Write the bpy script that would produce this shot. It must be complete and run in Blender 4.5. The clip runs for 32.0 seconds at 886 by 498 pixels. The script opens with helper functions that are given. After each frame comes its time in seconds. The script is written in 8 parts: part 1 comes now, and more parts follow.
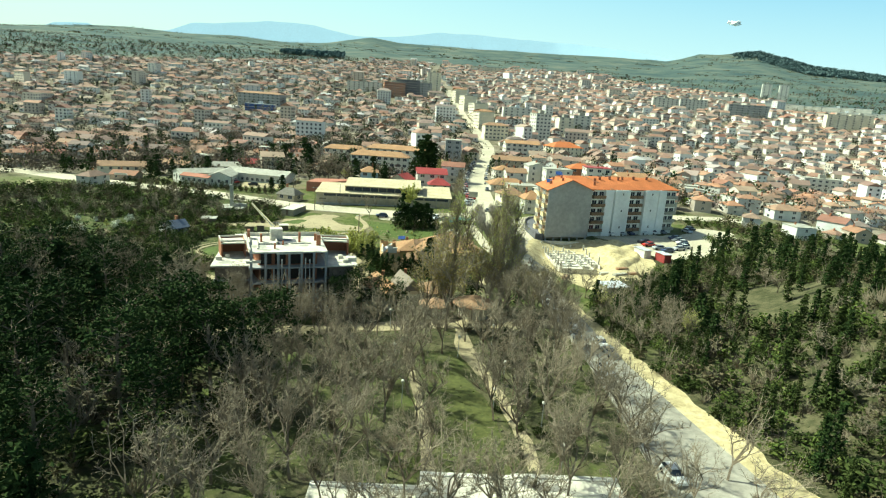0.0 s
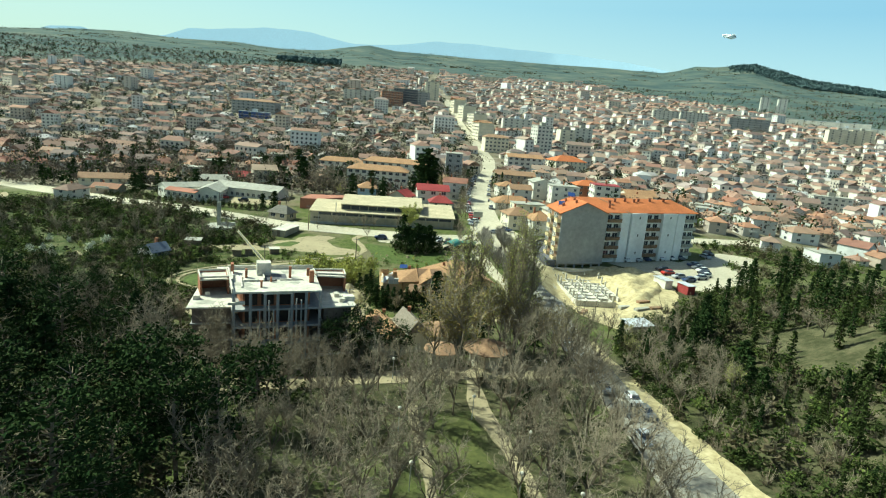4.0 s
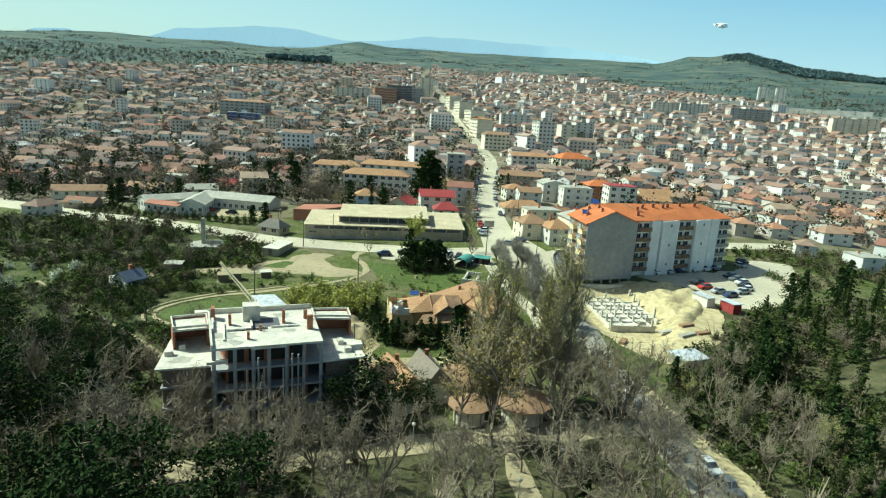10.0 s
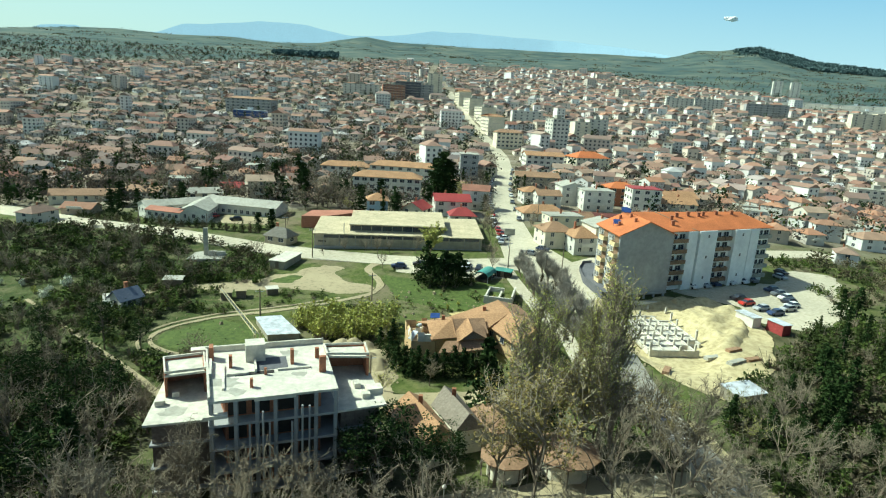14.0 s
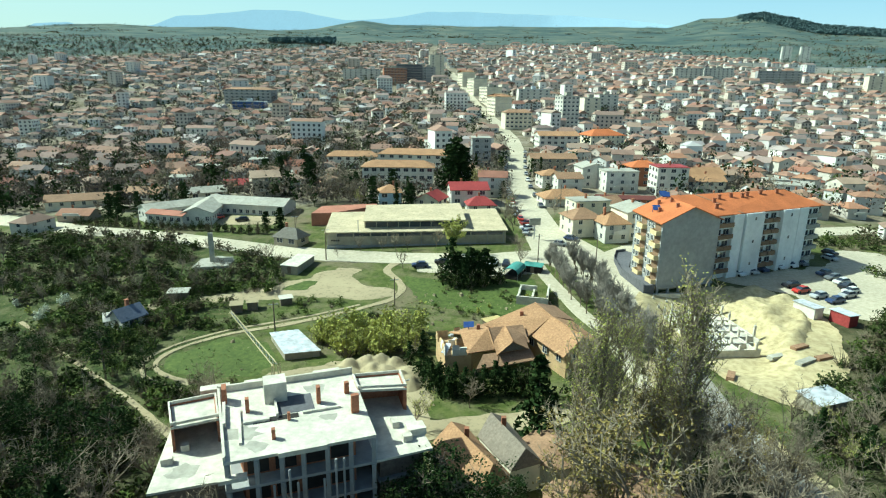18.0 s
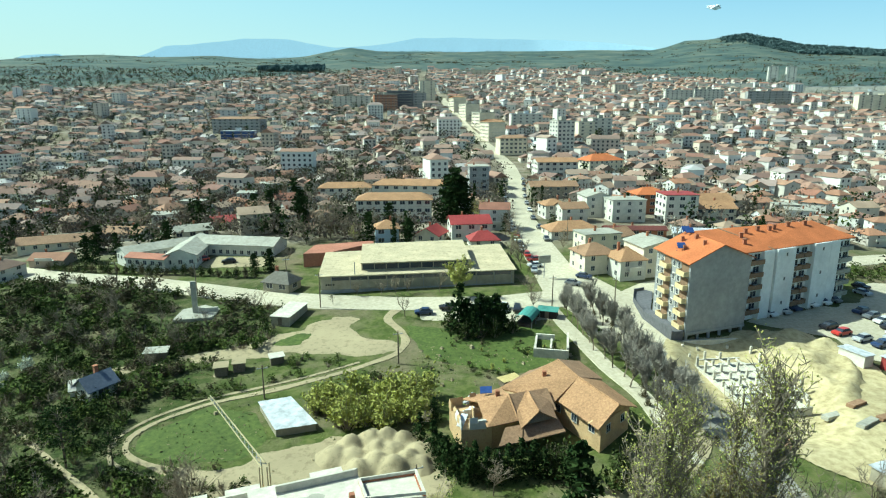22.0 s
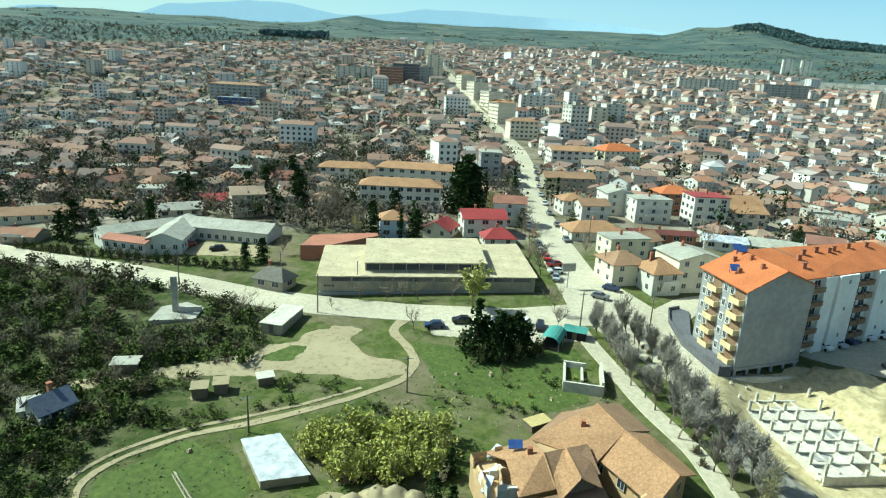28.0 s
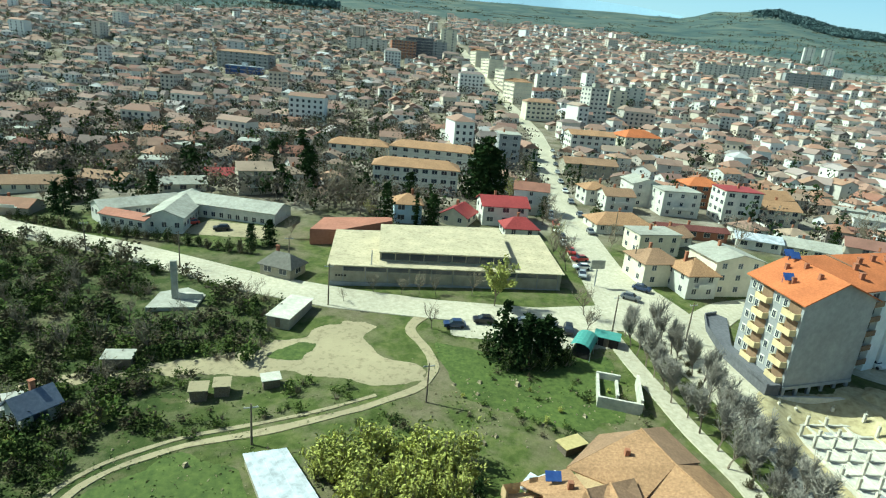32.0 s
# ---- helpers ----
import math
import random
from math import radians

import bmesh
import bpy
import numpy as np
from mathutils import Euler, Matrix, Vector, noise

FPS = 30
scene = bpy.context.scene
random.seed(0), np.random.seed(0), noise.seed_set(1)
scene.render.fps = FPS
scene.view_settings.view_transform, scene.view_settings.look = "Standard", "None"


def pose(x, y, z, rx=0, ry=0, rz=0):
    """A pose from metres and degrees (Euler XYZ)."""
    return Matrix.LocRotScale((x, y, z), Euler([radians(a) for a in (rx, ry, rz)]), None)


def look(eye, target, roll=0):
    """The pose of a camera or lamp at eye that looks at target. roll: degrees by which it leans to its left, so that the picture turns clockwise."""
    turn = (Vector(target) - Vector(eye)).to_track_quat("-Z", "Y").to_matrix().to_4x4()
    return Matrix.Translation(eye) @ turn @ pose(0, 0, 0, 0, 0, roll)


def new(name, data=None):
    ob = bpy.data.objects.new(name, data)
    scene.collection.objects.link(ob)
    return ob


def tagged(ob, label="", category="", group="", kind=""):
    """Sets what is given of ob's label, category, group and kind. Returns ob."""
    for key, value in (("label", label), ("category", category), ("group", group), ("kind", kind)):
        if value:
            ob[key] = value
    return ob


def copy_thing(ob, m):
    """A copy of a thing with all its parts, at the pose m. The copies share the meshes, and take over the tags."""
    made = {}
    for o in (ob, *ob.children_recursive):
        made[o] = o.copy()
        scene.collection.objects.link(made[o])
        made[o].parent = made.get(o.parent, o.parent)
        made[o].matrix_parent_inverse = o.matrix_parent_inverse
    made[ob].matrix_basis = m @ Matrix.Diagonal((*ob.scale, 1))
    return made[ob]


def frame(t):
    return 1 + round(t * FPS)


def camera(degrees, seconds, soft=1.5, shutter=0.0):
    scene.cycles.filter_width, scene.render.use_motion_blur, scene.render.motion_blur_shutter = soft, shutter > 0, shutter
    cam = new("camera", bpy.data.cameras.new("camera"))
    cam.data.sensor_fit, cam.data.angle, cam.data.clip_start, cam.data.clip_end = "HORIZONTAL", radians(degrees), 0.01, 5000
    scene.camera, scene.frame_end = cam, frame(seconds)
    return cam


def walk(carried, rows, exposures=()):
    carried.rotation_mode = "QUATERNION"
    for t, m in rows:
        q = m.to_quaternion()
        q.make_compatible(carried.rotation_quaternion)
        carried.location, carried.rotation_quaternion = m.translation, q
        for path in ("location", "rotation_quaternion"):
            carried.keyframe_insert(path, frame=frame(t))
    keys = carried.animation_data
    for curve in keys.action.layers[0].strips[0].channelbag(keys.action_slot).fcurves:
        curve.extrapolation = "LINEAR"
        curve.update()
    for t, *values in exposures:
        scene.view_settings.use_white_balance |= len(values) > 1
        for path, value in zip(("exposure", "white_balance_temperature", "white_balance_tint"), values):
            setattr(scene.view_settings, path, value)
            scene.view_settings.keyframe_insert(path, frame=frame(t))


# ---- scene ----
import collections

cam = camera(74.0, 32.0, soft=1.15)
PATH = [
    (0.0, pose(-2.03, 2.88, 36.82, 76.47, -3.98, 1.46)),
    (0.5, pose(-2.50, 4.51, 36.84, 76.28, -1.56, 1.08)),
    (1.0, pose(-2.88, 6.26, 37.10, 76.40, -1.24, 0.64)),
    (1.5, pose(-3.24, 8.10, 37.44, 77.03, -1.76, 1.20)),
    (2.0, pose(-3.54, 10.01, 37.82, 76.26, -3.24, 0.79)),
    (2.5, pose(-3.85, 11.94, 38.16, 77.45, -2.89, 1.19)),
    (4.5, pose(-5.91, 19.33, 38.75, 77.02, -5.02, 1.01)),
    (5.0, pose(-6.33, 20.95, 38.83, 76.39, -4.20, 0.64)),
    (5.5, pose(-6.89, 22.55, 38.91, 75.77, -3.23, 0.40)),
    (6.0, pose(-7.37, 24.20, 39.01, 75.72, -4.64, 1.40)),
    (6.5, pose(-7.57, 25.84, 39.07, 76.22, -4.86, 1.22)),
    (7.0, pose(-7.93, 27.35, 39.10, 75.89, -4.47, 0.77)),
    (7.5, pose(-8.37, 28.89, 39.14, 75.72, -3.53, 1.09)),
    (8.0, pose(-8.71, 30.47, 39.26, 75.84, -4.40, 0.84)),
    (8.5, pose(-9.05, 32.00, 39.27, 75.67, -4.13, 0.57)),
    (9.0, pose(-9.46, 33.66, 39.42, 75.58, -5.41, 1.22)),
    (9.5, pose(-9.78, 35.35, 39.75, 76.26, -5.52, 0.70)),
    (10.0, pose(-10.32, 36.84, 39.97, 76.88, -3.55, 0.25)),
    (10.5, pose(-10.71, 38.33, 40.09, 76.72, -2.96, 0.19)),
    (11.0, pose(-11.06, 39.79, 40.16, 76.01, -3.72, 0.58)),
    (11.5, pose(-11.41, 41.25, 40.40, 76.12, -4.22, 0.45)),
    (12.0, pose(-12.01, 42.71, 40.71, 76.15, -4.59, 0.92)),
    (12.5, pose(-12.41, 44.28, 40.75, 76.00, -5.55, 1.34)),
    (13.0, pose(-12.93, 45.93, 41.05, 75.91, -4.68, 1.15)),
    (13.5, pose(-13.41, 47.51, 41.21, 76.09, -3.64, 1.15)),
    (14.0, pose(-13.76, 49.03, 41.47, 76.39, -3.39, 0.87)),
    (14.5, pose(-14.24, 50.62, 41.65, 76.03, -2.72, 0.14)),
    (15.0, pose(-14.96, 52.07, 41.85, 76.85, -4.48, 1.36)),
    (15.5, pose(-15.67, 53.50, 41.90, 74.49, -4.90, 3.81)),
    (17.5, pose(-17.95, 59.53, 41.87, 73.97, 0.17, 0.96)),
    (18.0, pose(-18.30, 61.08, 41.85, 74.69, -0.84, 0.81)),
    (18.5, pose(-18.81, 62.64, 41.95, 74.17, 0.06, 0.49)),
    (19.0, pose(-19.41, 64.17, 42.31, 75.20, 1.51, 0.13)),
    (19.5, pose(-20.06, 65.54, 42.61, 75.58, 1.37, 0.41)),
    (20.0, pose(-20.49, 66.94, 42.87, 76.40, 0.08, 1.32)),
    (20.5, pose(-20.81, 68.57, 42.81, 75.74, -2.32, 1.81)),
    (21.0, pose(-20.78, 70.49, 43.12, 76.38, -1.73, 0.48)),
    (21.5, pose(-21.13, 72.33, 43.39, 77.06, 0.62, -1.12)),
    (22.0, pose(-21.46, 73.88, 43.49, 76.91, 0.11, -0.27)),
    (22.5, pose(-21.83, 75.46, 43.63, 76.26, -2.48, -0.47)),
    (23.0, pose(-22.30, 76.79, 43.79, 75.47, -4.15, 0.21)),
    (23.5, pose(-22.84, 78.05, 44.03, 75.45, -2.34, 0.44)),
    (24.0, pose(-23.24, 79.46, 44.21, 75.50, -0.57, -0.58)),
    (24.5, pose(-23.74, 80.89, 44.20, 74.52, -1.32, -0.17)),
    (25.0, pose(-23.82, 82.43, 44.19, 74.27, -1.68, -0.84)),
    (25.5, pose(-24.05, 84.05, 44.60, 74.33, -2.84, -1.18)),
    (26.0, pose(-24.49, 85.32, 44.98, 74.60, -6.28, 0.54)),
    (26.5, pose(-24.90, 86.54, 45.34, 74.86, -4.81, 0.96)),
    (28.5, pose(-26.46, 92.18, 45.37, 74.12, -2.79, -0.14)),
    (29.0, pose(-27.04, 92.88, 45.32, 73.10, -5.02, 2.73)),
    (29.5, pose(-27.72, 93.70, 45.49, 74.11, -2.77, 1.82)),
    (30.0, pose(-28.19, 94.86, 45.60, 75.30, -0.41, 0.93)),
    (30.5, pose(-28.54, 96.24, 45.54, 74.00, 1.08, 1.10)),
    (31.0, pose(-28.91, 98.01, 45.45, 73.97, 1.68, -0.53)),
    (31.5, pose(-29.33, 99.60, 45.30, 72.91, -0.58, -0.43)),
    (32.0, pose(-29.85, 101.06, 45.17, 72.35, -4.97, 0.90)),
]
walk(cam, PATH, exposures=[(0.0, 0.82, 6150, -15), (2.5, 0.8, 6100, -15), (5.0, 0.44, 5750, -14), (15.0, 0.53, 5600, -14), (18.0, 0.57, 5450, -15), (32.0, 0.53, 5400, -16)])

# ---- sky and sun ----
SUN_AZ, SUN_EL = 283.0, 46.0      # compass degrees from +y, clockwise; height
world = bpy.data.worlds.new("world")
scene.world = world
world.use_nodes = True
wn = world.node_tree
sky = wn.nodes.new("ShaderNodeTexSky")
sky.sky_type, sky.sun_disc = "NISHITA", False
sky.sun_elevation, sky.sun_rotation = radians(SUN_EL), radians(SUN_AZ)
sky.altitude, sky.air_density, sky.dust_density, sky.ozone_density = 300, 1.0, 3.5, 1.5
wn.links.new(sky.outputs[0], wn.nodes["Background"].inputs[0])
wn.nodes["Background"].inputs[1].default_value = 0.07
sun = new("sun", bpy.data.lights.new("sun", "SUN"))
sun.data.energy, sun.data.angle, sun.data.color = 5.0, radians(0.55), (1.0, 0.94, 0.80)
sdir = Vector((math.sin(radians(SUN_AZ)) * math.cos(radians(SUN_EL)), math.cos(radians(SUN_AZ)) * math.cos(radians(SUN_EL)), math.sin(radians(SUN_EL))))
sun.matrix_world = look(sdir * 300, (0, 0, 0))

# ---- materials ----
MATS = {}


def mat(name, colors, rough=0.85, scale=4.0, detail=0.4, bump=0.15, by="noise", metal=0.0, large=0.15, spread=0.0, spec=0.3):
    """A surface whose colour runs through the given ones by fine noise, by object or by island, with larger stains and relief."""
    if name in MATS:
        return MATS[name]
    m = bpy.data.materials.new(name)
    m.use_nodes = True
    nt = m.node_tree
    bs = nt.nodes["Principled BSDF"]
    bs.inputs["Roughness"].default_value, bs.inputs["Metallic"].default_value = rough, metal
    bs.inputs["Specular IOR Level"].default_value = spec
    geo = nt.nodes.new("ShaderNodeNewGeometry")
    fine = nt.nodes.new("ShaderNodeTexNoise")
    fine.inputs["Scale"].default_value, fine.inputs["Detail"].default_value, fine.inputs["Roughness"].default_value = scale, 6, 0.65
    big = nt.nodes.new("ShaderNodeTexNoise")
    big.inputs["Scale"].default_value, big.inputs["Detail"].default_value = large, 4
    nt.links.new(geo.outputs["Position"], fine.inputs["Vector"])
    nt.links.new(geo.outputs["Position"], big.inputs["Vector"])
    ramp = nt.nodes.new("ShaderNodeValToRGB")
    els = ramp.color_ramp.elements
    while len(els) < len(colors):
        els.new(0.5)
    for n, c in enumerate(colors):
        els[n].position = n / max(1, len(colors) - 1) if by != "noise" else 0.3 + 0.4 * n / max(1, len(colors) - 1)
        els[n].color = (*c, 1)
    if by == "noise":
        nt.links.new(fine.outputs[0], ramp.inputs[0])
    elif by == "object":
        info = nt.nodes.new("ShaderNodeObjectInfo")
        nt.links.new(info.outputs["Random"], ramp.inputs[0])
    else:
        nt.links.new(geo.outputs["Random Per Island"], ramp.inputs[0])
    val = nt.nodes.new("ShaderNodeMath")
    val.operation = "MULTIPLY_ADD"
    nt.links.new(fine.outputs[0], val.inputs[0])
    val.inputs[1].default_value, val.inputs[2].default_value = detail * 2, 1 - detail
    val2 = nt.nodes.new("ShaderNodeMath")
    val2.operation = "MULTIPLY_ADD"
    nt.links.new(big.outputs[0], val2.inputs[0])
    val2.inputs[1].default_value, val2.inputs[2].default_value = 0.7, 0.65
    both = nt.nodes.new("ShaderNodeMath")
    both.operation = "MULTIPLY"
    nt.links.new(val.outputs[0], both.inputs[0])
    nt.links.new(val2.outputs[0], both.inputs[1])
    hsv = nt.nodes.new("ShaderNodeHueSaturation")
    nt.links.new(ramp.outputs[0], hsv.inputs["Color"])
    nt.links.new(both.outputs[0], hsv.inputs["Value"])
    nt.links.new(hsv.outputs[0], bs.inputs["Base Color"])
    if bump:
        bp = nt.nodes.new("ShaderNodeBump")
        bp.inputs["Strength"].default_value, bp.inputs["Distance"].default_value = bump, 0.05
        nt.links.new(fine.outputs[0], bp.inputs["Height"])
        nt.links.new(bp.outputs[0], bs.inputs["Normal"])
    MATS[name] = m
    return m


def glass_mat(name, color, rough=0.1):
    m = mat(name, [color, tuple(c * 0.6 for c in color)], rough, 0.7, 0.2, 0.0, spec=0.6)
    return m


M_asphalt = mat("asphalt", [(0.39, 0.35, 0.25), (0.51, 0.465, 0.35)], 0.9, 1.2, 0.15, 0.1, large=0.06)
# darker grey asphalt, for the park road only
M_asphalt_darker = mat("darker_asphalt", [(0.22, 0.205, 0.17), (0.33, 0.31, 0.255)], 0.9, 0.8, 0.25, 0.2, large=0.12)
M_asphalt_dark = mat("dark_asphalt", [(0.10, 0.10, 0.11), (0.14, 0.14, 0.15)], 0.9, 1.5, 0.15, 0.1, large=0.1)
M_dirt = mat("dirt", [(0.235, 0.195, 0.115), (0.345, 0.29, 0.175), (0.285, 0.24, 0.145)], 0.95, 0.9, 0.25, 0.5, large=0.12)
M_sand = mat("sand", [(0.31, 0.255, 0.13), (0.44, 0.37, 0.205), (0.50, 0.43, 0.26)], 0.95, 0.8, 0.2, 0.6, large=0.1)
M_concrete = mat("concrete", [(0.48, 0.45, 0.37), (0.60, 0.565, 0.475)], 0.85, 1.2, 0.22, 0.1, large=0.35)
M_concrete_grey = mat("grey_render", [(0.27, 0.27, 0.27), (0.33, 0.33, 0.32)], 0.9, 0.8, 0.12, 0.1, large=0.1)
M_plaster_white = mat("white_plaster", [(0.55, 0.53, 0.46), (0.65, 0.625, 0.55)], 0.85, 0.9, 0.1, 0.05, large=0.15)
M_plaster_cream = mat("cream_plaster", [(0.62, 0.56, 0.42), (0.70, 0.64, 0.5)], 0.85, 0.9, 0.1, 0.05, large=0.15)
M_ware_wall = mat("beige_render", [(0.30, 0.27, 0.2), (0.37, 0.33, 0.25)], 0.9, 0.8, 0.15, 0.1, large=0.2)
M_brick = mat("red_brick", [(0.26, 0.11, 0.06), (0.36, 0.16, 0.09)], 0.9, 6, 0.3, 0.3, large=0.4)
M_tile_orange = mat("orange_tiles", [(0.40, 0.125, 0.043), (0.50, 0.168, 0.060)], 0.8, 3.0, 0.22, 0.3, large=0.25)
M_tile_tan = mat("tan_tiles", [(0.28, 0.16, 0.082), (0.40, 0.235, 0.122)], 0.85, 3.0, 0.34, 0.3, large=0.3)
M_tile_brown = mat("brown_tiles", [(0.23, 0.14, 0.08), (0.32, 0.2, 0.12)], 0.85, 3.0, 0.25, 0.3, large=0.25)
M_tile_red = mat("red_sheet_roof", [(0.24, 0.035, 0.035), (0.32, 0.06, 0.055)], 0.6, 2.0, 0.15, 0.1, large=0.2)
M_tile_old = mat("weathered_sheet_roof", [(0.37, 0.31, 0.195), (0.52, 0.445, 0.29), (0.29, 0.24, 0.145)], 0.9, 0.9, 0.45, 0.3, large=0.3)
M_roof_grey = mat("grey_sheet_roof", [(0.30, 0.29, 0.24), (0.40, 0.385, 0.32)], 0.7, 1.0, 0.2, 0.15, large=0.2)
M_roof_mix = mat("mixed_roof_tiles", [(0.271, 0.142, 0.087), (0.303, 0.194, 0.128), (0.185, 0.119, 0.091), (0.337, 0.251, 0.177), (0.250, 0.110, 0.075), (0.182, 0.146, 0.127), (0.360, 0.189, 0.111), (0.282, 0.216, 0.157)], 0.85, 3.0, 0.3, 0.2, by="object", large=0.3)
M_wall_mix = mat("mixed_house_walls", [(0.592, 0.591, 0.558), (0.544, 0.510, 0.426), (0.464, 0.397, 0.303), (0.624, 0.624, 0.607), (0.384, 0.316, 0.254), (0.608, 0.591, 0.525), (0.576, 0.583, 0.574)], 0.88, 1.0, 0.12, 0.1, by="object", large=0.2)
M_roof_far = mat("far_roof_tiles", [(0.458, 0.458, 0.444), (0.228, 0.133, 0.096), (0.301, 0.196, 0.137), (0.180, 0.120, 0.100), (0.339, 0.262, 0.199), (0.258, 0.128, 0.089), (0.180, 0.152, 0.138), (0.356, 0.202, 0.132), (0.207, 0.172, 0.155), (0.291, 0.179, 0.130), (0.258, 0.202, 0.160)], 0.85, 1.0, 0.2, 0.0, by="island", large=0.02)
# near wall palette lifted, so the hazy brightening of distance sits in the colour
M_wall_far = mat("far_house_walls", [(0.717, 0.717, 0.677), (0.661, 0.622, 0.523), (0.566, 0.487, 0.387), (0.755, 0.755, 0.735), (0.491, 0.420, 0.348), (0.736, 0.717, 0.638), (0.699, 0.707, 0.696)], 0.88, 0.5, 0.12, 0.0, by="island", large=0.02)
M_window = glass_mat("window_glass", (0.05, 0.06, 0.08))
M_dark = mat("near_black", [(0.025, 0.022, 0.02), (0.04, 0.035, 0.03)], 0.9, 1.0, 0.2, 0.0)
M_bark = mat("bark", [(0.13, 0.10, 0.07), (0.22, 0.18, 0.13)], 0.95, 6, 0.3, 0.3)
M_twig = mat("twigs", [(0.19, 0.158, 0.112), (0.285, 0.24, 0.172)], 0.95, 4, 0.3, 0.0, spec=0.1)
M_bud = mat("spring_buds", [(0.34, 0.34, 0.08), (0.44, 0.43, 0.12), (0.28, 0.29, 0.07)], 0.8, 2, 0.3, 0.0, by="island")
M_bud_brown = mat("brown_buds", [(0.20, 0.145, 0.045), (0.27, 0.205, 0.065), (0.22, 0.19, 0.055)], 0.8, 2, 0.3, 0.0, by="island")
M_needle = mat("needles", [(0.014, 0.030, 0.009), (0.034, 0.052, 0.016), (0.022, 0.040, 0.012)], 0.9, 2, 0.3, 0.0, by="island", spec=0.05)
M_needle_olive = mat("olive_needles", [(0.028, 0.042, 0.012), (0.062, 0.078, 0.024)], 0.9, 2, 0.3, 0.0, by="island", spec=0.05)
M_leaf = mat("young_leaves", [(0.31, 0.32, 0.06), (0.42, 0.42, 0.10), (0.23, 0.24, 0.05)], 0.7, 2, 0.3, 0.0, by="island")
M_brush = mat("dry_brush", [(0.085, 0.070, 0.042), (0.13, 0.108, 0.066), (0.055, 0.066, 0.024)], 0.9, 2, 0.3, 0.0, by="island", spec=0.05)
M_green_leaf = mat("dull_green_leaves", [(0.050, 0.080, 0.018), (0.095, 0.125, 0.032), (0.13, 0.15, 0.042)], 0.9, 2, 0.3, 0.0, by="island", spec=0.05)
# needle green lightened to teal, with the haze put into the colour
M_hazy_wood = mat("hazy_pine_wood", [(0.075, 0.115, 0.115), (0.10, 0.14, 0.14)], 0.95, 0.1, 0.2, 0.0, by="island", spec=0.0)
M_bare_crown = mat("far_bare_twigs", [(0.115, 0.092, 0.078), (0.17, 0.138, 0.112), (0.10, 0.096, 0.062)], 0.95, 2, 0.3, 0.0, by="island", spec=0.05)
M_blossom = mat("blossom", [(0.62, 0.62, 0.52), (0.5, 0.52, 0.4)], 0.8, 2, 0.2, 0.0, by="island")
M_metal = mat("galvanised_metal", [(0.35, 0.36, 0.38), (0.45, 0.46, 0.47)], 0.5, 2, 0.1, 0.0, metal=0.6)
M_sheet = mat("pale_sheet_metal", [(0.40, 0.41, 0.42), (0.56, 0.58, 0.60), (0.64, 0.66, 0.68)], 0.45, 0.8, 0.12, 0.05, metal=0.2, large=0.4)
M_rubber = mat("tyre_rubber", [(0.02, 0.02, 0.02), (0.03, 0.03, 0.03)], 0.9, 4, 0.1, 0.0)


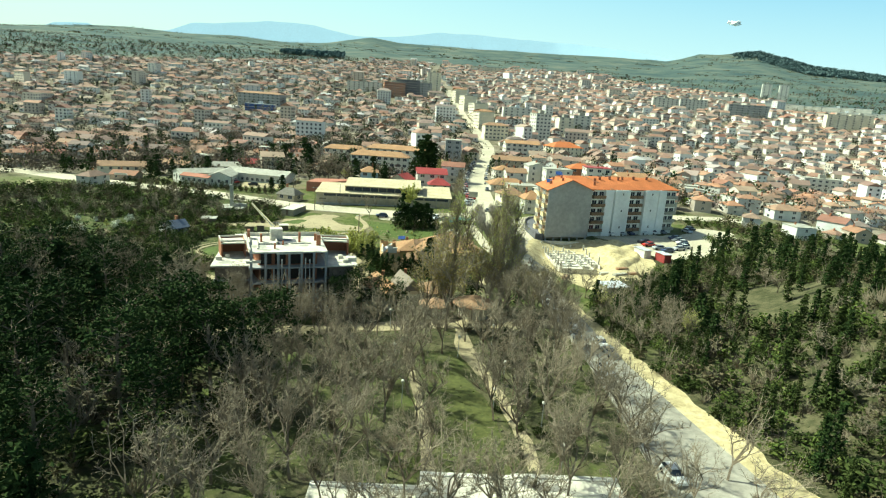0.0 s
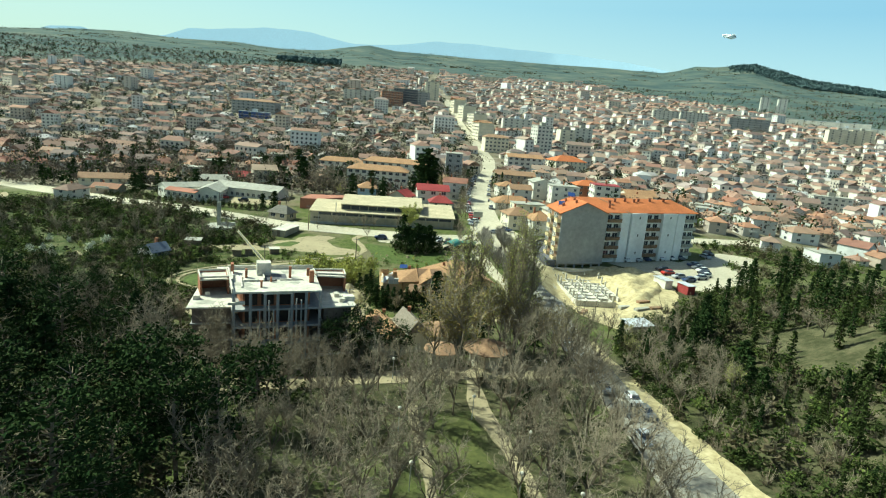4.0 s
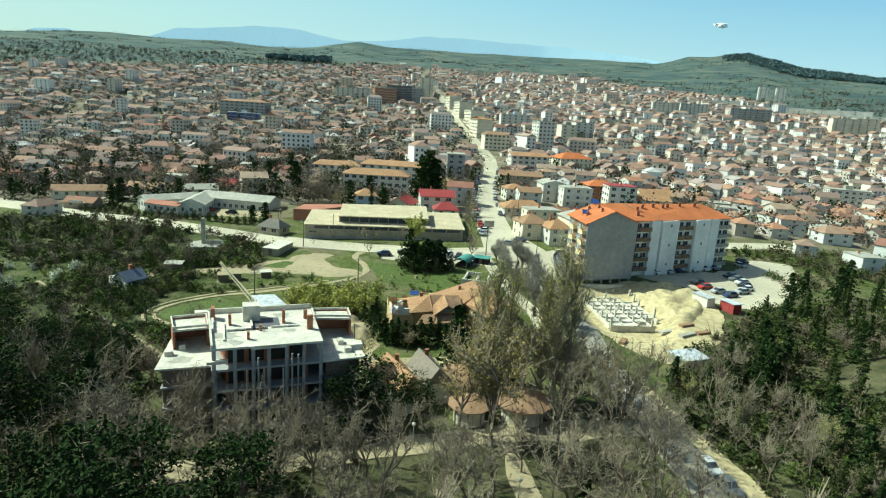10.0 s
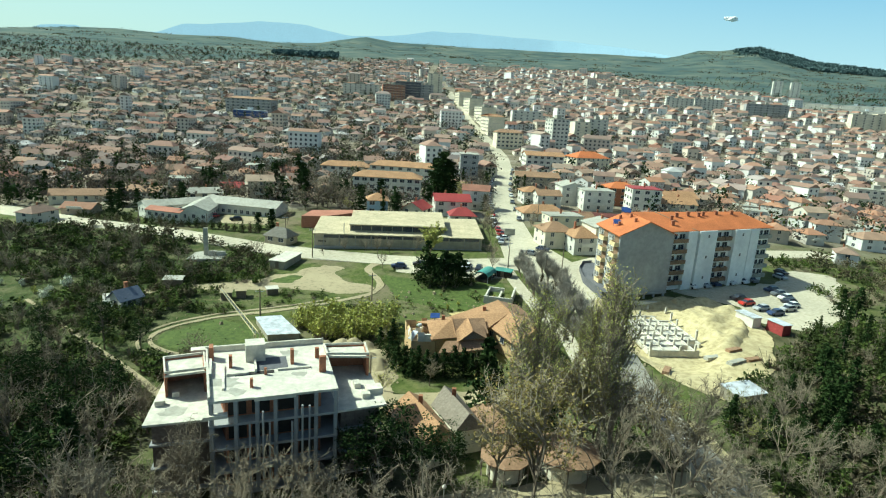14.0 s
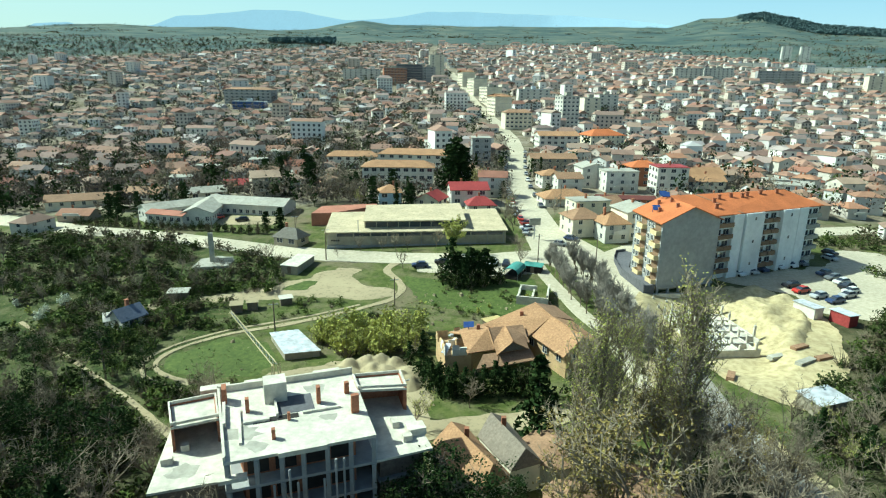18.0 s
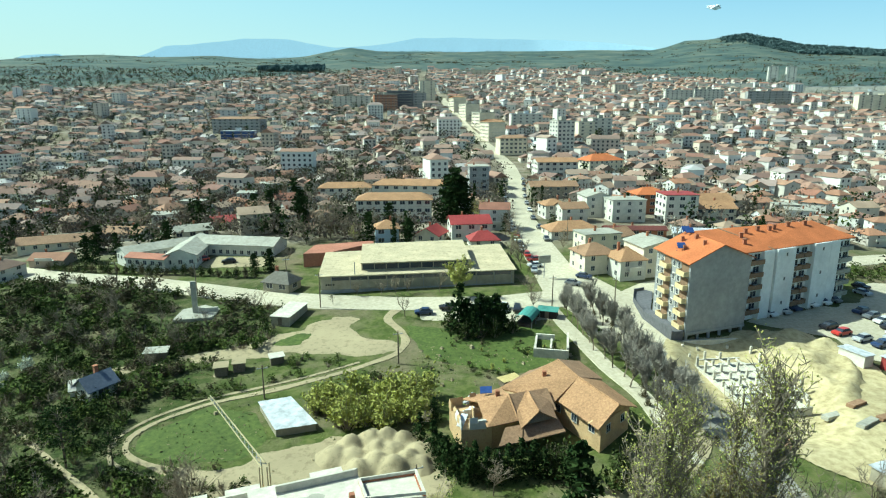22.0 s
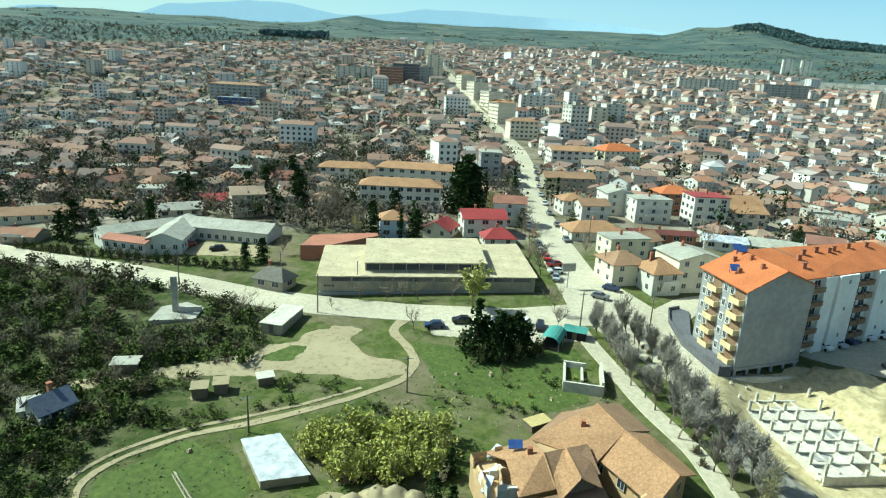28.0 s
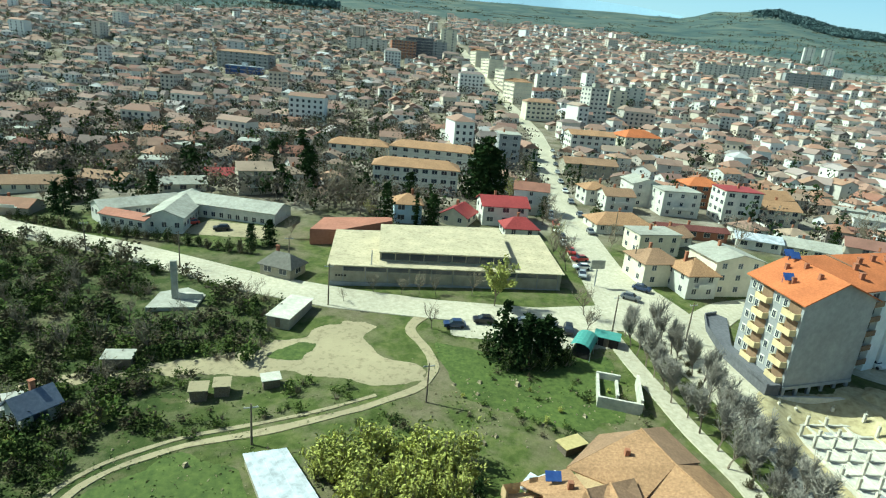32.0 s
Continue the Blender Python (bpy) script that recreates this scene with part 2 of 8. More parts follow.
def ground_mat():
    """Grass, dry grass and bare soil mixed by noise, paler and rougher on the building sites' side."""
    m = bpy.data.materials.new("ground_cover")
    m.use_nodes = True
    nt = m.node_tree
    bs = nt.nodes["Principled BSDF"]
    bs.inputs["Roughness"].default_value, bs.inputs["Specular IOR Level"].default_value = 0.95, 0.15
    geo = nt.nodes.new("ShaderNodeNewGeometry")

    def noise_at(scale, detail=5, rough=0.6):
        n = nt.nodes.new("ShaderNodeTexNoise")
        n.inputs["Scale"].default_value, n.inputs["Detail"].default_value, n.inputs["Roughness"].default_value = scale, detail, rough
        nt.links.new(geo.outputs["Position"], n.inputs["Vector"])
        return n

    def ramp(src, stops):
        r = nt.nodes.new("ShaderNodeValToRGB")
        els = r.color_ramp.elements
        while len(els) < len(stops):
            els.new(0.5)
        for e, (p, c) in zip(els, stops):
            e.position, e.color = p, (*c, 1)
        nt.links.new(src.outputs[0], r.inputs[0])
        return r

    grass = ramp(noise_at(0.5), [(0.3, (0.046, 0.062, 0.014)), (0.5, (0.082, 0.104, 0.026)), (0.7, (0.14, 0.145, 0.05))])
    soil = ramp(noise_at(0.9), [(0.3, (0.11, 0.09, 0.055)), (0.7, (0.19, 0.16, 0.10))])
    litter_ = ramp(noise_at(0.8), [(0.3, (0.034, 0.040, 0.016)), (0.55, (0.060, 0.060, 0.028)), (0.75, (0.095, 0.080, 0.046))])
    # hill scrub, its greens pushed towards blue to paint distance haze
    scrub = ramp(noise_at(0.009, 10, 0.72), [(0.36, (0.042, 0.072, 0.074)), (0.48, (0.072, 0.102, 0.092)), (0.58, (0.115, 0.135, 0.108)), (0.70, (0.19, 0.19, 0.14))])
    sep = nt.nodes.new("ShaderNodeSeparateXYZ")
    nt.links.new(geo.outputs["Position"], sep.inputs[0])

    def band(axis, lo, hi):
        r = nt.nodes.new("ShaderNodeMapRange")
        r.inputs["From Min"].default_value, r.inputs["From Max"].default_value = lo, hi
        nt.links.new(sep.outputs[axis], r.inputs[0])
        return r

    def blend(fac, one, two):
        m_ = nt.nodes.new("ShaderNodeMix")
        m_.data_type = "RGBA"
        nt.links.new(fac, m_.inputs[0])
        nt.links.new(one, m_.inputs[6])
        nt.links.new(two, m_.inputs[7])
        return m_.outputs[2]

    where = ramp(noise_at(0.055, 6, 0.65), [(0.50, (0, 0, 0)), (0.66, (1, 1, 1))])
    cover = blend(where.outputs[0], grass.outputs[0], soil.outputs[0])
    park = ramp(noise_at(0.09, 5, 0.6), [(0.36, (0.0, 0.0, 0.0)), (0.52, (1, 1, 1))])
    wood = blend(park.outputs[0], grass.outputs[0], litter_.outputs[0])
    cover = blend(band(1, 132, 122).outputs[0], cover, wood)
    slope = nt.nodes.new("ShaderNodeMath")
    slope.operation = "MULTIPLY"
    nt.links.new(band(0, 34, 42).outputs[0], slope.inputs[0])
    nt.links.new(band(1, 196, 172).outputs[0], slope.inputs[1])
    cover = blend(slope.outputs[0], cover, litter_.outputs[0])
    rough_ = ramp(noise_at(0.07, 7, 0.7), [(0.32, (0, 0, 0)), (0.46, (1, 1, 1))])
    west = nt.nodes.new("ShaderNodeMath")
    west.operation = "MULTIPLY"
    nt.links.new(band(0, -50, -66).outputs[0], west.inputs[0])
    nt.links.new(rough_.outputs[0], west.inputs[1])
    west_n = nt.nodes.new("ShaderNodeMath")
    west_n.operation = "MULTIPLY"
    nt.links.new(west.outputs[0], west_n.inputs[0])
    nt.links.new(band(1, 236, 214).outputs[0], west_n.inputs[1])
    dark_grass = ramp(noise_at(0.35, 6, 0.7), [(0.35, (0.030, 0.046, 0.012)), (0.52, (0.052, 0.070, 0.018)), (0.70, (0.105, 0.098, 0.045))])
    cover = blend(west_n.outputs[0], cover, dark_grass.outputs[0])
    straw = ramp(noise_at(0.22, 7, 0.7), [(0.46, (0, 0, 0)), (0.60, (1, 1, 1))])
    dry = ramp(noise_at(3.0), [(0.3, (0.13, 0.115, 0.06)), (0.7, (0.22, 0.20, 0.115))])
    half = nt.nodes.new("ShaderNodeMath")
    half.operation = "MULTIPLY"
    half.inputs[1].default_value = 0.45
    nt.links.new(straw.outputs[0], half.inputs[0])
    cover = blend(half.outputs[0], cover, dry.outputs[0])
    yard = ramp(noise_at(0.06, 8, 0.75), [(0.36, (0.085, 0.085, 0.040)), (0.47, (0.17, 0.145, 0.10)), (0.62, (0.31, 0.275, 0.215))])
    cover = blend(band(1, 246, 268).outputs[0], cover, yard.outputs[0])
    def sum_of(a, factor, plus):
        m_ = nt.nodes.new("ShaderNodeMath")
        m_.operation = "MULTIPLY_ADD"
        m_.inputs[1].default_value, m_.inputs[2].default_value = factor, plus
        nt.links.new(a, m_.inputs[0])
        top = nt.nodes.new("ShaderNodeMath")
        top.operation = "MAXIMUM"
        nt.links.new(m_.outputs[0], top.inputs[0])
        top.inputs[1].default_value = 0.0
        return top.outputs[0]

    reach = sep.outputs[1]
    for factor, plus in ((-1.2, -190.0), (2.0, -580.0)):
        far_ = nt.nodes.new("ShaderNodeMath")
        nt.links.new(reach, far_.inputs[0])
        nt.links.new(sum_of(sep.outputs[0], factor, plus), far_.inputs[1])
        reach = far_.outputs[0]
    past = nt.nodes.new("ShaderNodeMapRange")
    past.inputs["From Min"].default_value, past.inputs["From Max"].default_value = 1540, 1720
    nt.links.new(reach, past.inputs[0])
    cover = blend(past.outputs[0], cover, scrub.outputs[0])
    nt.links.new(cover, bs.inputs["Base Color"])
    bp = nt.nodes.new("ShaderNodeBump")
    bp.inputs["Strength"].default_value, bp.inputs["Distance"].default_value = 0.6, 0.2
    nt.links.new(noise_at(2.5).outputs[0], bp.inputs["Height"])
    nt.links.new(bp.outputs[0], bs.inputs["Normal"])
    return m


M_ground = ground_mat()

# ---- the lie of the land ----
GY = [-400, 0, 130, 215, 270, 330, 465, 562, 855, 1100, 1500, 2000]
GZ = [-2, -5, -5, 0, 3, 4, 10, 20, 57, 87, 128, 160]


RIM_AT = [-60, -45, -37, -32, -28, -24.5, -19.5, -16.2, -12.6, -10.4, -8.5, -6, -0.2, 7.5, 14, 18.3, 20.7, 23, 25.3, 26.6, 29.3, 34, 60]
RIM_Z = [200, 215, 226, 256, 270, 270, 283, 277, 287, 316, 334, 317, 314, 315, 312, 303, 338, 343, 352, 335, 295, 268, 220]


def smooth(a, b, v):
    k = min(1.0, max(0.0, (v - a) / (b - a)))
    return k * k * (3 - 2 * k)


def base_height(x, y):
    """The town's floor: a hollow that rises away from the park."""
    k = min(1.0, max(0.0, 1 - (y - 500) / 300))
    return float(np.interp(y, GY, GZ)) - 8 * min(2.0, (x / 200) ** 2) * k * min(1.0, max(0.0, (y - 60) / 90))


def mound(x, y, cx, cy, rx, ry, h, turn=0.0):
    c, s = math.cos(radians(turn)), math.sin(radians(turn))
    u, v = ((x - cx) * c + (y - cy) * s) / rx, (-(x - cx) * s + (y - cy) * c) / ry
    return h * math.exp(-(u * u + v * v))


def height(x, y):
    z = base_height(x, y)
    z += mound(x, y, 86, 105, 25, 62, 17, -15)         # wooded knoll beside the park road
    z += mound(x, y, -75, 40, 40, 60, 7)               # wooded bank of the park
    z -= 2.4 * (1 - smooth(8, 14, math.hypot((x - 34) / 0.9, (y - 170) / 1.55)))   # the pit
    r = math.hypot(x, y)
    if r > 1250 and y > 0:
        rim = float(np.interp(math.degrees(math.atan2(x, y)), RIM_AT, RIM_Z)) + 7 * noise.noise(Vector((x / 260, y / 260, 0.3)))
        k = min(1.0, (r - 1250) / 1650) ** 2
        z = z * (1 - k) + k * rim - 90 * smooth(2950, 4300, r)
    return z


def grade(lo, hi, dense_lo, dense_hi, step, grow):
    mid = list(np.arange(dense_lo, dense_hi + 0.01, step))
    up, d = [mid[-1]], step
    while up[-1] < hi:
        d = min(d * grow, 60.0)
        up.append(up[-1] + d)
    down, d = [mid[0]], step
    while down[-1] > lo:
        d = min(d * grow, 60.0)
        down.append(down[-1] - d)
    return down[:0:-1] + mid + up[1:]


def sheet(name, xs, ys, fn, material):
    verts = [(x, y, fn(x, y)) for y in ys for x in xs]
    w = len(xs)
    faces = [(j * w + i, j * w + i + 1, (j + 1) * w + i + 1, (j + 1) * w + i) for j in range(len(ys) - 1) for i in range(w - 1)]
    me = bpy.data.meshes.new(name)
    me.from_pydata(verts, [], faces)
    me.polygons.foreach_set("use_smooth", [True] * len(faces))
    me.materials.append(material)
    return new(name, me)


ground = sheet("ground", grade(-4600, 4600, -130, 130, 2.0, 1.10), grade(-700, 4950, 20, 300, 2.0, 1.09), height, M_ground)
tagged(ground, "rough spring grass and bare pale soil on rolling ground", "ground", kind="structure")


# ---- building helpers ----
def obj(name, bm, material, parent=None, label=""):
    me = bpy.data.meshes.new(name)
    bm.to_mesh(me)
    bm.free()
    for m in material if isinstance(material, (list, tuple)) else [material]:
        me.materials.append(m)
    ob = new(name, me)
    if parent is not None:
        ob.parent = parent
    if label:
        ob["label"] = label
    return ob


part = obj


def shared(name, me, parent, at, turn=0.0, size=(1, 1, 1), label=""):
    """A part on a mesh that alike parts share."""
    ob = new(name, me)
    ob.parent = parent
    ob.matrix_basis = Matrix.LocRotScale(at, Euler((0, 0, turn)), size)
    if label:
        ob["label"] = label
    return ob


def thing(name, at, turn, label, category, group="", kind=""):
    """An empty at the base of a thing; turn in degrees."""
    ob = new(name)
    ob.empty_display_size = 0.5
    ob.matrix_basis = pose(*at, 0, 0, turn)
    return tagged(ob, label, category, group, kind)


def quad(bm, pts, mi=0):
    f = bm.faces.new([bm.verts.new(p) for p in pts])
    f.material_index = mi
    return f


def box(bm, x0, x1, y0, y1, z0, z1, mi=0):
    v = [bm.verts.new(p) for p in ((x0, y0, z0), (x1, y0, z0), (x1, y1, z0), (x0, y1, z0), (x0, y0, z1), (x1, y0, z1), (x1, y1, z1), (x0, y1, z1))]
    for a in ((0, 3, 2, 1), (4, 5, 6, 7), (0, 1, 5, 4), (1, 2, 6, 5), (2, 3, 7, 6), (3, 0, 4, 7)):
        bm.faces.new([v[i] for i in a]).material_index = mi
    return v


def prism(bm, ring, z0, z1, mi=0):
    """An upright block over a ring of (x, y), counter-clockwise; z1 may be a list."""
    n = len(ring)
    tops = z1 if isinstance(z1, (list, tuple)) else [z1] * n
    lo = [bm.verts.new((x, y, z0)) for x, y in ring]
    hi = [bm.verts.new((x, y, t)) for (x, y), t in zip(ring, tops)]
    for i in range(n):
        bm.faces.new((lo[i], lo[(i + 1) % n], hi[(i + 1) % n], hi[i])).material_index = mi
    bm.faces.new(hi).material_index = mi
    bm.faces.new(lo[::-1]).material_index = mi


def slab(bm, pts, thick, mi=0):
    """A slab under a flat or sloped outline of 3D points, counter-clockwise from above."""
    n = len(pts)
    hi = [bm.verts.new(p) for p in pts]
    lo = [bm.verts.new((p[0], p[1], p[2] - thick)) for p in pts]
    bm.faces.new(hi).material_index = mi
    bm.faces.new(lo[::-1]).material_index = mi
    for i in range(n):
        bm.faces.new((lo[i], lo[(i + 1) % n], hi[(i + 1) % n], hi[i])).material_index = mi


def cyl(bm, x, y, z0, z1, r0, r1, n=8, mi=0):
    a = [bm.verts.new((x + r0 * math.cos(6.2832 * i / n), y + r0 * math.sin(6.2832 * i / n), z0)) for i in range(n)]
    b = [bm.verts.new((x + r1 * math.cos(6.2832 * i / n), y + r1 * math.sin(6.2832 * i / n), z1)) for i in range(n)]
    for i in range(n):
        bm.faces.new((a[i], a[(i + 1) % n], b[(i + 1) % n], b[i])).material_index = mi
    bm.faces.new(b).material_index = mi
    bm.faces.new(a[::-1]).material_index = mi


def ribbon(name, pts, material, lift=0.06, label="", category="road", thick=0.5):
    """A strip of road on the ground: pts are rows of (x, y, width)."""
    fine = []
    for (x0, y0, w0), (x1, y1, w1) in zip(pts, pts[1:]):
        n = max(2, int(math.hypot(x1 - x0, y1 - y0) / 1.5))
        fine += [(x0 + (x1 - x0) * k / n, y0 + (y1 - y0) * k / n, w0 + (w1 - w0) * k / n) for k in range(n)]
    fine.append(pts[-1])
    for _ in range(3):
        fine = [fine[0]] + [tuple((a[k] + 2 * b[k] + c[k]) / 4 for k in range(3)) for a, b, c in zip(fine, fine[1:], fine[2:])] + [fine[-1]]
    if material in (M_dirt, M_sand):          # trodden tracks have ragged, uneven edges
        fine = [(x + 0.5 * noise.noise(Vector((x * 0.11, y * 0.11, 1.0))), y, w * (0.92 + 0.5 * noise.noise(Vector((x * 0.23, y * 0.23, 4.0))))) for x, y, w in fine]
    verts, faces, cols = [], [], 5
    for i, (x, y, w) in enumerate(fine):
        a, b = fine[max(0, i - 1)], fine[min(len(fine) - 1, i + 1)]
        d = Vector((b[0] - a[0], b[1] - a[1])).normalized()
        for k in range(cols):
            s = (k / (cols - 1) - 0.5) * w
            px, py = x + d.y * s, y - d.x * s
            verts.append((px, py, height(px, py) + lift))
        for s in (0.5, -0.5):
            px, py = x + d.y * s * (w + 0.3), y - d.x * s * (w + 0.3)
            verts.append((px, py, height(px, py) + lift - thick))
    for i in range(len(fine) - 1):
        a, b = i * 7, i * 7 + 7
        faces += [(a + k, a + k + 1, b + k + 1, b + k) for k in range(4)] + [(a + 4, a + 5, b + 5, b + 4), (a + 6, a, b, b + 6)]
    me = bpy.data.meshes.new(name)
    me.from_pydata(verts, [], faces)
    me.materials.append(material)
    return tagged(new(name, me), label, category, kind="structure")


def patch(name, ring, material, lift=0.05, step=2.0, label="", category="ground", soft=1.0):
    """A paved or bare area over the ground inside a ring of (x, y)."""
    step = 0.5
    xs, ys = [p[0] for p in ring], [p[1] for p in ring]

    def inside(x, y):
        hit, n = False, len(ring)
        for i in range(n):
            (x0, y0), (x1, y1) = ring[i], ring[(i + 1) % n]
            if (y0 > y) != (y1 > y) and x < (x1 - x0) * (y - y0) / (y1 - y0) + x0:
                hit = not hit
        return hit

    gx, gy = np.arange(min(xs), max(xs) + step, step), np.arange(min(ys), max(ys) + step, step)
    ids, verts, faces = {}, [], []

    def vert(i, j):
        if (i, j) not in ids:
            ids[i, j] = len(verts)
            verts.append((gx[i], gy[j], height(gx[i], gy[j]) + lift))
        return ids[i, j]

    for j in range(len(gy) - 1):
        for i in range(len(gx) - 1):
            wob = noise.noise(Vector((gx[i] * 0.3, gy[j] * 0.3, 5.0))) + 0.35 * noise.noise(Vector((gx[i] * 0.9, gy[j] * 0.9, 8.0)))
            if inside(gx[i] + step / 2 + 1.1 * wob * soft, gy[j] + step / 2 - 0.9 * wob * soft):
                faces.append((vert(i, j), vert(i + 1, j), vert(i + 1, j + 1), vert(i, j + 1)))
    seen = collections.Counter()
    for f in faces:
        for k in range(4):
            seen[tuple(sorted((f[k], f[(k + 1) % 4])))] += 1
    beside = {}
    for (i, j), n in seen.items():
        if n == 1:
            beside.setdefault(i, []).append(j)
            beside.setdefault(j, []).append(i)
    for _ in range(5):
        moved = {i: (sum(verts[j][0] for j in js) / len(js), sum(verts[j][1] for j in js) / len(js)) for i, js in beside.items()}
        for i, (x, y) in moved.items():
            x, y = (verts[i][0] + x) / 2, (verts[i][1] + y) / 2
            verts[i] = (x, y, height(x, y) + lift)
    for i in beside:
        x, y = verts[i][0] + 0.22 * noise.noise(Vector((verts[i][0] * 2.1, verts[i][1] * 2.1, 3.0))), verts[i][1] + 0.22 * noise.noise(Vector((verts[i][0] * 2.1, verts[i][1] * 2.1, 9.0)))
        verts[i] = (x, y, height(x, y) + lift - 0.03)
    me = bpy.data.meshes.new(name)
    me.from_pydata(verts, [], faces)
    me.materials.append(material)
    return tagged(new(name, me), label, category, kind="structure")

# ---- roads, paths and bare ground ----
ribbon("main_street", [(23, 172, 9), (20, 190, 12), (14, 212, 20), (9.5, 235, 12), (9, 260, 11), (10, 300, 10), (13, 340, 9), (20, 400, 9), (23, 463, 9), (16, 537, 9), (4, 630, 9), (-8, 760, 9), (-20, 900, 9)], M_asphalt, 0.10, "sunlit pale asphalt main street running into town")
ribbon("west_road", [(-300, 320, 8), (-230, 287, 8), (-172, 255, 9), (-133, 237, 8), (-101, 227, 8), (-67, 213, 8.5), (-49, 208.5, 9), (-30, 206.5, 8), (-8, 206.5, 8), (12, 210, 12)], M_asphalt, 0.14, "pale sunlit asphalt road along the green")
ribbon("park_road", [(35, 30, 14), (31.4, 64, 12.5), (29.6, 80, 9.5), (27.6, 98, 7), (26.2, 108, 6.5), (24.6, 123, 6), (22.2, 142, 6), (21.6, 162, 7), (22, 180, 7.5)], M_asphalt_darker, 0.18, "darker grey park road with parked cars under bare trees")
ribbon("alley_walk", [(13.5, 146, 3.0), (12.6, 164, 3.2), (9.2, 174, 3.2), (5, 195, 3.2), (4, 203, 3.2)], M_asphalt, 0.20, "narrow pale footway beside a row of bare trees", "footpath")
ribbon("apartment_drive", [(22, 207, 8), (33, 218, 7), (52, 226, 7), (75, 236, 8), (120, 250, 8)], M_asphalt, 0.16, "side street passing behind the apartment block")
ribbon("dirt_track", [(-31, 204, 2.8), (-34, 198, 2.2), (-30, 191.5, 1.9), (-28, 186, 1.7), (-30, 180, 1.5), (-38, 174, 1.3), (-50, 167.5, 1.3), (-59, 164, 1.3), (-66, 159, 1.0), (-69, 154, 0.9), (-67, 149.5, 1.0), (-60, 146, 1.4), (-50, 143, 4)], M_dirt, 0.10, "pale rutted dirt track looping through the grass", "track")
ribbon("dirt_track", [(-36.6, 177.2, 0.7), (-44, 172.6, 0.7), (-52, 168.8, 0.7), (-60, 165.4, 0.7), (-67.4, 160, 0.7), (-71, 154, 0.7), (-68.4, 147.6, 0.8), (-60, 143.6, 1.0)], M_dirt, 0.10, "worn outer wheel rut of the track", "track")
ribbon("dirt_track", [(-104, 170, 0.8), (-92, 160.5, 0.8), (-80, 151, 0.8), (-72, 145, 0.9), (-62, 137, 1), (-54, 130, 1.4)], M_dirt, 0.10, "narrow trodden footpath through shrubs", "track")
ribbon("dirt_track", [(-180, 246, 2.5), (-172, 235, 2), (-176, 220, 1.8), (-180, 205, 1.6)], M_dirt, 0.12, "short dirt path off the road", "track")
ribbon("park_path", [(-46, 97, 4.5), (-33, 101.5, 4.5), (-20, 106, 4.5), (-8, 111, 5), (4, 114.5, 5), (16, 117, 5), (27, 119, 5)], M_dirt, 0.16, "pale park promenade under bare trees", "footpath")
ribbon("park_path", [(1.5, 112, 3.2), (2.5, 101, 3), (4.5, 94, 2.8), (7.5, 84, 2.0), (9.6, 74, 1.8), (10.5, 66, 1.8), (11.5, 56, 2.0)], M_dirt, 0.14, "narrow paved park path between lawns", "footpath")
ribbon("park_path", [(-8, 100, 1.5), (-6.2, 88, 1.5), (-4, 76, 1.5), (-2.5, 66, 1.5), (-1.5, 57, 1.8)], M_dirt, 0.14, "narrow paved park path between lawns", "footpath")
ribbon("lower_lane", [(-34, 131, 4), (-22, 134, 5), (-10, 136, 5), (2, 140, 4.5), (12, 145, 4), (22, 160, 4)], M_dirt, 0.14, "sandy lane behind the unfinished building", "track")
patch("dirt_patch", [(-73, 178), (-74, 182), (-64, 184), (-57.5, 188.5), (-50, 195), (-45.5, 199.5), (-39.5, 198.5), (-41, 193.5), (-37.6, 188), (-30.5, 186), (-29.5, 182), (-36.8, 179.2), (-42.5, 181), (-50, 181.5), (-55.3, 180.3), (-64.5, 179.2)], M_dirt, 0.06, 1.0, "bare sandy ground worn through the grass", soft=1.6)
patch("dirt_patch", [(-88, 175), (-81, 179), (-75, 181), (-74.5, 178.5), (-80, 175.5), (-87, 172.5)], M_dirt, 0.06, 1.0, "bare strip of trodden soil", soft=1.9)
patch("lawn", [(-56.5, 185.6), (-52, 189.5), (-49.4, 191.6), (-48.2, 187.8), (-52.4, 184.9)], mat("lush_grass", [(0.05, 0.078, 0.015), (0.10, 0.128, 0.028)], 0.9, 1.2, 0.25, 0.4), 0.10, 1.0, "islet of grass left in the bare soil", "lawn", soft=1.4)
patch("site_yard", [(20, 172), (24, 186), (44, 191), (56, 188), (60, 180), (58, 168), (51, 154), (45, 144), (37, 140), (31, 145), (27, 151)], M_sand, 0.22, 1.0, "pale dug sand round the foundation pit", "building site")
patch("car_park", [(45, 196), (62, 203), (80, 209), (92, 224), (104, 222), (98, 204), (84, 184), (70, 172), (60, 178), (60, 188), (50, 193)], M_asphalt, 0.12, 1.0, "pale asphalt car park beside the apartment block", "car park")
patch("forecourt", [(-26, 196.5), (-27, 203), (3, 203.5), (5, 197), (-8, 194.5)], M_asphalt, 0.11, 1.0, "pale paved parking strip before the workshop hall", "car park")
patch("building_site", [(-52, 128), (-56, 142), (-44, 151), (-30, 155), (-22, 150), (-20, 136), (-26, 128), (-42, 124)], M_dirt, 0.08, 1.0, "churned pale soil beside the unfinished building", "building site", soft=1.7)
patch("school_yard", [(-93, 239), (-91, 250), (-74, 247), (-72, 238)], M_dirt, 0.12, 1.0, "gravelled yard before the low school", "yard")
patch("lawn", [(-4, 60), (-6, 88), (0, 100), (1.5, 92), (6, 80), (8, 60)], mat("mown_lawn", [(0.055, 0.066, 0.018), (0.10, 0.105, 0.03)], 0.9, 1.0, 0.25, 0.4), 0.05, 1.0, "yellow-green park lawn", "lawn")
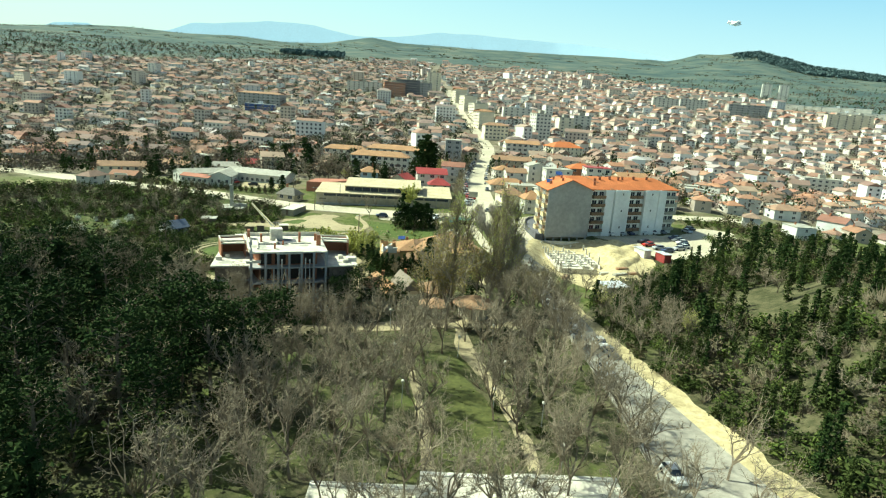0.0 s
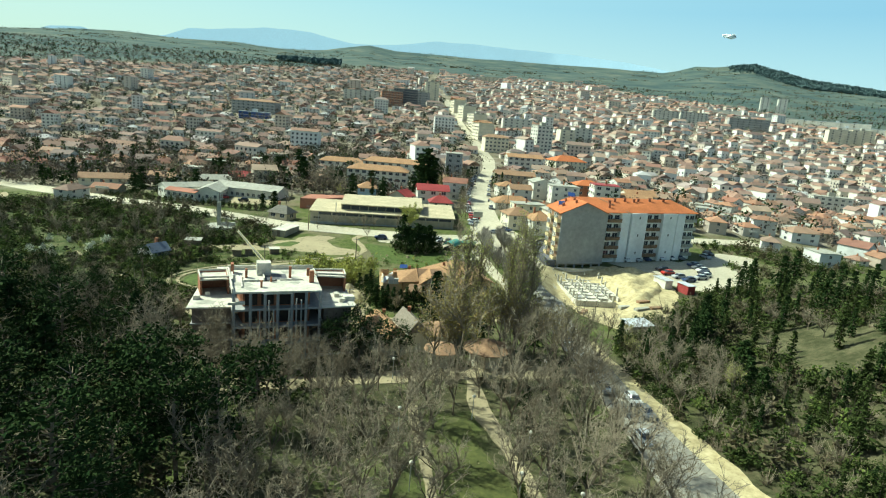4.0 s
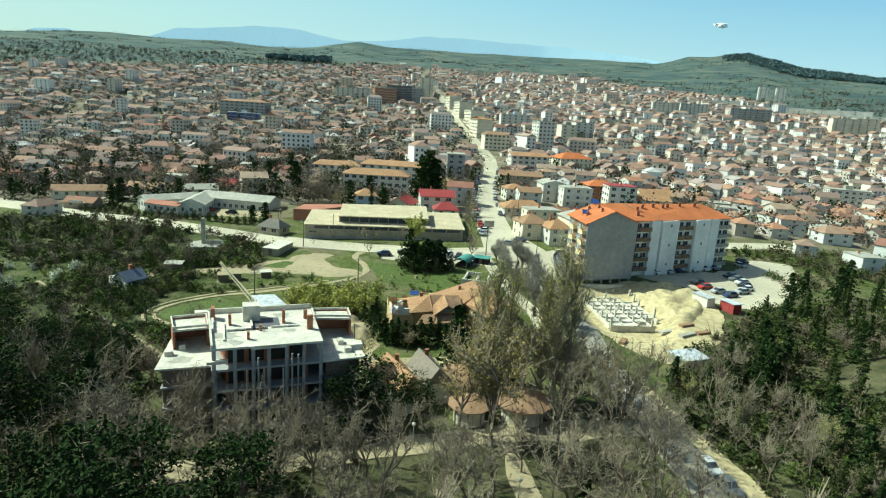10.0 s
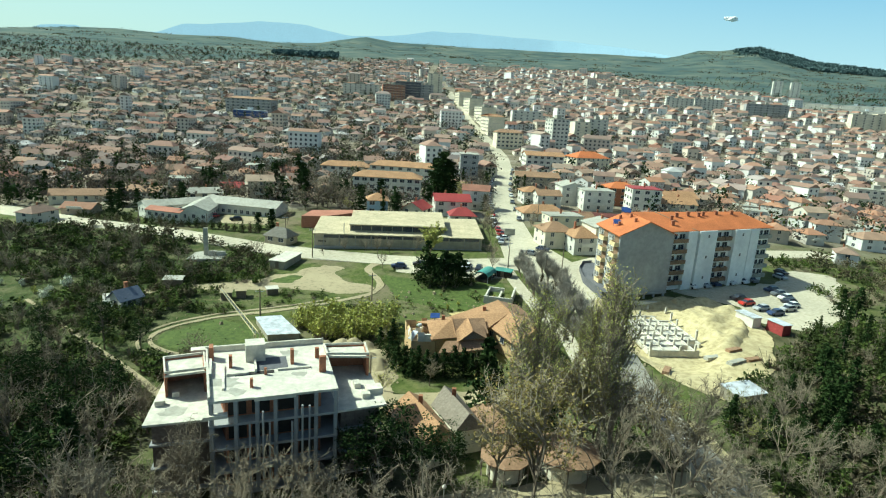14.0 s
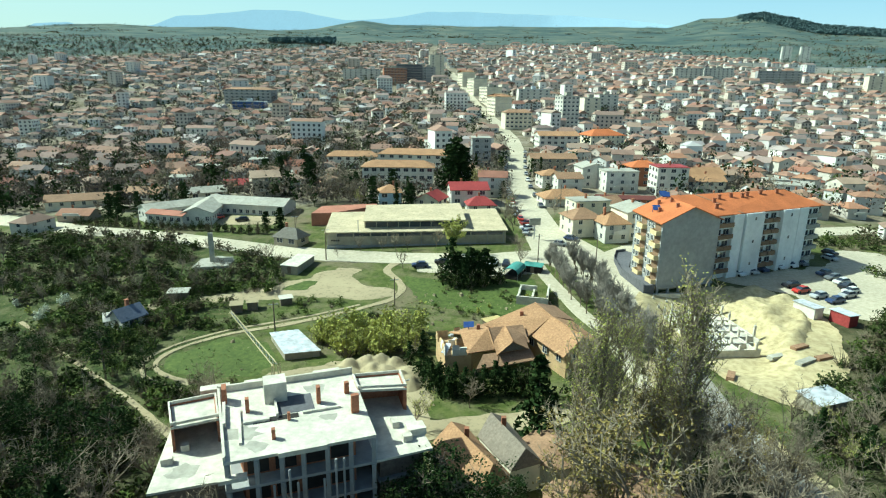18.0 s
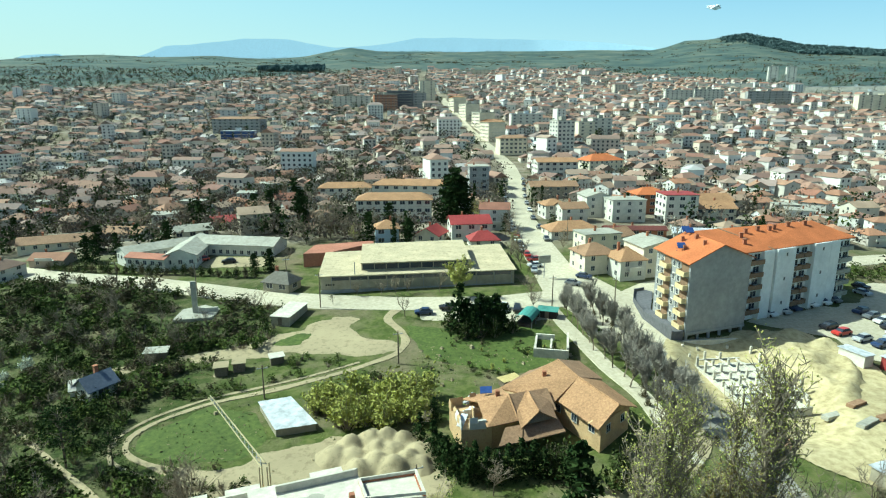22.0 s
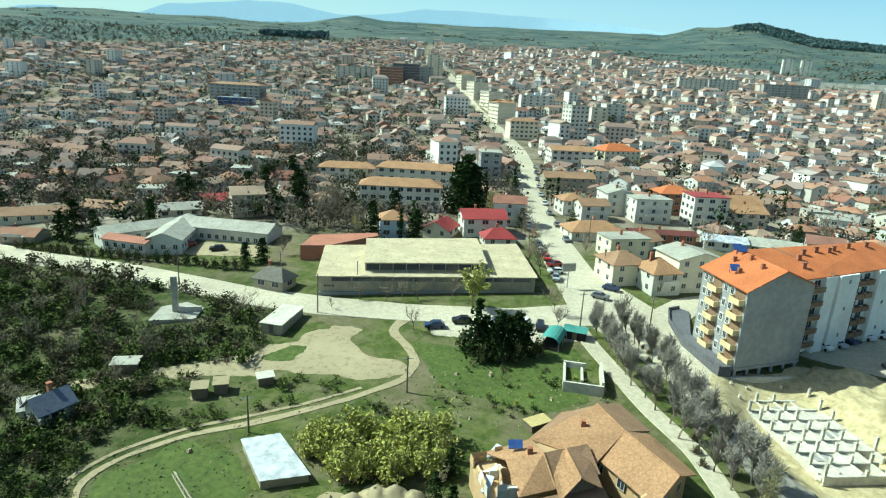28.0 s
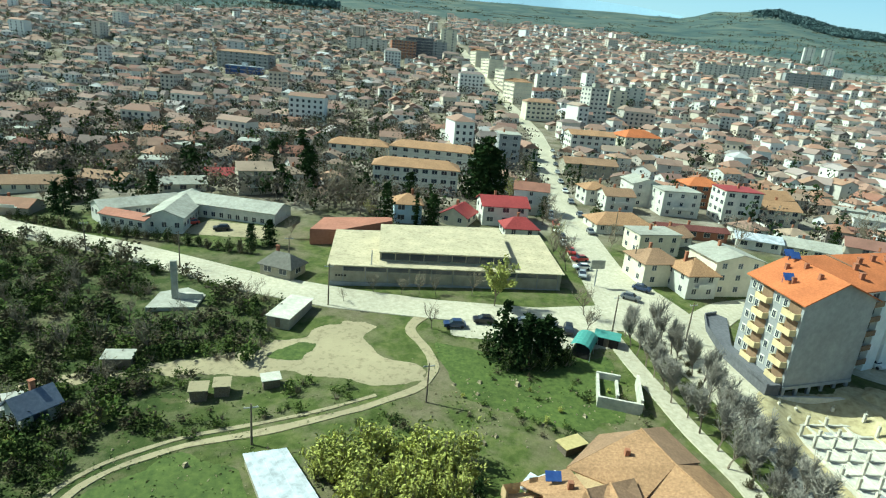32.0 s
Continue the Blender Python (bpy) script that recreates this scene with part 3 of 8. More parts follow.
patch("lawn", [(-67.5, 155), (-66, 150.5), (-60, 147.8), (-51, 148), (-47, 152), (-51, 160), (-59, 162.5)], mat("lush_grass", [(0.05, 0.078, 0.015), (0.10, 0.128, 0.028)], 0.9, 1.2, 0.25, 0.4), 0.05, 1.0, "lush green grass inside the loop of the track", "lawn")
patch("lawn", [(-29, 194), (-27, 186), (-24, 178), (-8, 172), (0, 176), (2, 194), (-12, 190)], mat("lush_grass", []), 0.04, 1.0, "bright green meadow beside the footway", "lawn")
ribbon("road_verge", [(43.5, 44, 8.0), (39.8, 60, 7.0), (37.0, 74, 5.8), (34.0, 90, 5.0), (32.2, 100, 4.6), (30.7, 108, 4.4), (28.8, 120, 4.0), (26.6, 134, 3.4)], M_sand, 0.12, "bare sandy verge under the wooded knoll", "verge")


def window_mesh(name, w, h, frame=0.07, glass=None, trim=None):
    """A window that looks towards -y: a proud frame, a crossbar and a pane set back in it."""
    bm = bmesh.new()
    box(bm, -w / 2, w / 2, -0.06, 0.05, 0, frame, 0)
    box(bm, -w / 2, w / 2, -0.06, 0.05, h - frame, h, 0)
    box(bm, -w / 2, -w / 2 + frame, -0.05, 0.05, frame, h - frame, 0)
    box(bm, w / 2 - frame, w / 2, -0.05, 0.05, frame, h - frame, 0)
    box(bm, -frame / 2, frame / 2, -0.045, 0.045, frame, h - frame, 0)
    quad(bm, [(-w / 2 + frame, -0.025, frame), (w / 2 - frame, -0.025, frame), (w / 2 - frame, -0.025, h - frame), (-w / 2 + frame, -0.025, h - frame)], 1)
    me = bpy.data.meshes.new(name)
    bm.to_mesh(me)
    bm.free()
    me.materials.append(trim or M_plaster_white)
    me.materials.append(glass or M_window)
    return me


WIN = window_mesh("window", 1.2, 1.35)
WIN_WIDE = window_mesh("window_wide", 1.9, 1.4)


def facade(parent, a, b, z, w_every, floors, floor_h, me=None, sill=0.95, skip=(), base=0.0):
    """Windows on the wall from a to b (2D, the outside on the right hand)."""
    me = me or WIN
    d = Vector((b[0] - a[0], b[1] - a[1]))
    n = max(1, int(d.length / w_every))
    turn = math.atan2(d.y, d.x)
    for f in range(floors):
        for i in range(n):
            if (f, i) in skip:
                continue
            k = (i + 0.5) / n
            shared("window", me, parent, (a[0] + d.x * k, a[1] + d.y * k, z + f * floor_h + sill), turn)


def gable_roof(bm, w, d, z, rise, over=0.4, thick=0.18, hip=0.0):
    """Two or four slopes over a w x d plan with the ridge along x."""
    x, y = w / 2 + over, d / 2 + over
    drop = rise * over / (d / 2)
    r = w / 2 + over - hip * d / 2
    e = z - drop
    top = z + rise
    slab(bm, [(-x, -y, e), (x, -y, e), (r, 0, top), (-r, 0, top)], thick)
    slab(bm, [(x, y, e), (-x, y, e), (-r, 0, top), (r, 0, top)], thick)
    if hip > 0:
        slab(bm, [(x, -y, e), (x, y, e), (r, 0, top)], thick)
        slab(bm, [(-x, y, e), (-x, -y, e), (-r, 0, top)], thick)


def house(w, d, floors, rise, hip, wall_m, roof_m, label, rng, at=(0, 0, 0), turn=0.0, group="", flat=False, porch=False, sides=(0, 1, 3), step=3.4):
    """A dwelling: walls, roof, chimney, windows and a door."""
    ob = thing("house", at, turn, label, "house", group)
    h = floors * 2.75
    bm = bmesh.new()
    if flat or hip > 0:
        box(bm, -w / 2, w / 2, -d / 2, d / 2, -2.5, h)
    else:
        ring = [(-w / 2, -d / 2), (w / 2, -d / 2), (w / 2, 0), (w / 2, d / 2), (-w / 2, d / 2), (-w / 2, 0)]
        prism(bm, ring, -2.5, [h, h, h + rise - 0.2, h, h, h + rise - 0.2])
    part("wall", bm, wall_m, ob)
    bm = bmesh.new()
    if flat:
        box(bm, -w / 2 - 0.3, w / 2 + 0.3, -d / 2 - 0.3, d / 2 + 0.3, h, h + 0.25)
    else:
        gable_roof(bm, w, d, h, rise, 0.5, 0.16, hip)
    part("roof", bm, roof_m, ob)
    bm = bmesh.new()
    cx = rng.uniform(-w / 4, w / 4)
    box(bm, cx - 0.3, cx + 0.3, 0.5, 1.1, h, h + rise + 0.9)
    box(bm, cx - 0.38, cx + 0.38, 0.42, 1.18, h + rise + 0.9, h + rise + 1.0)
    part("chimney", bm, M_brick, ob)
    c = [(-w / 2, -d / 2), (w / 2, -d / 2), (w / 2, d / 2), (-w / 2, d / 2)]
    for i in sides:
        facade(ob, c[i], c[(i + 1) % 4], 0, step, floors, 2.75, rng.choice((WIN, WIN_WIDE)), 0.85)
    if porch:
        bm = bmesh.new()
        box(bm, -w / 4, w / 4, -d / 2 - 1.3, -d / 2, 2.55, 2.7)
        box(bm, -w / 4, w / 4, -d / 2 - 1.3, -d / 2 - 1.2, 2.7, 3.6)
        part("balcony", bm, M_plaster_white, ob)
    return ob


def span(a, b, k):
    return (a[0] + (b[0] - a[0]) * k, a[1] + (b[1] - a[1]) * k)


# ---- the five-storey apartment block ----
M_balc = mat("ochre_balcony", [(0.60, 0.47, 0.25), (0.66, 0.53, 0.3)], 0.85, 1.0, 0.1, 0.05)
M_balc_dark = mat("brown_balcony", [(0.20, 0.13, 0.08), (0.26, 0.17, 0.1)], 0.85, 1.0, 0.15, 0.05)
M_wing_white = mat("bright_white_render", [(0.72, 0.72, 0.69), (0.80, 0.80, 0.77)], 0.8, 0.9, 0.08, 0.05, large=0.12)
M_solar = mat("solar_panel", [(0.03, 0.06, 0.20), (0.05, 0.09, 0.26)], 0.2, 1.0, 0.1, 0.0, spec=0.6)


def off(p, n, k):
    return (p[0] + n[0] * k, p[1] + n[1] * k)


def apartment_block():
    ox, oy = 28.2, 186.4
    ob = thing("apartment_building", (ox, oy, 0), 0, "five-storey apartment block with orange tiled roof and blank grey gable", "apartment building")
    L = lambda x, y: (x - ox, y - oy)
    a, b, c, d = L(28.2, 186.4), L(42.9, 191.6), L(41.4, 205.5), L(26.4, 200.0)
    e0, e1, e2, e3 = L(43.2, 195.6), L(77.0, 211.5), L(73.5, 223.5), L(40.5, 207.5)
    H, P = 14.4, 17.6
    ap, bp = span(a, b, 0.5), span(d, c, 0.5)
    bm = bmesh.new()
    prism(bm, [a, ap, b, c, bp, d], -0.4, [H, P - 0.2, H, H, P - 0.2, H])
    part("gable_block_wall", bm, M_concrete_grey, ob, "grey rendered walls of the gable block")
    bm = bmesh.new()
    prism(bm, [e0, e1, e2, e3], -5.5, H)
    part("wing_wall", bm, M_wing_white, ob, "off-white rendered walls of the long wing")

    def out(p, q, k):
        v = Vector((p[0] - q[0], p[1] - q[1])).normalized() * k
        return (p[0] + v.x, p[1] + v.y)

    A, B = out(out(a, b, 0.7), d, 0.6), out(out(b, a, 0.7), c, 0.6)
    D, C = out(out(d, c, 0.7), a, 0.6), out(out(c, d, 0.7), b, 0.5)
    AP, BP = out(ap, bp, 0.6), out(bp, ap, 0.2)
    bm = bmesh.new()
    slab(bm, [(*A, H - 0.15), (*AP, P), (*BP, P), (*D, H - 0.15)], 0.22)
    slab(bm, [(*AP, P), (*B, H - 0.15), (*C, H - 0.15), (*BP, P)], 0.22)
    part("gable_roof", bm, M_tile_orange, ob)
    r0, r1 = span(e0, e3, 0.5), span(e1, e2, 0.5)
    r0 = span(r0, bp, 0.9)
    E0, E1, E2, E3 = out(e0, e3, 0.8), out(out(e1, e2, 0.8), e0, 0.8), out(out(e2, e1, 0.8), e3, 0.8), out(e3, e0, 0.8)
    rr = span(r1, r0, 0.14)
    bm = bmesh.new()
    slab(bm, [(*E0, H - 0.1), (*E1, H - 0.1), (*rr, P - 0.1), (*r0, P - 0.1)], 0.22)
    slab(bm, [(*E2, H - 0.1), (*E3, H - 0.1), (*r0, P - 0.1), (*rr, P - 0.1)], 0.22)
    slab(bm, [(*E1, H - 0.1), (*E2, H - 0.1), (*rr, P - 0.1)], 0.22)
    part("wing_roof", bm, M_tile_orange, ob)
    # cross step in the long roof
    bm = bmesh.new()
    k0, k1 = span(E0, E1, 0.22), span(r0, rr, 0.2)
    k2, k3 = span(E0, E1, 0.235), span(r0, rr, 0.215)
    slab(bm, [(*k0, H), (*k2, H), (*k3, P + 0.05), (*k1, P + 0.05)], 0.15)
    part("roof_step", bm, M_tile_brown, ob, "dark flashing across the roof")
    # open basement under the gable: retaining wall, columns and dark bays
    u = Vector((b[0] - a[0], b[1] - a[1])).normalized()
    n = (u.y, -u.x)
    bm = bmesh.new()
    prism(bm, [off(a, n, -1.6), off(b, n, -1.6), c, d], -6.0, -0.4)
    part("basement_wall", bm, M_ware_wall, ob, "rough brown basement wall")
    for k in range(6):
        p = span(a, b, (k + 0.15) / 5.4)
        bm = bmesh.new()
        box(bm, p[0] - 0.25, p[0] + 0.25, p[1] - 0.1, p[1] + 0.4, -6, -0.4)
        part("basement_column", bm, M_concrete_grey, ob)
    bm = bmesh.new()
    prism(bm, [off(a, n, 0.15), off(b, n, 0.15), off(b, n, -0.1), off(a, n, -0.1)], -0.9, -0.3)
    part("basement_beam", bm, M_concrete_grey, ob)
    # west front: grey field, two stacks of balconies, pale panels and windows
    w = Vector((a[0] - d[0], a[1] - d[1]))
    wl, turn = w.length, math.atan2(w.y, w.x)
    wn_ = (w.y / wl, -w.x / wl)
    bm = bmesh.new()
    box(bm, -1.5, 1.5, -1.15, 0, 0, 0.15)
    box(bm, -1.5, 1.5, -1.15, -1.03, 0.15, 1.05)
    box(bm, -1.5, -1.38, -1.03, 0, 0.15, 1.05)
    box(bm, 1.38, 1.5, -1.03, 0, 0.15, 1.05)
    balc = bpy.data.meshes.new("balcony")
    bm.to_mesh(balc)
    bm.free()
    balc.materials.append(M_balc)
    bm = bmesh.new()
    box(bm, -1.35, 1.35, -0.02, 0.05, 0.15, 2.4)
    # flat dark brown panel that stands for the recess behind each balcony
    recess = bpy.data.meshes.new("balcony_recess")
    bm.to_mesh(recess)
    bm.free()
    recess.materials.append(M_balc_dark)
    bm = bmesh.new()
    box(bm, -0.62, 0.62, -0.04, 0.02, -0.1, 1.45)
    panel = bpy.data.meshes.new("window_panel")
    bm.to_mesh(panel)
    bm.free()
    panel.materials.append(M_plaster_white)
    for f in range(5):
        for k in (0.36, 0.86):
            p = span(d, a, k)
            bal = shared("balcony", balc, ob, (*p, f * 2.8 + 0.1), turn)
            shared("doorway", recess, bal, (0, -0.03, 0), label="dark brown panel standing for the balcony recess")
        for k in (0.10, 0.22, 0.56, 0.70):
            p = off(span(d, a, k), wn_, 0.04)
            pan = shared("window_panel", panel, ob, (*p, f * 2.8 + 0.95), turn, label="pale panel round a window")
            shared("window", WIN, pan, (0, -0.06, 0.05), 0, (0.7, 1, 0.95))
    # east front of the wing: stair bays, brown and grey balconies
    v = Vector((e1[0] - e0[0], e1[1] - e0[1]))
    vl, vt = v.length, math.atan2(v.y, v.x)
    vn = (v.y / vl, -v.x / vl)
    for k0, k1, d0 in ((0.15, 0.24, 1.0), (0.255, 0.42, 1.3), (0.60, 0.755, 1.3), (0.77, 0.86, 1.0)):
        bm = bmesh.new()
        p, q = span(e0, e1, k0), span(e0, e1, k1)
        prism(bm, [off(p, vn, d0), off(q, vn, d0), q, p], -4.5, H - 0.25)
        part("stair_bay", bm, M_wing_white, ob, "projecting off-white stair bay")
        for f in range(5):
            m_ = off(span(p, q, 0.5), vn, d0 + 0.03)
            if k1 - k0 > 0.1 and f % 2 == 0:
                shared("window", WIN, ob, (*m_, f * 2.8 + 1.2), vt, (0.45, 1, 0.6))
    dark = balc.copy()
    dark.materials.clear()
    dark.materials.append(M_balc_dark)
    grey = balc.copy()
    grey.materials.clear()
    grey.materials.append(M_roof_grey)
    for f in range(5):
        for k, me in ((0.05, dark), (0.12, dark), (0.47, dark), (0.545, dark), (0.90, grey), (0.965, grey)):
            p = span(e0, e1, k)
            shared("balcony", me, ob, (*p, f * 2.8 + 0.1), vt, (0.85, 1, 1))
            shared("window", WIN_WIDE, ob, (*off(p, vn, 0.02), f * 2.8 + 0.9), vt)
    # things on the roof
    for k, s in ((0.12, 0.3), (0.2, 0.55), (0.3, 0.7), (0.42, 0.75), (0.5, 0.7), (0.56, 0.75), (0.7, 0.8), (0.85, 0.8)):
        p = span(span(E0, E1, k), span(r0, rr, k), s)
        zz = H + (P - H) * s
        bm = bmesh.new()
        box(bm, p[0] - 0.35, p[0] + 0.35, p[1] - 0.35, p[1] + 0.35, zz - 0.4, zz + 1.0)
        box(bm, p[0] - 0.45, p[0] + 0.45, p[1] - 0.45, p[1] + 0.45, zz + 1.0, zz + 1.12)
        part("chimney", bm, M_brick, ob)
    for k, s in ((0.45, 0.35), (0.75, 0.6), (0.3, 0.75), (0.6, 0.85)):
        p = span(span(A, D, k), span(AP, BP, k), s)
        zz = H + (P - H) * s
        bm = bmesh.new()
        box(bm, p[0] - 0.3, p[0] + 0.3, p[1] - 0.3, p[1] + 0.3, zz - 0.4, zz + 0.9)
        part("chimney", bm, M_brick, ob)
    for i, (k, s) in enumerate(((0.5, 0.3), (0.85, 0.9), (0.95, 0.9))):
        p = span(span(A, D, k), span(AP, BP, k), s)
        zz = H + (P - H) * s + 0.5
        bm = bmesh.new()
        slab(bm, [(p[0] - 0.9, p[1] - 0.6, zz), (p[0] + 0.9, p[1] - 0.5, zz), (p[0] + 0.9, p[1] + 0.6, zz + 0.9), (p[0] - 0.9, p[1] + 0.5, zz + 0.9)], 0.12)
        cyl(bm, p[0] - 0.7, p[1] + 0.5, zz - 1.0, zz + 0.8, 0.05, 0.05, 5)
        cyl(bm, p[0] + 0.7, p[1] + 0.5, zz - 1.0, zz + 0.8, 0.05, 0.05, 5)
        part("solar_heater", bm, M_solar, ob, "blue solar water heater")
    # raised terrace round the west end
    ring = [L(25.2, 185.6), L(27.8, 186.2), L(26.0, 200), L(31, 213), L(29.5, 215), L(26.5, 213.5), L(24.2, 207), L(23.2, 197)]
    bm = bmesh.new()
    prism(bm, ring, -3, 0.1)
    part("terrace", bm, M_asphalt_dark, ob, "dark paved terrace with low parapet")
    bm = bmesh.new()
    prism(bm, ring, 0.1, 0.14)
    outer = ring[4:] + ring[:1]
    for p, q in zip(outer, outer[1:]):
        prism(bm, [p, span(p, ring[2], 0.03), span(q, ring[2], 0.03), q][::1], 0.0, 0.75)
    part("parapet", bm, M_asphalt_dark, ob)


apartment_block()


# ---- the unfinished concrete building ----
def unfinished_building():
    ox, oy, oz = -34.0, 114.0, -5.6
    ob = thing("unfinished_building", (ox, oy, oz), 0, "unfinished concrete and brick building with bare flat roof slab", "building")
    L = lambda x, y: (x - ox, y - oy)
    Z = 8.3 - oz
    main = [L(-38.7, 107.7), L(-25.2, 112.8), L(-29.8, 126.0), L(-44.2, 120.6)]
    lleft = [L(-45.8, 107.0), L(-38.7, 109.4), L(-43.2, 119.8), L(-48.4, 117.6)]
    lright = [L(-25.2, 112.8), L(-19.6, 115.2), L(-23.9, 126.2), L(-29.6, 124.6)]
    floors = [Z - 3.0 * k for k in range(5)]
    for n, z in enumerate(floors):
        bm = bmesh.new()
        slab(bm, [(*p, z) for p in main], 0.3)
        # below the roof a grey stands in for pale concrete, painting the front's shade
        part("floor_slab", bm, M_concrete if n == 0 else M_concrete_grey, ob, "pale bare concrete slab" if n == 0 else "")
        if n:
            for ring in (lleft, lright):
                m_ = (sum(r[0] for r in ring) / 4, sum(r[1] for r in ring) / 4)
                bm = bmesh.new()
                slab(bm, [(*span(p, m_, 0 if n == 1 else 0.12), z + 0.02) for p in ring], 0.25)
                part("terrace_slab", bm, M_concrete if n == 1 else M_concrete_grey, ob)
                if n < 4:
                    bm = bmesh.new()
                    prism(bm, [span(p, m_, 0.2) for p in ring], z - 3.0, z - 0.25)
                    # block colour darkened to paint the shade on this side
                    part("side_wall", bm, mat("shade_dark_blocks", [(0.15, 0.12, 0.10), (0.21, 0.17, 0.14)], 0.95, 2.5, 0.3, 0.3), ob, "block side wall coloured dark for its shade")
    # columns between the floors along the front and sides
    for n in range(1, 5):
        z0, z1 = floors[n], floors[n - 1] - 0.3
        for k in (0.02, 0.2, 0.36, 0.5, 0.66, 0.82, 0.98):
            for p in (span(main[0], main[1], k), span(main[3], main[2], k)):
                bm = bmesh.new()
                box(bm, p[0] - 0.2, p[0] + 0.2, p[1] - 0.1, p[1] + 0.3, z0, z1)
                # columns darkened the same way, shade put into their colour
                part("column", bm, M_concrete_grey, ob)
    # set-back brick infill; near-black panels paint the shade inside its openings
    bm = bmesh.new()
    inner = [span(main[0], main[2], 0.12), span(main[1], main[3], 0.12), span(main[2], main[0], 0.03), span(main[3], main[1], 0.03)]
    prism(bm, inner, 0, Z - 0.35)
    part("infill_wall", bm, M_brick, ob, "raw red brick infill walls")
    d = Vector((inner[1][0] - inner[0][0], inner[1][1] - inner[0][1]))
    t, nn = math.atan2(d.y, d.x), (d.y / d.length, -d.x / d.length)
    bm = bmesh.new()
    box(bm, -1.0, 1.0, -0.06, 0.02, 0, 2.2)
    shade_panel = bpy.data.meshes.new("opening")
    bm.to_mesh(shade_panel)
    bm.free()
    shade_panel.materials.append(M_dark)
    for n in range(1, 5):
        for k in (0.12, 0.36, 0.62, 0.86):
            shared("opening", shade_panel, ob, (*off(span(inner[0], inner[1], k), nn, 0.01), floors[n] + 0.2), t)
    # penthouse boxes on both sides: brick walls with pale roof slabs and parapets
    for ring, open_side in (([L(-48.4, 117.6), L(-46.2, 113.4), L(-42.0, 115.4), L(-44.0, 119.8)], 1), ([L(-29.6, 124.8), L(-28.5, 121.8), L(-22.9, 122.6), L(-23.9, 126.2)], 1)):
        bm = bmesh.new()
        for i in range(4):
            if i == open_side:
                continue
            p, q = ring[i], ring[(i + 1) % 4]
            m_ = (sum(r[0] for r in ring) / 4, sum(r[1] for r in ring) / 4)
            prism(bm, [p, q, span(q, m_, 0.12), span(p, m_, 0.12)], floors[1], Z + 0.1)
        part("brick_wall", bm, M_brick, ob, "dark red brick penthouse wall")
        bm = bmesh.new()
        slab(bm, [(*p, Z - 0.1) for p in ring], 0.25)
        part("penthouse_roof", bm, M_concrete, ob, "pale concrete roof slab")
        for i in range(4):
            p, q = ring[i], ring[(i + 1) % 4]
            m_ = (sum(r[0] for r in ring) / 4, sum(r[1] for r in ring) / 4)
            bm = bmesh.new()
            prism(bm, [p, q, span(q, m_, 0.08), span(p, m_, 0.08)], Z + 0.1, Z + 0.42)
            part("parapet", bm, M_concrete, ob)
    # parapets, stair box, columns and painted cast shadows on the main roof
    for p, q, h in ((main[3], main[2], 0.75), (main[0], main[3], 0.5)):
        m_ = ((main[0][0] + main[2][0]) / 2, (main[0][1] + main[2][1]) / 2)
        bm = bmesh.new()
        prism(bm, [p, q, span(q, m_, 0.035), span(p, m_, 0.035)][::-1], Z, Z + h)
        part("parapet", bm, M_concrete, ob)
    T = math.atan2(main[1][1] - main[0][1], main[1][0] - main[0][0])

    def upright(name, x, y, w, dd, h, m, label="", z0=Z):
        bm = bmesh.new()
        box(bm, -w / 2, w / 2, -dd / 2, dd / 2, 0, h)
        o = part(name, bm, m, ob, label)
        o.matrix_basis = Matrix.LocRotScale((*L(x, y), z0), Euler((0, 0, T)), None)

    upright("stair_house", -37.3, 119.6, 2.4, 2.2, 2.3, M_concrete, "pale concrete stair head")
    upright("stair_wall", -36.6, 117.4, 0.25, 4.0, 0.5, M_concrete)
    # thin dark sheets painted as the cast shadows of stair head and column
    upright("stair_opening", -34.9, 118.4, 4.0, 3.6, 0.03, M_asphalt_dark, "dark sheet painting the stair head's cast shadow")
    upright("stair_opening", -36.0, 115.4, 4.6, 0.9, 0.03, M_dark, "dark strip painting a column's cast shadow")
    for x, y, w, dd, h in ((-39.4, 116.6, 0.4, 0.6, 1.6), (-32.3, 118.8, 0.4, 0.7, 2.0), (-28.0, 117.0, 0.8, 0.5, 2.1), (-35.2, 111.8, 0.35, 0.5, 1.1), (-34.6, 115.2, 0.3, 0.3, 0.9), (-42.6, 118.6, 0.5, 1.4, 1.8), (-29.6, 121.0, 0.5, 0.5, 1.4), (-41.5, 115.5, 0.3, 4.5, 0.55), (-39.2, 113.6, 0.3, 6.5, 0.25), (-31.6, 117.2, 4.0, 0.3, 0.25), (-37.8, 114.6, 2.6, 0.3, 0.3)):
        upright("column_stub" if h > 0.8 else "kerb", x, y, w, dd, h, M_brick if h > 0.8 else M_concrete)
    for x, y in ((-45.0, 121.2), (-40.5, 122.8), (-33.0, 125.6)):
        upright("skylight_box", x, y + 0.8, 3.2, 1.2, 0.9, M_concrete, "pale roof box behind the parapet", Z - 1.0)
    upright("vent_box", -21.6, 118.2, 2.0, 1.6, 0.8, M_concrete, "white box on the lower terrace", floors[1])
    upright("white_panel", -38.0, 107.9, 2.6, 0.8, 0.4, M_concrete, "pale canopy slab", floors[1] + 1.0)
    upright("front_beam", -32.0, 110.4, 4.6, 0.9, 0.5, M_concrete, "pale beam along the roof edge", Z - 0.4)
    # damp stains on the fresh slab and blocks left on the terraces
    sr = random.Random(15)
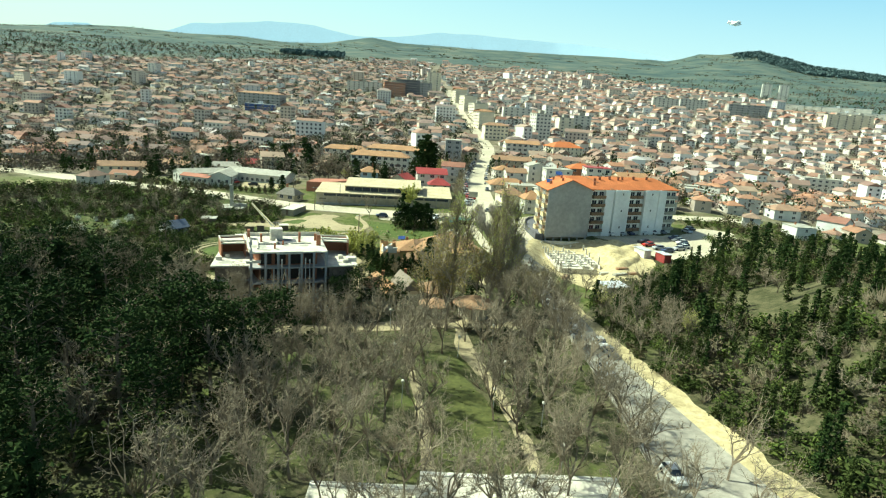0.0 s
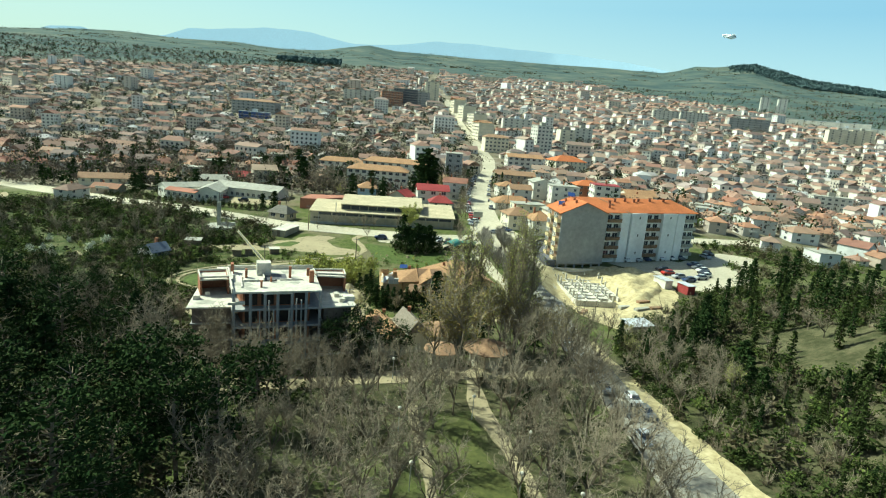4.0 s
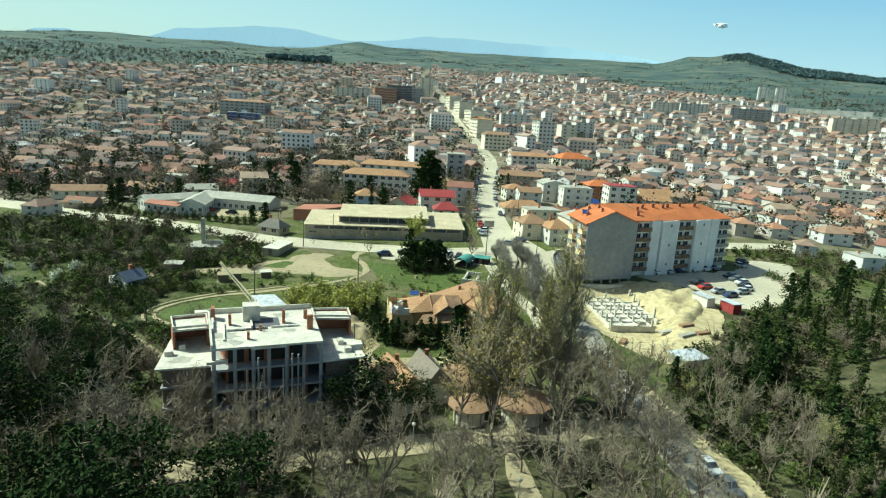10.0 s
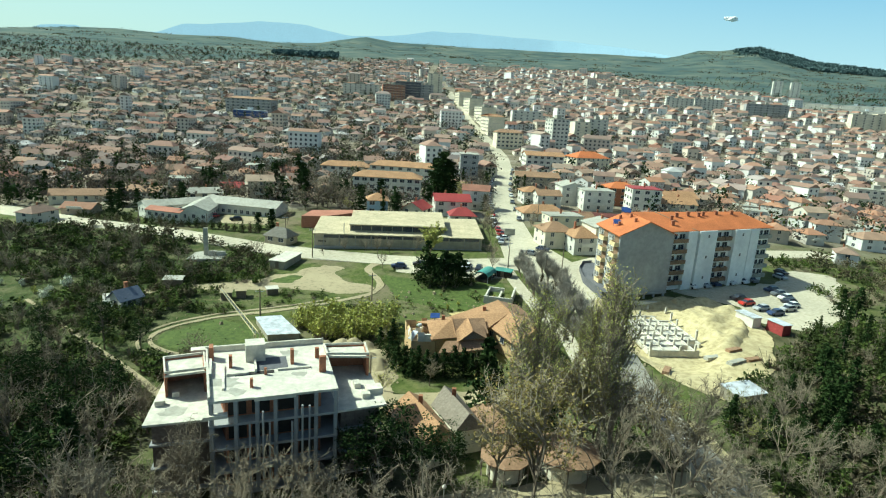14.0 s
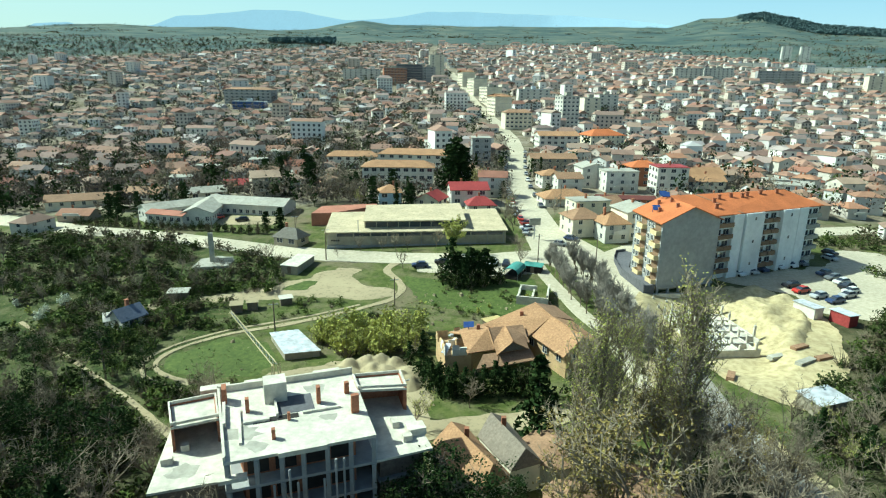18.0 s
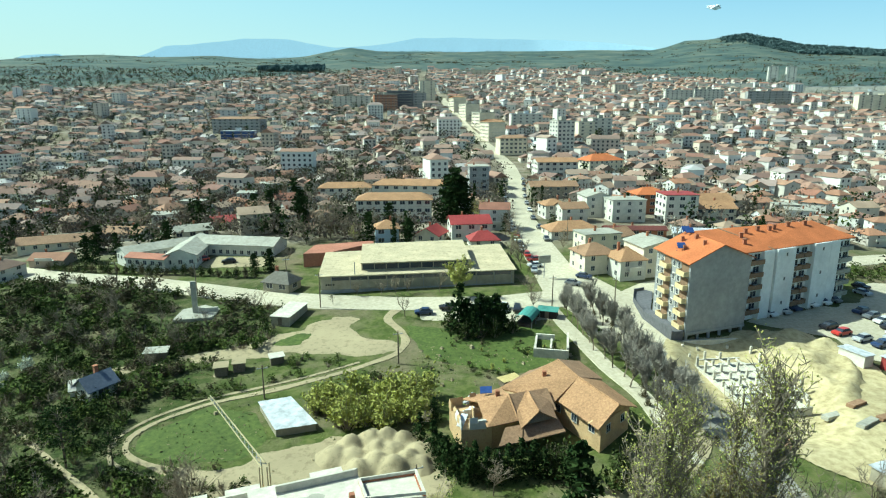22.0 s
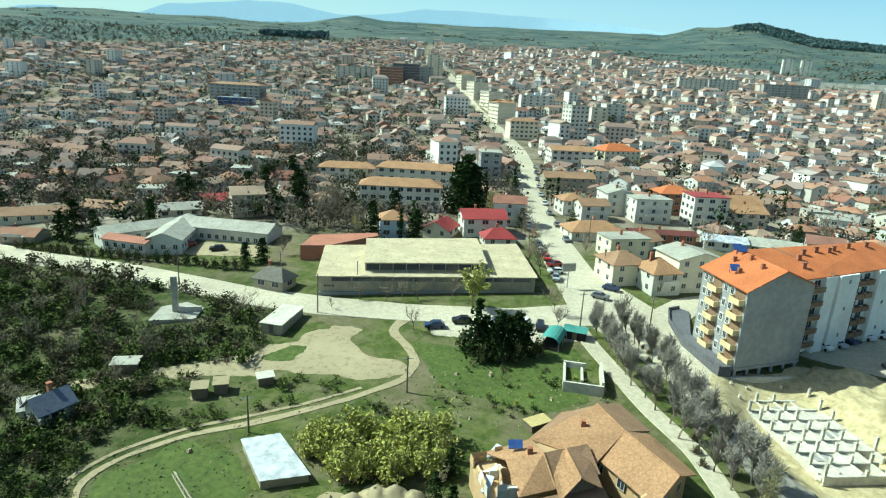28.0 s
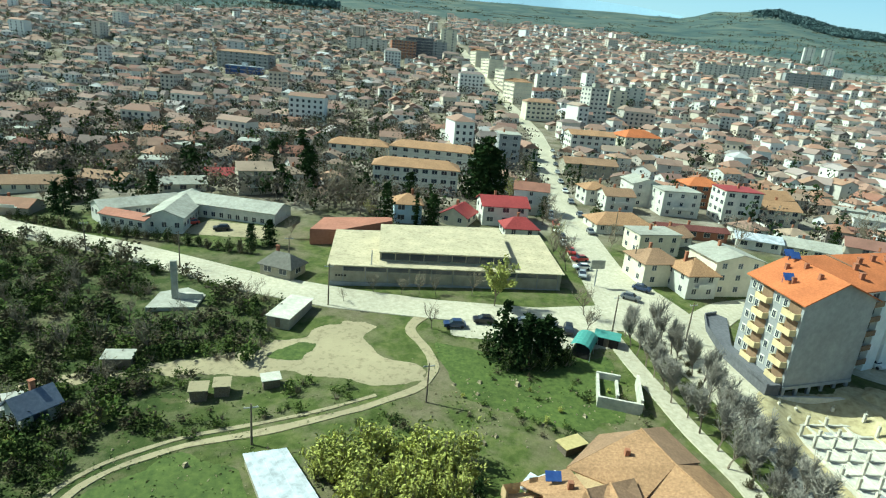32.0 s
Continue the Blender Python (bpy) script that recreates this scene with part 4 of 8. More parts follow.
    for x, y, r_ in ((-38.6, 112.6, 1.5), (-33.4, 121.8, 1.1), (-36.6, 110.4, 0.9), (-30.6, 116.0, 0.8), (-43.8, 110.4, 1.3)):
        px_, py_ = L(x, y)
        z_ = (Z if x > -41 else floors[1] + 0.02) + 0.006
        bm = bmesh.new()
        ring_ = []
        for k in range(14):
            a_ = 6.2832 * k / 14
            q_ = r_ * sr.uniform(0.6, 1.2)
            ring_.append((px_ + 1.3 * q_ * math.cos(a_), py_ + q_ * math.sin(a_), z_))
        slab(bm, ring_, 0.004)
        part("damp_patch", bm, M_roof_grey, ob, "grey damp patch on the slab")
    for x, y, w_, d_ in ((-46.0, 111.6, 1.1, 0.7), (-45.2, 114.0, 0.8, 0.8), (-22.4, 116.6, 1.0, 0.8), (-24.0, 119.4, 0.8, 1.2)):
        upright("block_pallet", x, y, w_, d_, 0.7, M_concrete, "pale pallet of blocks on the terrace", floors[1])
    # props before the front
    for k in (0.30, 0.40, 0.45, 0.62, 0.70, 0.76):
        p = off(span(main[0], main[1], k), (0.35, -0.93), 0.8 + 0.7 * ((k * 37) % 1))
        bm = bmesh.new()
        cyl(bm, p[0], p[1], 0, Z - 0.6 - 2.5 * ((k * 53) % 1), 0.12, 0.12, 6)
        part("prop", bm, M_concrete_grey, ob, "slender grey prop")


unfinished_building()


# ---- the long low workshop hall ----
def workshop_hall():
    ox, oy = -51.3, 214.2
    ob = thing("workshop_hall", (ox, oy, 0), 0, "long low workshop hall with weathered sheet roofs", "hall")
    L = lambda x, y: (x - ox, y - oy)
    f0, f1 = L(-51.3, 214.2), L(-2.4, 220.6)
    b0, b1 = L(-53.8, 237.5), L(-4.0, 248.0)
    bm = bmesh.new()
    prism(bm, [f0, f1, b1, b0], -2, 4.0)
    part("wall", bm, M_ware_wall, ob, "stained beige rendered walls")
    u = Vector((f1[0] - f0[0], f1[1] - f0[1])).normalized()
    n = (u.y, -u.x)
    q = lambda k, j: span(span(f0, f1, k), span(b0, b1, k), j)
    # low roofs left and right, the front strip, and the raised middle
    for k0, k1, j0, j1 in ((-0.01, 0.205, -0.02, 1.0), (0.79, 1.01, -0.02, 1.0), (0.205, 0.79, -0.02, 0.10)):
        bm = bmesh.new()
        slab(bm, [(*q(k0, j0), 4.05), (*q(k1, j0), 4.05), (*q(k1, j1), 4.6), (*q(k0, j1), 4.6)], 0.2)
        part("low_roof", bm, M_tile_old, ob, "weathered buff sheet roof")
    bm = bmesh.new()
    prism(bm, [q(0.205, 0.09), q(0.765, 0.09), q(0.765, 0.78), q(0.205, 0.78)], 3.5, 6.35)
    part("raised_wall", bm, M_ware_wall, ob, "stained beige clerestory wall")
    for i in range(9):
        bm = bmesh.new()
        a, b = off(q(0.212 + i * 0.061, 0.09), n, 0.04), off(q(0.212 + i * 0.061 + 0.057, 0.09), n, 0.04)
        prism(bm, [a, b, q(0.212 + i * 0.061 + 0.057, 0.092), q(0.212 + i * 0.061, 0.092)], 4.75, 6.15)
        part("clerestory_window", bm, M_window, ob, "dark dusty glazing")
    bm = bmesh.new()
    slab(bm, [(*q(0.20, 0.07), 6.6), (*q(0.772, 0.07), 6.6), (*q(0.772, 0.82), 7.5), (*q(0.20, 0.82), 7.5)], 0.25)
    part("raised_roof", bm, M_tile_old, ob, "weathered buff sheet roof")
    bm = bmesh.new()
    prism(bm, [L(-60.5, 236.5), L(-53.5, 238), L(-42, 250.5), L(-42.5, 254), L(-59.5, 248)], -1, 4.4)
    part("back_annex", bm, mat("brick_red_roof", [(0.33, 0.14, 0.09), (0.40, 0.18, 0.12)], 0.85, 1.5, 0.15, 0.1), ob, "low annex with brick-red sheet roof")
    t = math.atan2(u.y, u.x)
    bm = bmesh.new()
    box(bm, -2.1, 2.1, -0.05, 0.03, 0, 0.85)
    band = bpy.data.meshes.new("ribbon_window")
    bm.to_mesh(band)
    bm.free()
    band.materials.append(M_window)
    for i in range(10):
        shared("ribbon_window", band, ob, (*off(q(0.10 + i * 0.093, 0), n, 0.02), 2.75), t)
    bm = bmesh.new()
    box(bm, -0.06, 0.06, -0.12, 0, 0, 3.8)
    pil = bpy.data.meshes.new("pilaster")
    bm.to_mesh(pil)
    bm.free()
    pil.materials.append(M_concrete_grey)
    for i in range(11):
        shared("pilaster", pil, ob, (*q(0.056 + i * 0.093, 0), 0), t)
    bm = bmesh.new()
    prism(bm, [off(q(0, 0), n, 0.3), off(q(1, 0), n, 0.3), q(1, 0), q(0, 0)], -1.5, 0.35)
    part("plinth", bm, M_concrete_grey, ob)
    for i in range(4):
        p = off(q(0.025 + i * 0.012, 0), n, 0.04)
        bm = bmesh.new()
        box(bm, p[0], p[0] + 0.4, p[1] - 0.03, p[1] + 0.02, 1.5, 1.9)
        part("lettering_bar", bm, M_dark, ob, "small dark sign on the wall")
    bm = bmesh.new()
    p = q(0.172, 0.02)
    cyl(bm, p[0], p[1], 3.8, 7.2, 0.12, 0.12, 6)
    part("vent_pipe", bm, M_metal, ob)


workshop_hall()


# ---- the house with the tan roofs on the slope ----
def bar_along(bm, p, q, r):
    """A six-sided bar from p to q."""
    p, q = Vector(p), Vector(q)
    d = (q - p).normalized()
    a = d.orthogonal().normalized()
    b = d.cross(a)
    ends = [[bm.verts.new(c + a * (r * math.cos(1.0472 * k)) + b * (r * math.sin(1.0472 * k))) for k in range(6)] for c in (p, q)]
    for k in range(6):
        bm.faces.new((ends[0][k], ends[0][(k + 1) % 6], ends[1][(k + 1) % 6], ends[1][k]))
    bm.faces.new(ends[1])
    bm.faces.new(ends[0][::-1])


def tan_house():
    ox, oy, oz = -6.0, 153.0, -3.2
    ob = thing("farmhouse", (ox, oy, oz), 0, "rambling half-ruined house with tan tiled roofs and ochre walls", "house")
    M_ochre = mat("ochre_block_wall", [(0.42, 0.28, 0.14), (0.52, 0.37, 0.2), (0.36, 0.22, 0.11)], 0.9, 2.5, 0.25, 0.3, large=0.4)
    L = lambda x, y: (x - ox, y - oy)

    def wall(name, ring, z1, m=M_ochre, label=""):
        bm = bmesh.new()
        prism(bm, [L(x, y) for x, y in ring], -1, z1 - oz)
        part(name, bm, m, ob, label)

    wall("west_wall", [(-20.2, 155.4), (-18.6, 148.9), (-14.2, 149.6), (-15.4, 157.0)], -0.2, label="roofless walls of the ruined west end")
    wall("middle_wall", [(-15.2, 156.6), (-14.1, 149.9), (-10.2, 151.6), (-5.0, 154.2), (-4.6, 158.0), (-9.5, 160.4)], 0.5)
    wall("east_wall", [(-4.4, 157.8), (-3.0, 156.2), (1.1, 148.8), (7.0, 154.8), (2.6, 168.8), (-6.5, 161.0)], 0.55)

    def roof(name, pts, m):
        """A tiled slope with its courses as narrow proud bands."""
        P4 = [(*L(x, y), z - oz) for x, y, z in pts]
        bm = bmesh.new()
        slab(bm, P4, 0.16)
        part(name, bm, m, ob)

    roof("east_roof", [(-3.9, 156.6, 0.55), (0.4, 147.6, 0.55), (3.95, 150.3, 2.9), (0.2, 159.3, 2.9)], M_tile_tan)
    roof("east_roof", [(3.95, 150.3, 2.9), (7.9, 154.0, 0.55), (4.8, 163.0, 0.6), (0.2, 159.3, 2.9)], M_tile_tan)
    roof("main_roof", [(-12.2, 160.0, 0.7), (-4.2, 155.6, 0.62), (0.2, 159.3, 2.88), (-1.8, 166.1, 2.92)], M_tile_tan)
    # right slope in brown tiles: its shade is painted against the lit tan slope
    roof("main_roof", [(0.2, 159.3, 2.88), (5.2, 163.2, 0.7), (3.0, 170.4, 0.7), (-1.8, 166.1, 2.92)], M_tile_brown)
    roof("back_roof", [(-12.2, 160.1, 0.68), (-1.8, 166.1, 2.9), (3.0, 170.4, 0.7), (-6.0, 169.0, -0.4)], M_tile_brown)
    # brown here paints the shade on the middle slope
    roof("middle_roof", [(-10.4, 150.2, 0.5), (-4.3, 153.4, 0.5), (-5.0, 157.6, 1.9), (-11.4, 154.2, 2.6)], M_tile_brown)
    roof("west_roof", [(-15.0, 148.4, 0.5), (-10.4, 150.2, 0.5), (-11.4, 154.2, 2.6), (-16.0, 154.0, 1.5)], M_tile_tan)
    roof("west_back_roof", [(-18.4, 156.8, 0.5), (-16.0, 154.05, 1.48), (-11.4, 154.25, 2.58), (-12.0, 159.6, 1.0)], M_tile_tan)
    roof("dormer_roof", [(-10.2, 148.4, 0.3), (-7.4, 150.6, 1.75), (-8.3, 155.8, 2.35), (-10.8, 153.6, 1.7)], M_tile_tan)
    # dormer's right slope browned likewise, shade put into the tile colour
    roof("dormer_roof", [(-7.4, 150.6, 1.75), (-4.7, 150.8, 0.4), (-5.0, 155.4, 1.1), (-8.3, 155.8, 2.35)], M_tile_brown)
    roof("porch_roof", [(-13.6, 146.0, -1.0), (-10.2, 147.2, -1.0), (-9.8, 149.9, 0.1), (-12.4, 149.0, 0.1)], M_tile_brown)
    roof("porch_roof", [(-10.1, 147.2, -1.1), (-3.6, 150.0, -1.1), (-4.4, 152.4, -0.1), (-9.7, 149.9, -0.1)], M_tile_brown)
    for pts, m in (((( -0.6, 149.2, 0.5), (7.2, 154.4, 0.5), (3.9, 150.9, 2.7)), M_ochre), (((-9.6, 149.4, 0.3), (-5.1, 151.2, 0.3), (-7.4, 150.9, 1.6)), M_bark)):
        bm = bmesh.new()
        f_ = [bm.verts.new((*L(x, y), z - oz)) for x, y, z in pts]
        g_ = [bm.verts.new((*L(x - 0.1, y + 0.25), z - oz)) for x, y, z in pts]
        bm.faces.new(f_)
        bm.faces.new(g_[::-1])
        for k in range(3):
            bm.faces.new((f_[k], g_[k], g_[(k + 1) % 3], f_[(k + 1) % 3]))
        part("gable", bm, m, ob)
    # ridge tiles
    for p, q_ in (((-1.8, 166.1, 2.95), (0.2, 159.3, 2.92)), ((0.2, 159.3, 2.92), (3.95, 150.3, 2.93)), ((-11.4, 154.2, 2.62), (-10.4, 150.2, 0.55)), ((-8.3, 155.8, 2.37), (-7.4, 150.6, 1.78))):
        bm = bmesh.new()
        bar_along(bm, (*L(p[0], p[1]), p[2] - oz), (*L(q_[0], q_[1]), q_[2] - oz), 0.12)
        part("ridge_tiles", bm, M_tile_tan, ob)
    hr = random.Random(6)
    for p, q_ in (((-20.2, 155.4), (-18.6, 148.9)), ((-20.2, 155.4), (-16.0, 156.8)), ((-18.6, 148.9), (-15.0, 149.4)), ((-19.4, 152.2), (-15.4, 152.8)), ((-17.4, 155.8), (-16.6, 150.0))):
        p, q_ = L(*p), L(*q_)
        n_ = max(2, int(math.hypot(q_[0] - p[0], q_[1] - p[1]) / 1.1))
        for i_ in range(n_):
            if hr.random() < 0.22:
                continue
            bm = bmesh.new()
            a_, b_ = span(p, q_, i_ / n_), span(p, q_, (i_ + 0.97) / n_)
            d_ = Vector((b_[0] - a_[0], b_[1] - a_[1])).normalized() * 0.25
            prism(bm, [a_, b_, (b_[0] - d_.y, b_[1] + d_.x), (a_[0] - d_.y, a_[1] + d_.x)], -0.3 - oz, [hr.uniform(0.2, 1.5) - oz] * 2 + [hr.uniform(0.2, 1.5) - oz] * 2)
            part("broken_wall", bm, M_ochre if hr.random() < 0.65 else M_plaster_white, ob)
    for x, y, t in ((-17.6, 153.6, 20), (-16.0, 150.6, -35), (-18.4, 151.0, 70), (-14.6, 158.8, 15), (-17.0, 157.6, 50)):
        bm = bmesh.new()
        c_, s_ = math.cos(radians(t)), math.sin(radians(t))
        p = L(x, y)
        slab(bm, [(p[0] + u * c_ - v * s_, p[1] + u * s_ + v * c_, 0.2 + 0.3 * u - oz) for u, v in ((-1.2, -0.5), (1.2, -0.5), (1.2, 0.5), (-1.2, 0.5))], 0.1)
        part("fallen_sheet", bm, M_sheet if t > 0 else M_bark, ob)
    facade(ob, L(-4.4, 157.8), L(1.1, 148.8), 0.55 - oz - 3.0, 3.0, 1, 2.8, WIN, 1.0)
    facade(ob, L(1.1, 148.8), L(7.0, 154.8), 0.55 - oz - 3.0, 3.0, 1, 2.8, WIN, 1.0)
    for x, y, z in ((-13.0, 154.6, 2.0), (-4.8, 161.5, 1.9)):
        bm = bmesh.new()
        p = L(x, y)
        box(bm, p[0] - 0.3, p[0] + 0.3, p[1] - 0.3, p[1] + 0.3, z - oz - 0.6, z - oz + 1.0)
        part("chimney", bm, M_brick, ob)
    bm = bmesh.new()
    p = L(-14.6, 156.2)
    slab(bm, [(p[0] - 0.9, p[1] - 0.5, 2.0 - oz), (p[0] + 0.9, p[1] - 0.5, 2.1 - oz), (p[0] + 0.9, p[1] + 0.5, 2.7 - oz), (p[0] - 0.9, p[1] + 0.5, 2.6 - oz)], 0.1)
    cyl(bm, p[0], p[1], 0.8 - oz, 2.3 - oz, 0.06, 0.06, 5)
    part("solar_heater", bm, M_solar, ob)


tan_house()


# ---- houses at the foot of the slope ----
def low_house(ring, eave, ridge, rz, oz, wall_m, roof_m, label):
    """A house over four corners with its ridge between two given points."""
    ox, oy = ring[0]
    ob = thing("house", (ox, oy, oz), 0, label, "house")
    R = [(x - ox, y - oy) for x, y in ring]
    g = [(x - ox, y - oy) for x, y in ridge]
    m_ = (sum(p[0] for p in R) / 4, sum(p[1] for p in R) / 4)
    bm = bmesh.new()
    prism(bm, [span(p, m_, 0.07) for p in R], -2, eave - oz - 0.15)
    part("wall", bm, wall_m, ob)
    for pts in (((*R[0], eave), (*R[1], eave), (*g[1], rz), (*g[0], rz)), ((*R[2], eave), (*R[3], eave), (*g[0], rz), (*g[1], rz)), ((*R[1], eave), (*R[2], eave), (*g[1], rz)), ((*R[3], eave), (*R[0], eave), (*g[0], rz))):
        bm = bmesh.new()
        slab(bm, [(p[0], p[1], p[2] - oz) for p in pts], 0.16)
        part("roof_slope", bm, roof_m, ob)
    facade(ob, span(R[0], m_, 0.07), span(R[1], m_, 0.07), eave - oz - 2.9, 3.0, 1, 2.8)
    bm = bmesh.new()
    c = span(g[0], g[1], 0.4)
    box(bm, c[0] - 0.3, c[0] + 0.3, c[1] + 0.3, c[1] + 0.9, rz - oz - 0.8, rz - oz + 0.9)
    part("chimney", bm, M_brick, ob)


low_house([(-20.6, 124.6), (-14.2, 116.6), (-10.4, 119.4), (-15.8, 130.2)], -1.2, [(-17.6, 127.6), (-12.8, 119.0)], 0.9, -5.3, M_plaster_cream, M_tile_tan, "low house with worn orange-tan tiled roof")
low_house([(-14.2, 127.4), (-10.6, 120.4), (-6.6, 122.2), (-10.6, 132.2)], -1.0, [(-12.4, 129.6), (-8.8, 121.8)], 1.1, -5.2, M_plaster_cream, mat("grey_brown_tiles", [(0.16, 0.135, 0.105), (0.23, 0.195, 0.15)], 0.85, 3.0, 0.3, 0.3, large=0.3), "low house with grey-brown tiled roof")


def pavilion(x, y, r, z, label):
    oz = height(x, y)
    ob = thing("pavilion", (x, y, oz), 11, label, "pavilion", "round pavilions in the park")
    top = z - oz
    bm = bmesh.new()
    n = 10
    rim = [(r * math.cos(6.2832 * i / n), r * math.sin(6.2832 * i / n), top) for i in range(n)]
    hub = (0, 0, top + r * 0.36)
    for i in range(n):
        slab(bm, [rim[i], rim[(i + 1) % n], hub], 0.14)
        part("roof_panel", bm, M_tile_brown, ob)
        bm = bmesh.new()
    prism(bm, [(0.72 * p[0], 0.72 * p[1]) for p in rim], -1.5, top - 0.05)
    part("wall", bm, M_plaster_cream, ob)
    for i in range(n):
        bm = bmesh.new()
        cyl(bm, rim[i][0] * 0.94, rim[i][1] * 0.94, -0.5, top, 0.1, 0.1, 6)
        part("post", bm, M_bark, ob)


pavilion(-4.6, 126.0, 4.4, -1.6, "round pavilion with tan conical roof among trees")
pavilion(4.2, 119.0, 4.6, -1.9, "round pavilion with tan conical roof among trees")
pavilion(-4.0, 117.5, 3.4, -2.2, "small round pavilion with tan conical roof")


# ---- low white school with an L-shaped plan ----
def low_school():
    ox, oy = -96.0, 240.0
    oz = height(ox, oy)
    ob = thing("school", (ox, oy, oz), 0, "low white school wings with pale grey-green gabled roofs", "school")
    L = lambda x, y: (x - ox, y - oy)

    def wing(p0, p1, w, h, rise, roof_m, nm):
        """A gabled wing from p0 to p1."""
        a, b = L(*p0), L(*p1)
        d = Vector((b[0] - a[0], b[1] - a[1])).normalized()
        n = (d.y, -d.x)
        r = [off(a, n, w / 2), off(b, n, w / 2), off(b, n, -w / 2), off(a, n, -w / 2)]
        bm = bmesh.new()
        prism(bm, [r[0], r[1], b, r[2], r[3], a], -3, [h, h, h + rise, h, h, h + rise])
        part(nm + "_wall", bm, M_plaster_white, ob)
        R = [off(off(a, n, w / 2 + 0.4), (d.x, d.y), -0.4), off(off(b, n, w / 2 + 0.4), (d.x, d.y), 0.4), off(off(b, n, -w / 2 - 0.4), (d.x, d.y), 0.4), off(off(a, n, -w / 2 - 0.4), (d.x, d.y), -0.4)]
        A, B = off(a, (d.x, d.y), -0.4), off(b, (d.x, d.y), 0.4)
        bm = bmesh.new()
        slab(bm, [(*R[0], h), (*R[1], h), (*B, h + rise + 0.2), (*A, h + rise + 0.2)], 0.16)
        slab(bm, [(*R[2], h), (*R[3], h), (*A, h + rise + 0.2), (*B, h + rise + 0.2)], 0.16)
        part(nm + "_roof", bm, roof_m, ob)
        facade(ob, r[0], r[1], 0.2, 2.3, 1, 2.8, WIN, 1.2)
        facade(ob, r[3], r[0], 0.2, 2.6, 1, 2.8, WIN, 1.2)

    wing((-96.5, 238.5), (-99.5, 262.0), 9, 4.0, 1.7, M_roof_grey, "cross_wing")
    wing((-99.0, 258.0), (-71.5, 253.0), 9.5, 4.4, 1.7, M_roof_grey, "long_wing")
    wing((-116.5, 244.5), (-103.0, 259.0), 8, 3.6, 1.4, M_roof_grey, "old_wing")
    wing((-112.0, 241.8), (-99.5, 238.6), 5, 3.4, 0.8, mat("brick_red_roof", [(0.33, 0.14, 0.09), (0.40, 0.18, 0.12)]), "front_wing")


low_school()

# ---- houses along the main street ----
rng = random.Random(7)
TAKEN = []          # circles already built on


def road_x(y):
    return float(np.interp(y, [178, 205, 230, 260, 300, 340, 400, 463, 537, 630, 760, 900, 1200], [26, 17, 10, 9, 10, 13, 20, 23, 16, 4, -8, -20, -60]))


def at_ground(x, y):
    return (x, y, height(x, y))


def street_house(x, y, w, d, floors, rise, hip, wall_m, roof_m, label, turn=6.0, flat=False, porch=False):
    TAKEN.append((x, y + d / 2, max(w, d) * 0.62 + 1.5))
    return house(w, d, floors, rise, hip, wall_m, roof_m, label, rng, at_ground(x, y + d / 2), turn, "", flat, porch)


street_house(20.8, 227.5, 9.5, 9, 2, 2.2, 1, M_plaster_cream, M_tile_brown, "cream two-storey house with brown hipped roof", 14)
street_house(28.0, 222.5, 7.5, 9, 2, 2.6, 1, M_plaster_white, M_tile_tan, "white house with steep tan hipped roof", 14, porch=True)
street_house(37.0, 225.0, 10.5, 12, 3, 1.5, 0, M_plaster_cream, M_roof_grey, "pale yellow house with shallow grey gabled roof", 102, porch=True)
street_house(27.0, 248.0, 12, 8, 2, 0.8, 0, M_plaster_cream, M_roof_grey, "pale house with flat grey roof", 14, flat=True)
street_house(22.5, 264.0, 17, 10, 1, 2.4, 1, M_plaster_white, M_tile_tan, "low house with wide orange-tan hipped roof", 10)
street_house(35.0, 257.0, 10, 8, 1, 2.0, 0, M_plaster_cream, M_tile_brown, "low house with brown gabled roof", 30)
street_house(22.5, 297.0, 9, 9, 2, 1.8, 1, M_plaster_white, M_tile_tan, "white house with tan hipped roof", 10)
street_house(28.0, 290.0, 10, 8, 2, 1.8, 0, M_plaster_white, M_tile_brown, "white house with weathered brown roof", 10, porch=True)
street_house(40.0, 302.0, 11.5, 10, 3, 1.6, 0, M_plaster_white, M_roof_grey, "white three-storey house with loggias", 96, porch=True)
street_house(49.0, 292.0, 13, 10, 3, 1.0, 0, M_plaster_white, M_roof_grey, "white three-storey house with balconies and grey roof", 6, flat=True, porch=True)
street_house(64.0, 310.0, 13, 10, 3, 2.2, 1, M_brick, M_tile_orange, "brick house with bright orange hipped roof", 6)
street_house(68.0, 289.0, 12, 11, 4, 1.0, 0, M_plaster_white, M_tile_red, "four-storey building with dark loggias", 0, flat=True, porch=True)
street_house(31.0, 345.0, 22, 10, 2, 2.0, 0, M_ware_wall, M_tile_brown, "long dark house with brown gabled roof", 4)
street_house(41.0, 390.0, 22, 14, 4, 1.8, 0, M_plaster_white, M_tile_tan, "white four-storey house with long terraces", 4, porch=True)
street_house(75.0, 425.0, 24, 15, 3, 3.4, 1, M_plaster_cream, M_tile_orange, "large villa with wide orange hipped roof", 20)
street_house(-12.0, 262.0, 13, 10, 2, 2.0, 0, M_plaster_white, M_tile_red, "white house with deep red sheet roof", 8)
street_house(-8.0, 252.5, 9, 7, 1, 2.2, 1, M_plaster_white, M_tile_red, "low annex with deep red sheet roof", 8)
street_house(-24.5, 259.0, 9, 8, 1, 2.2, 0, M_plaster_cream, M_tile_red, "low house with faded red roof", 70)
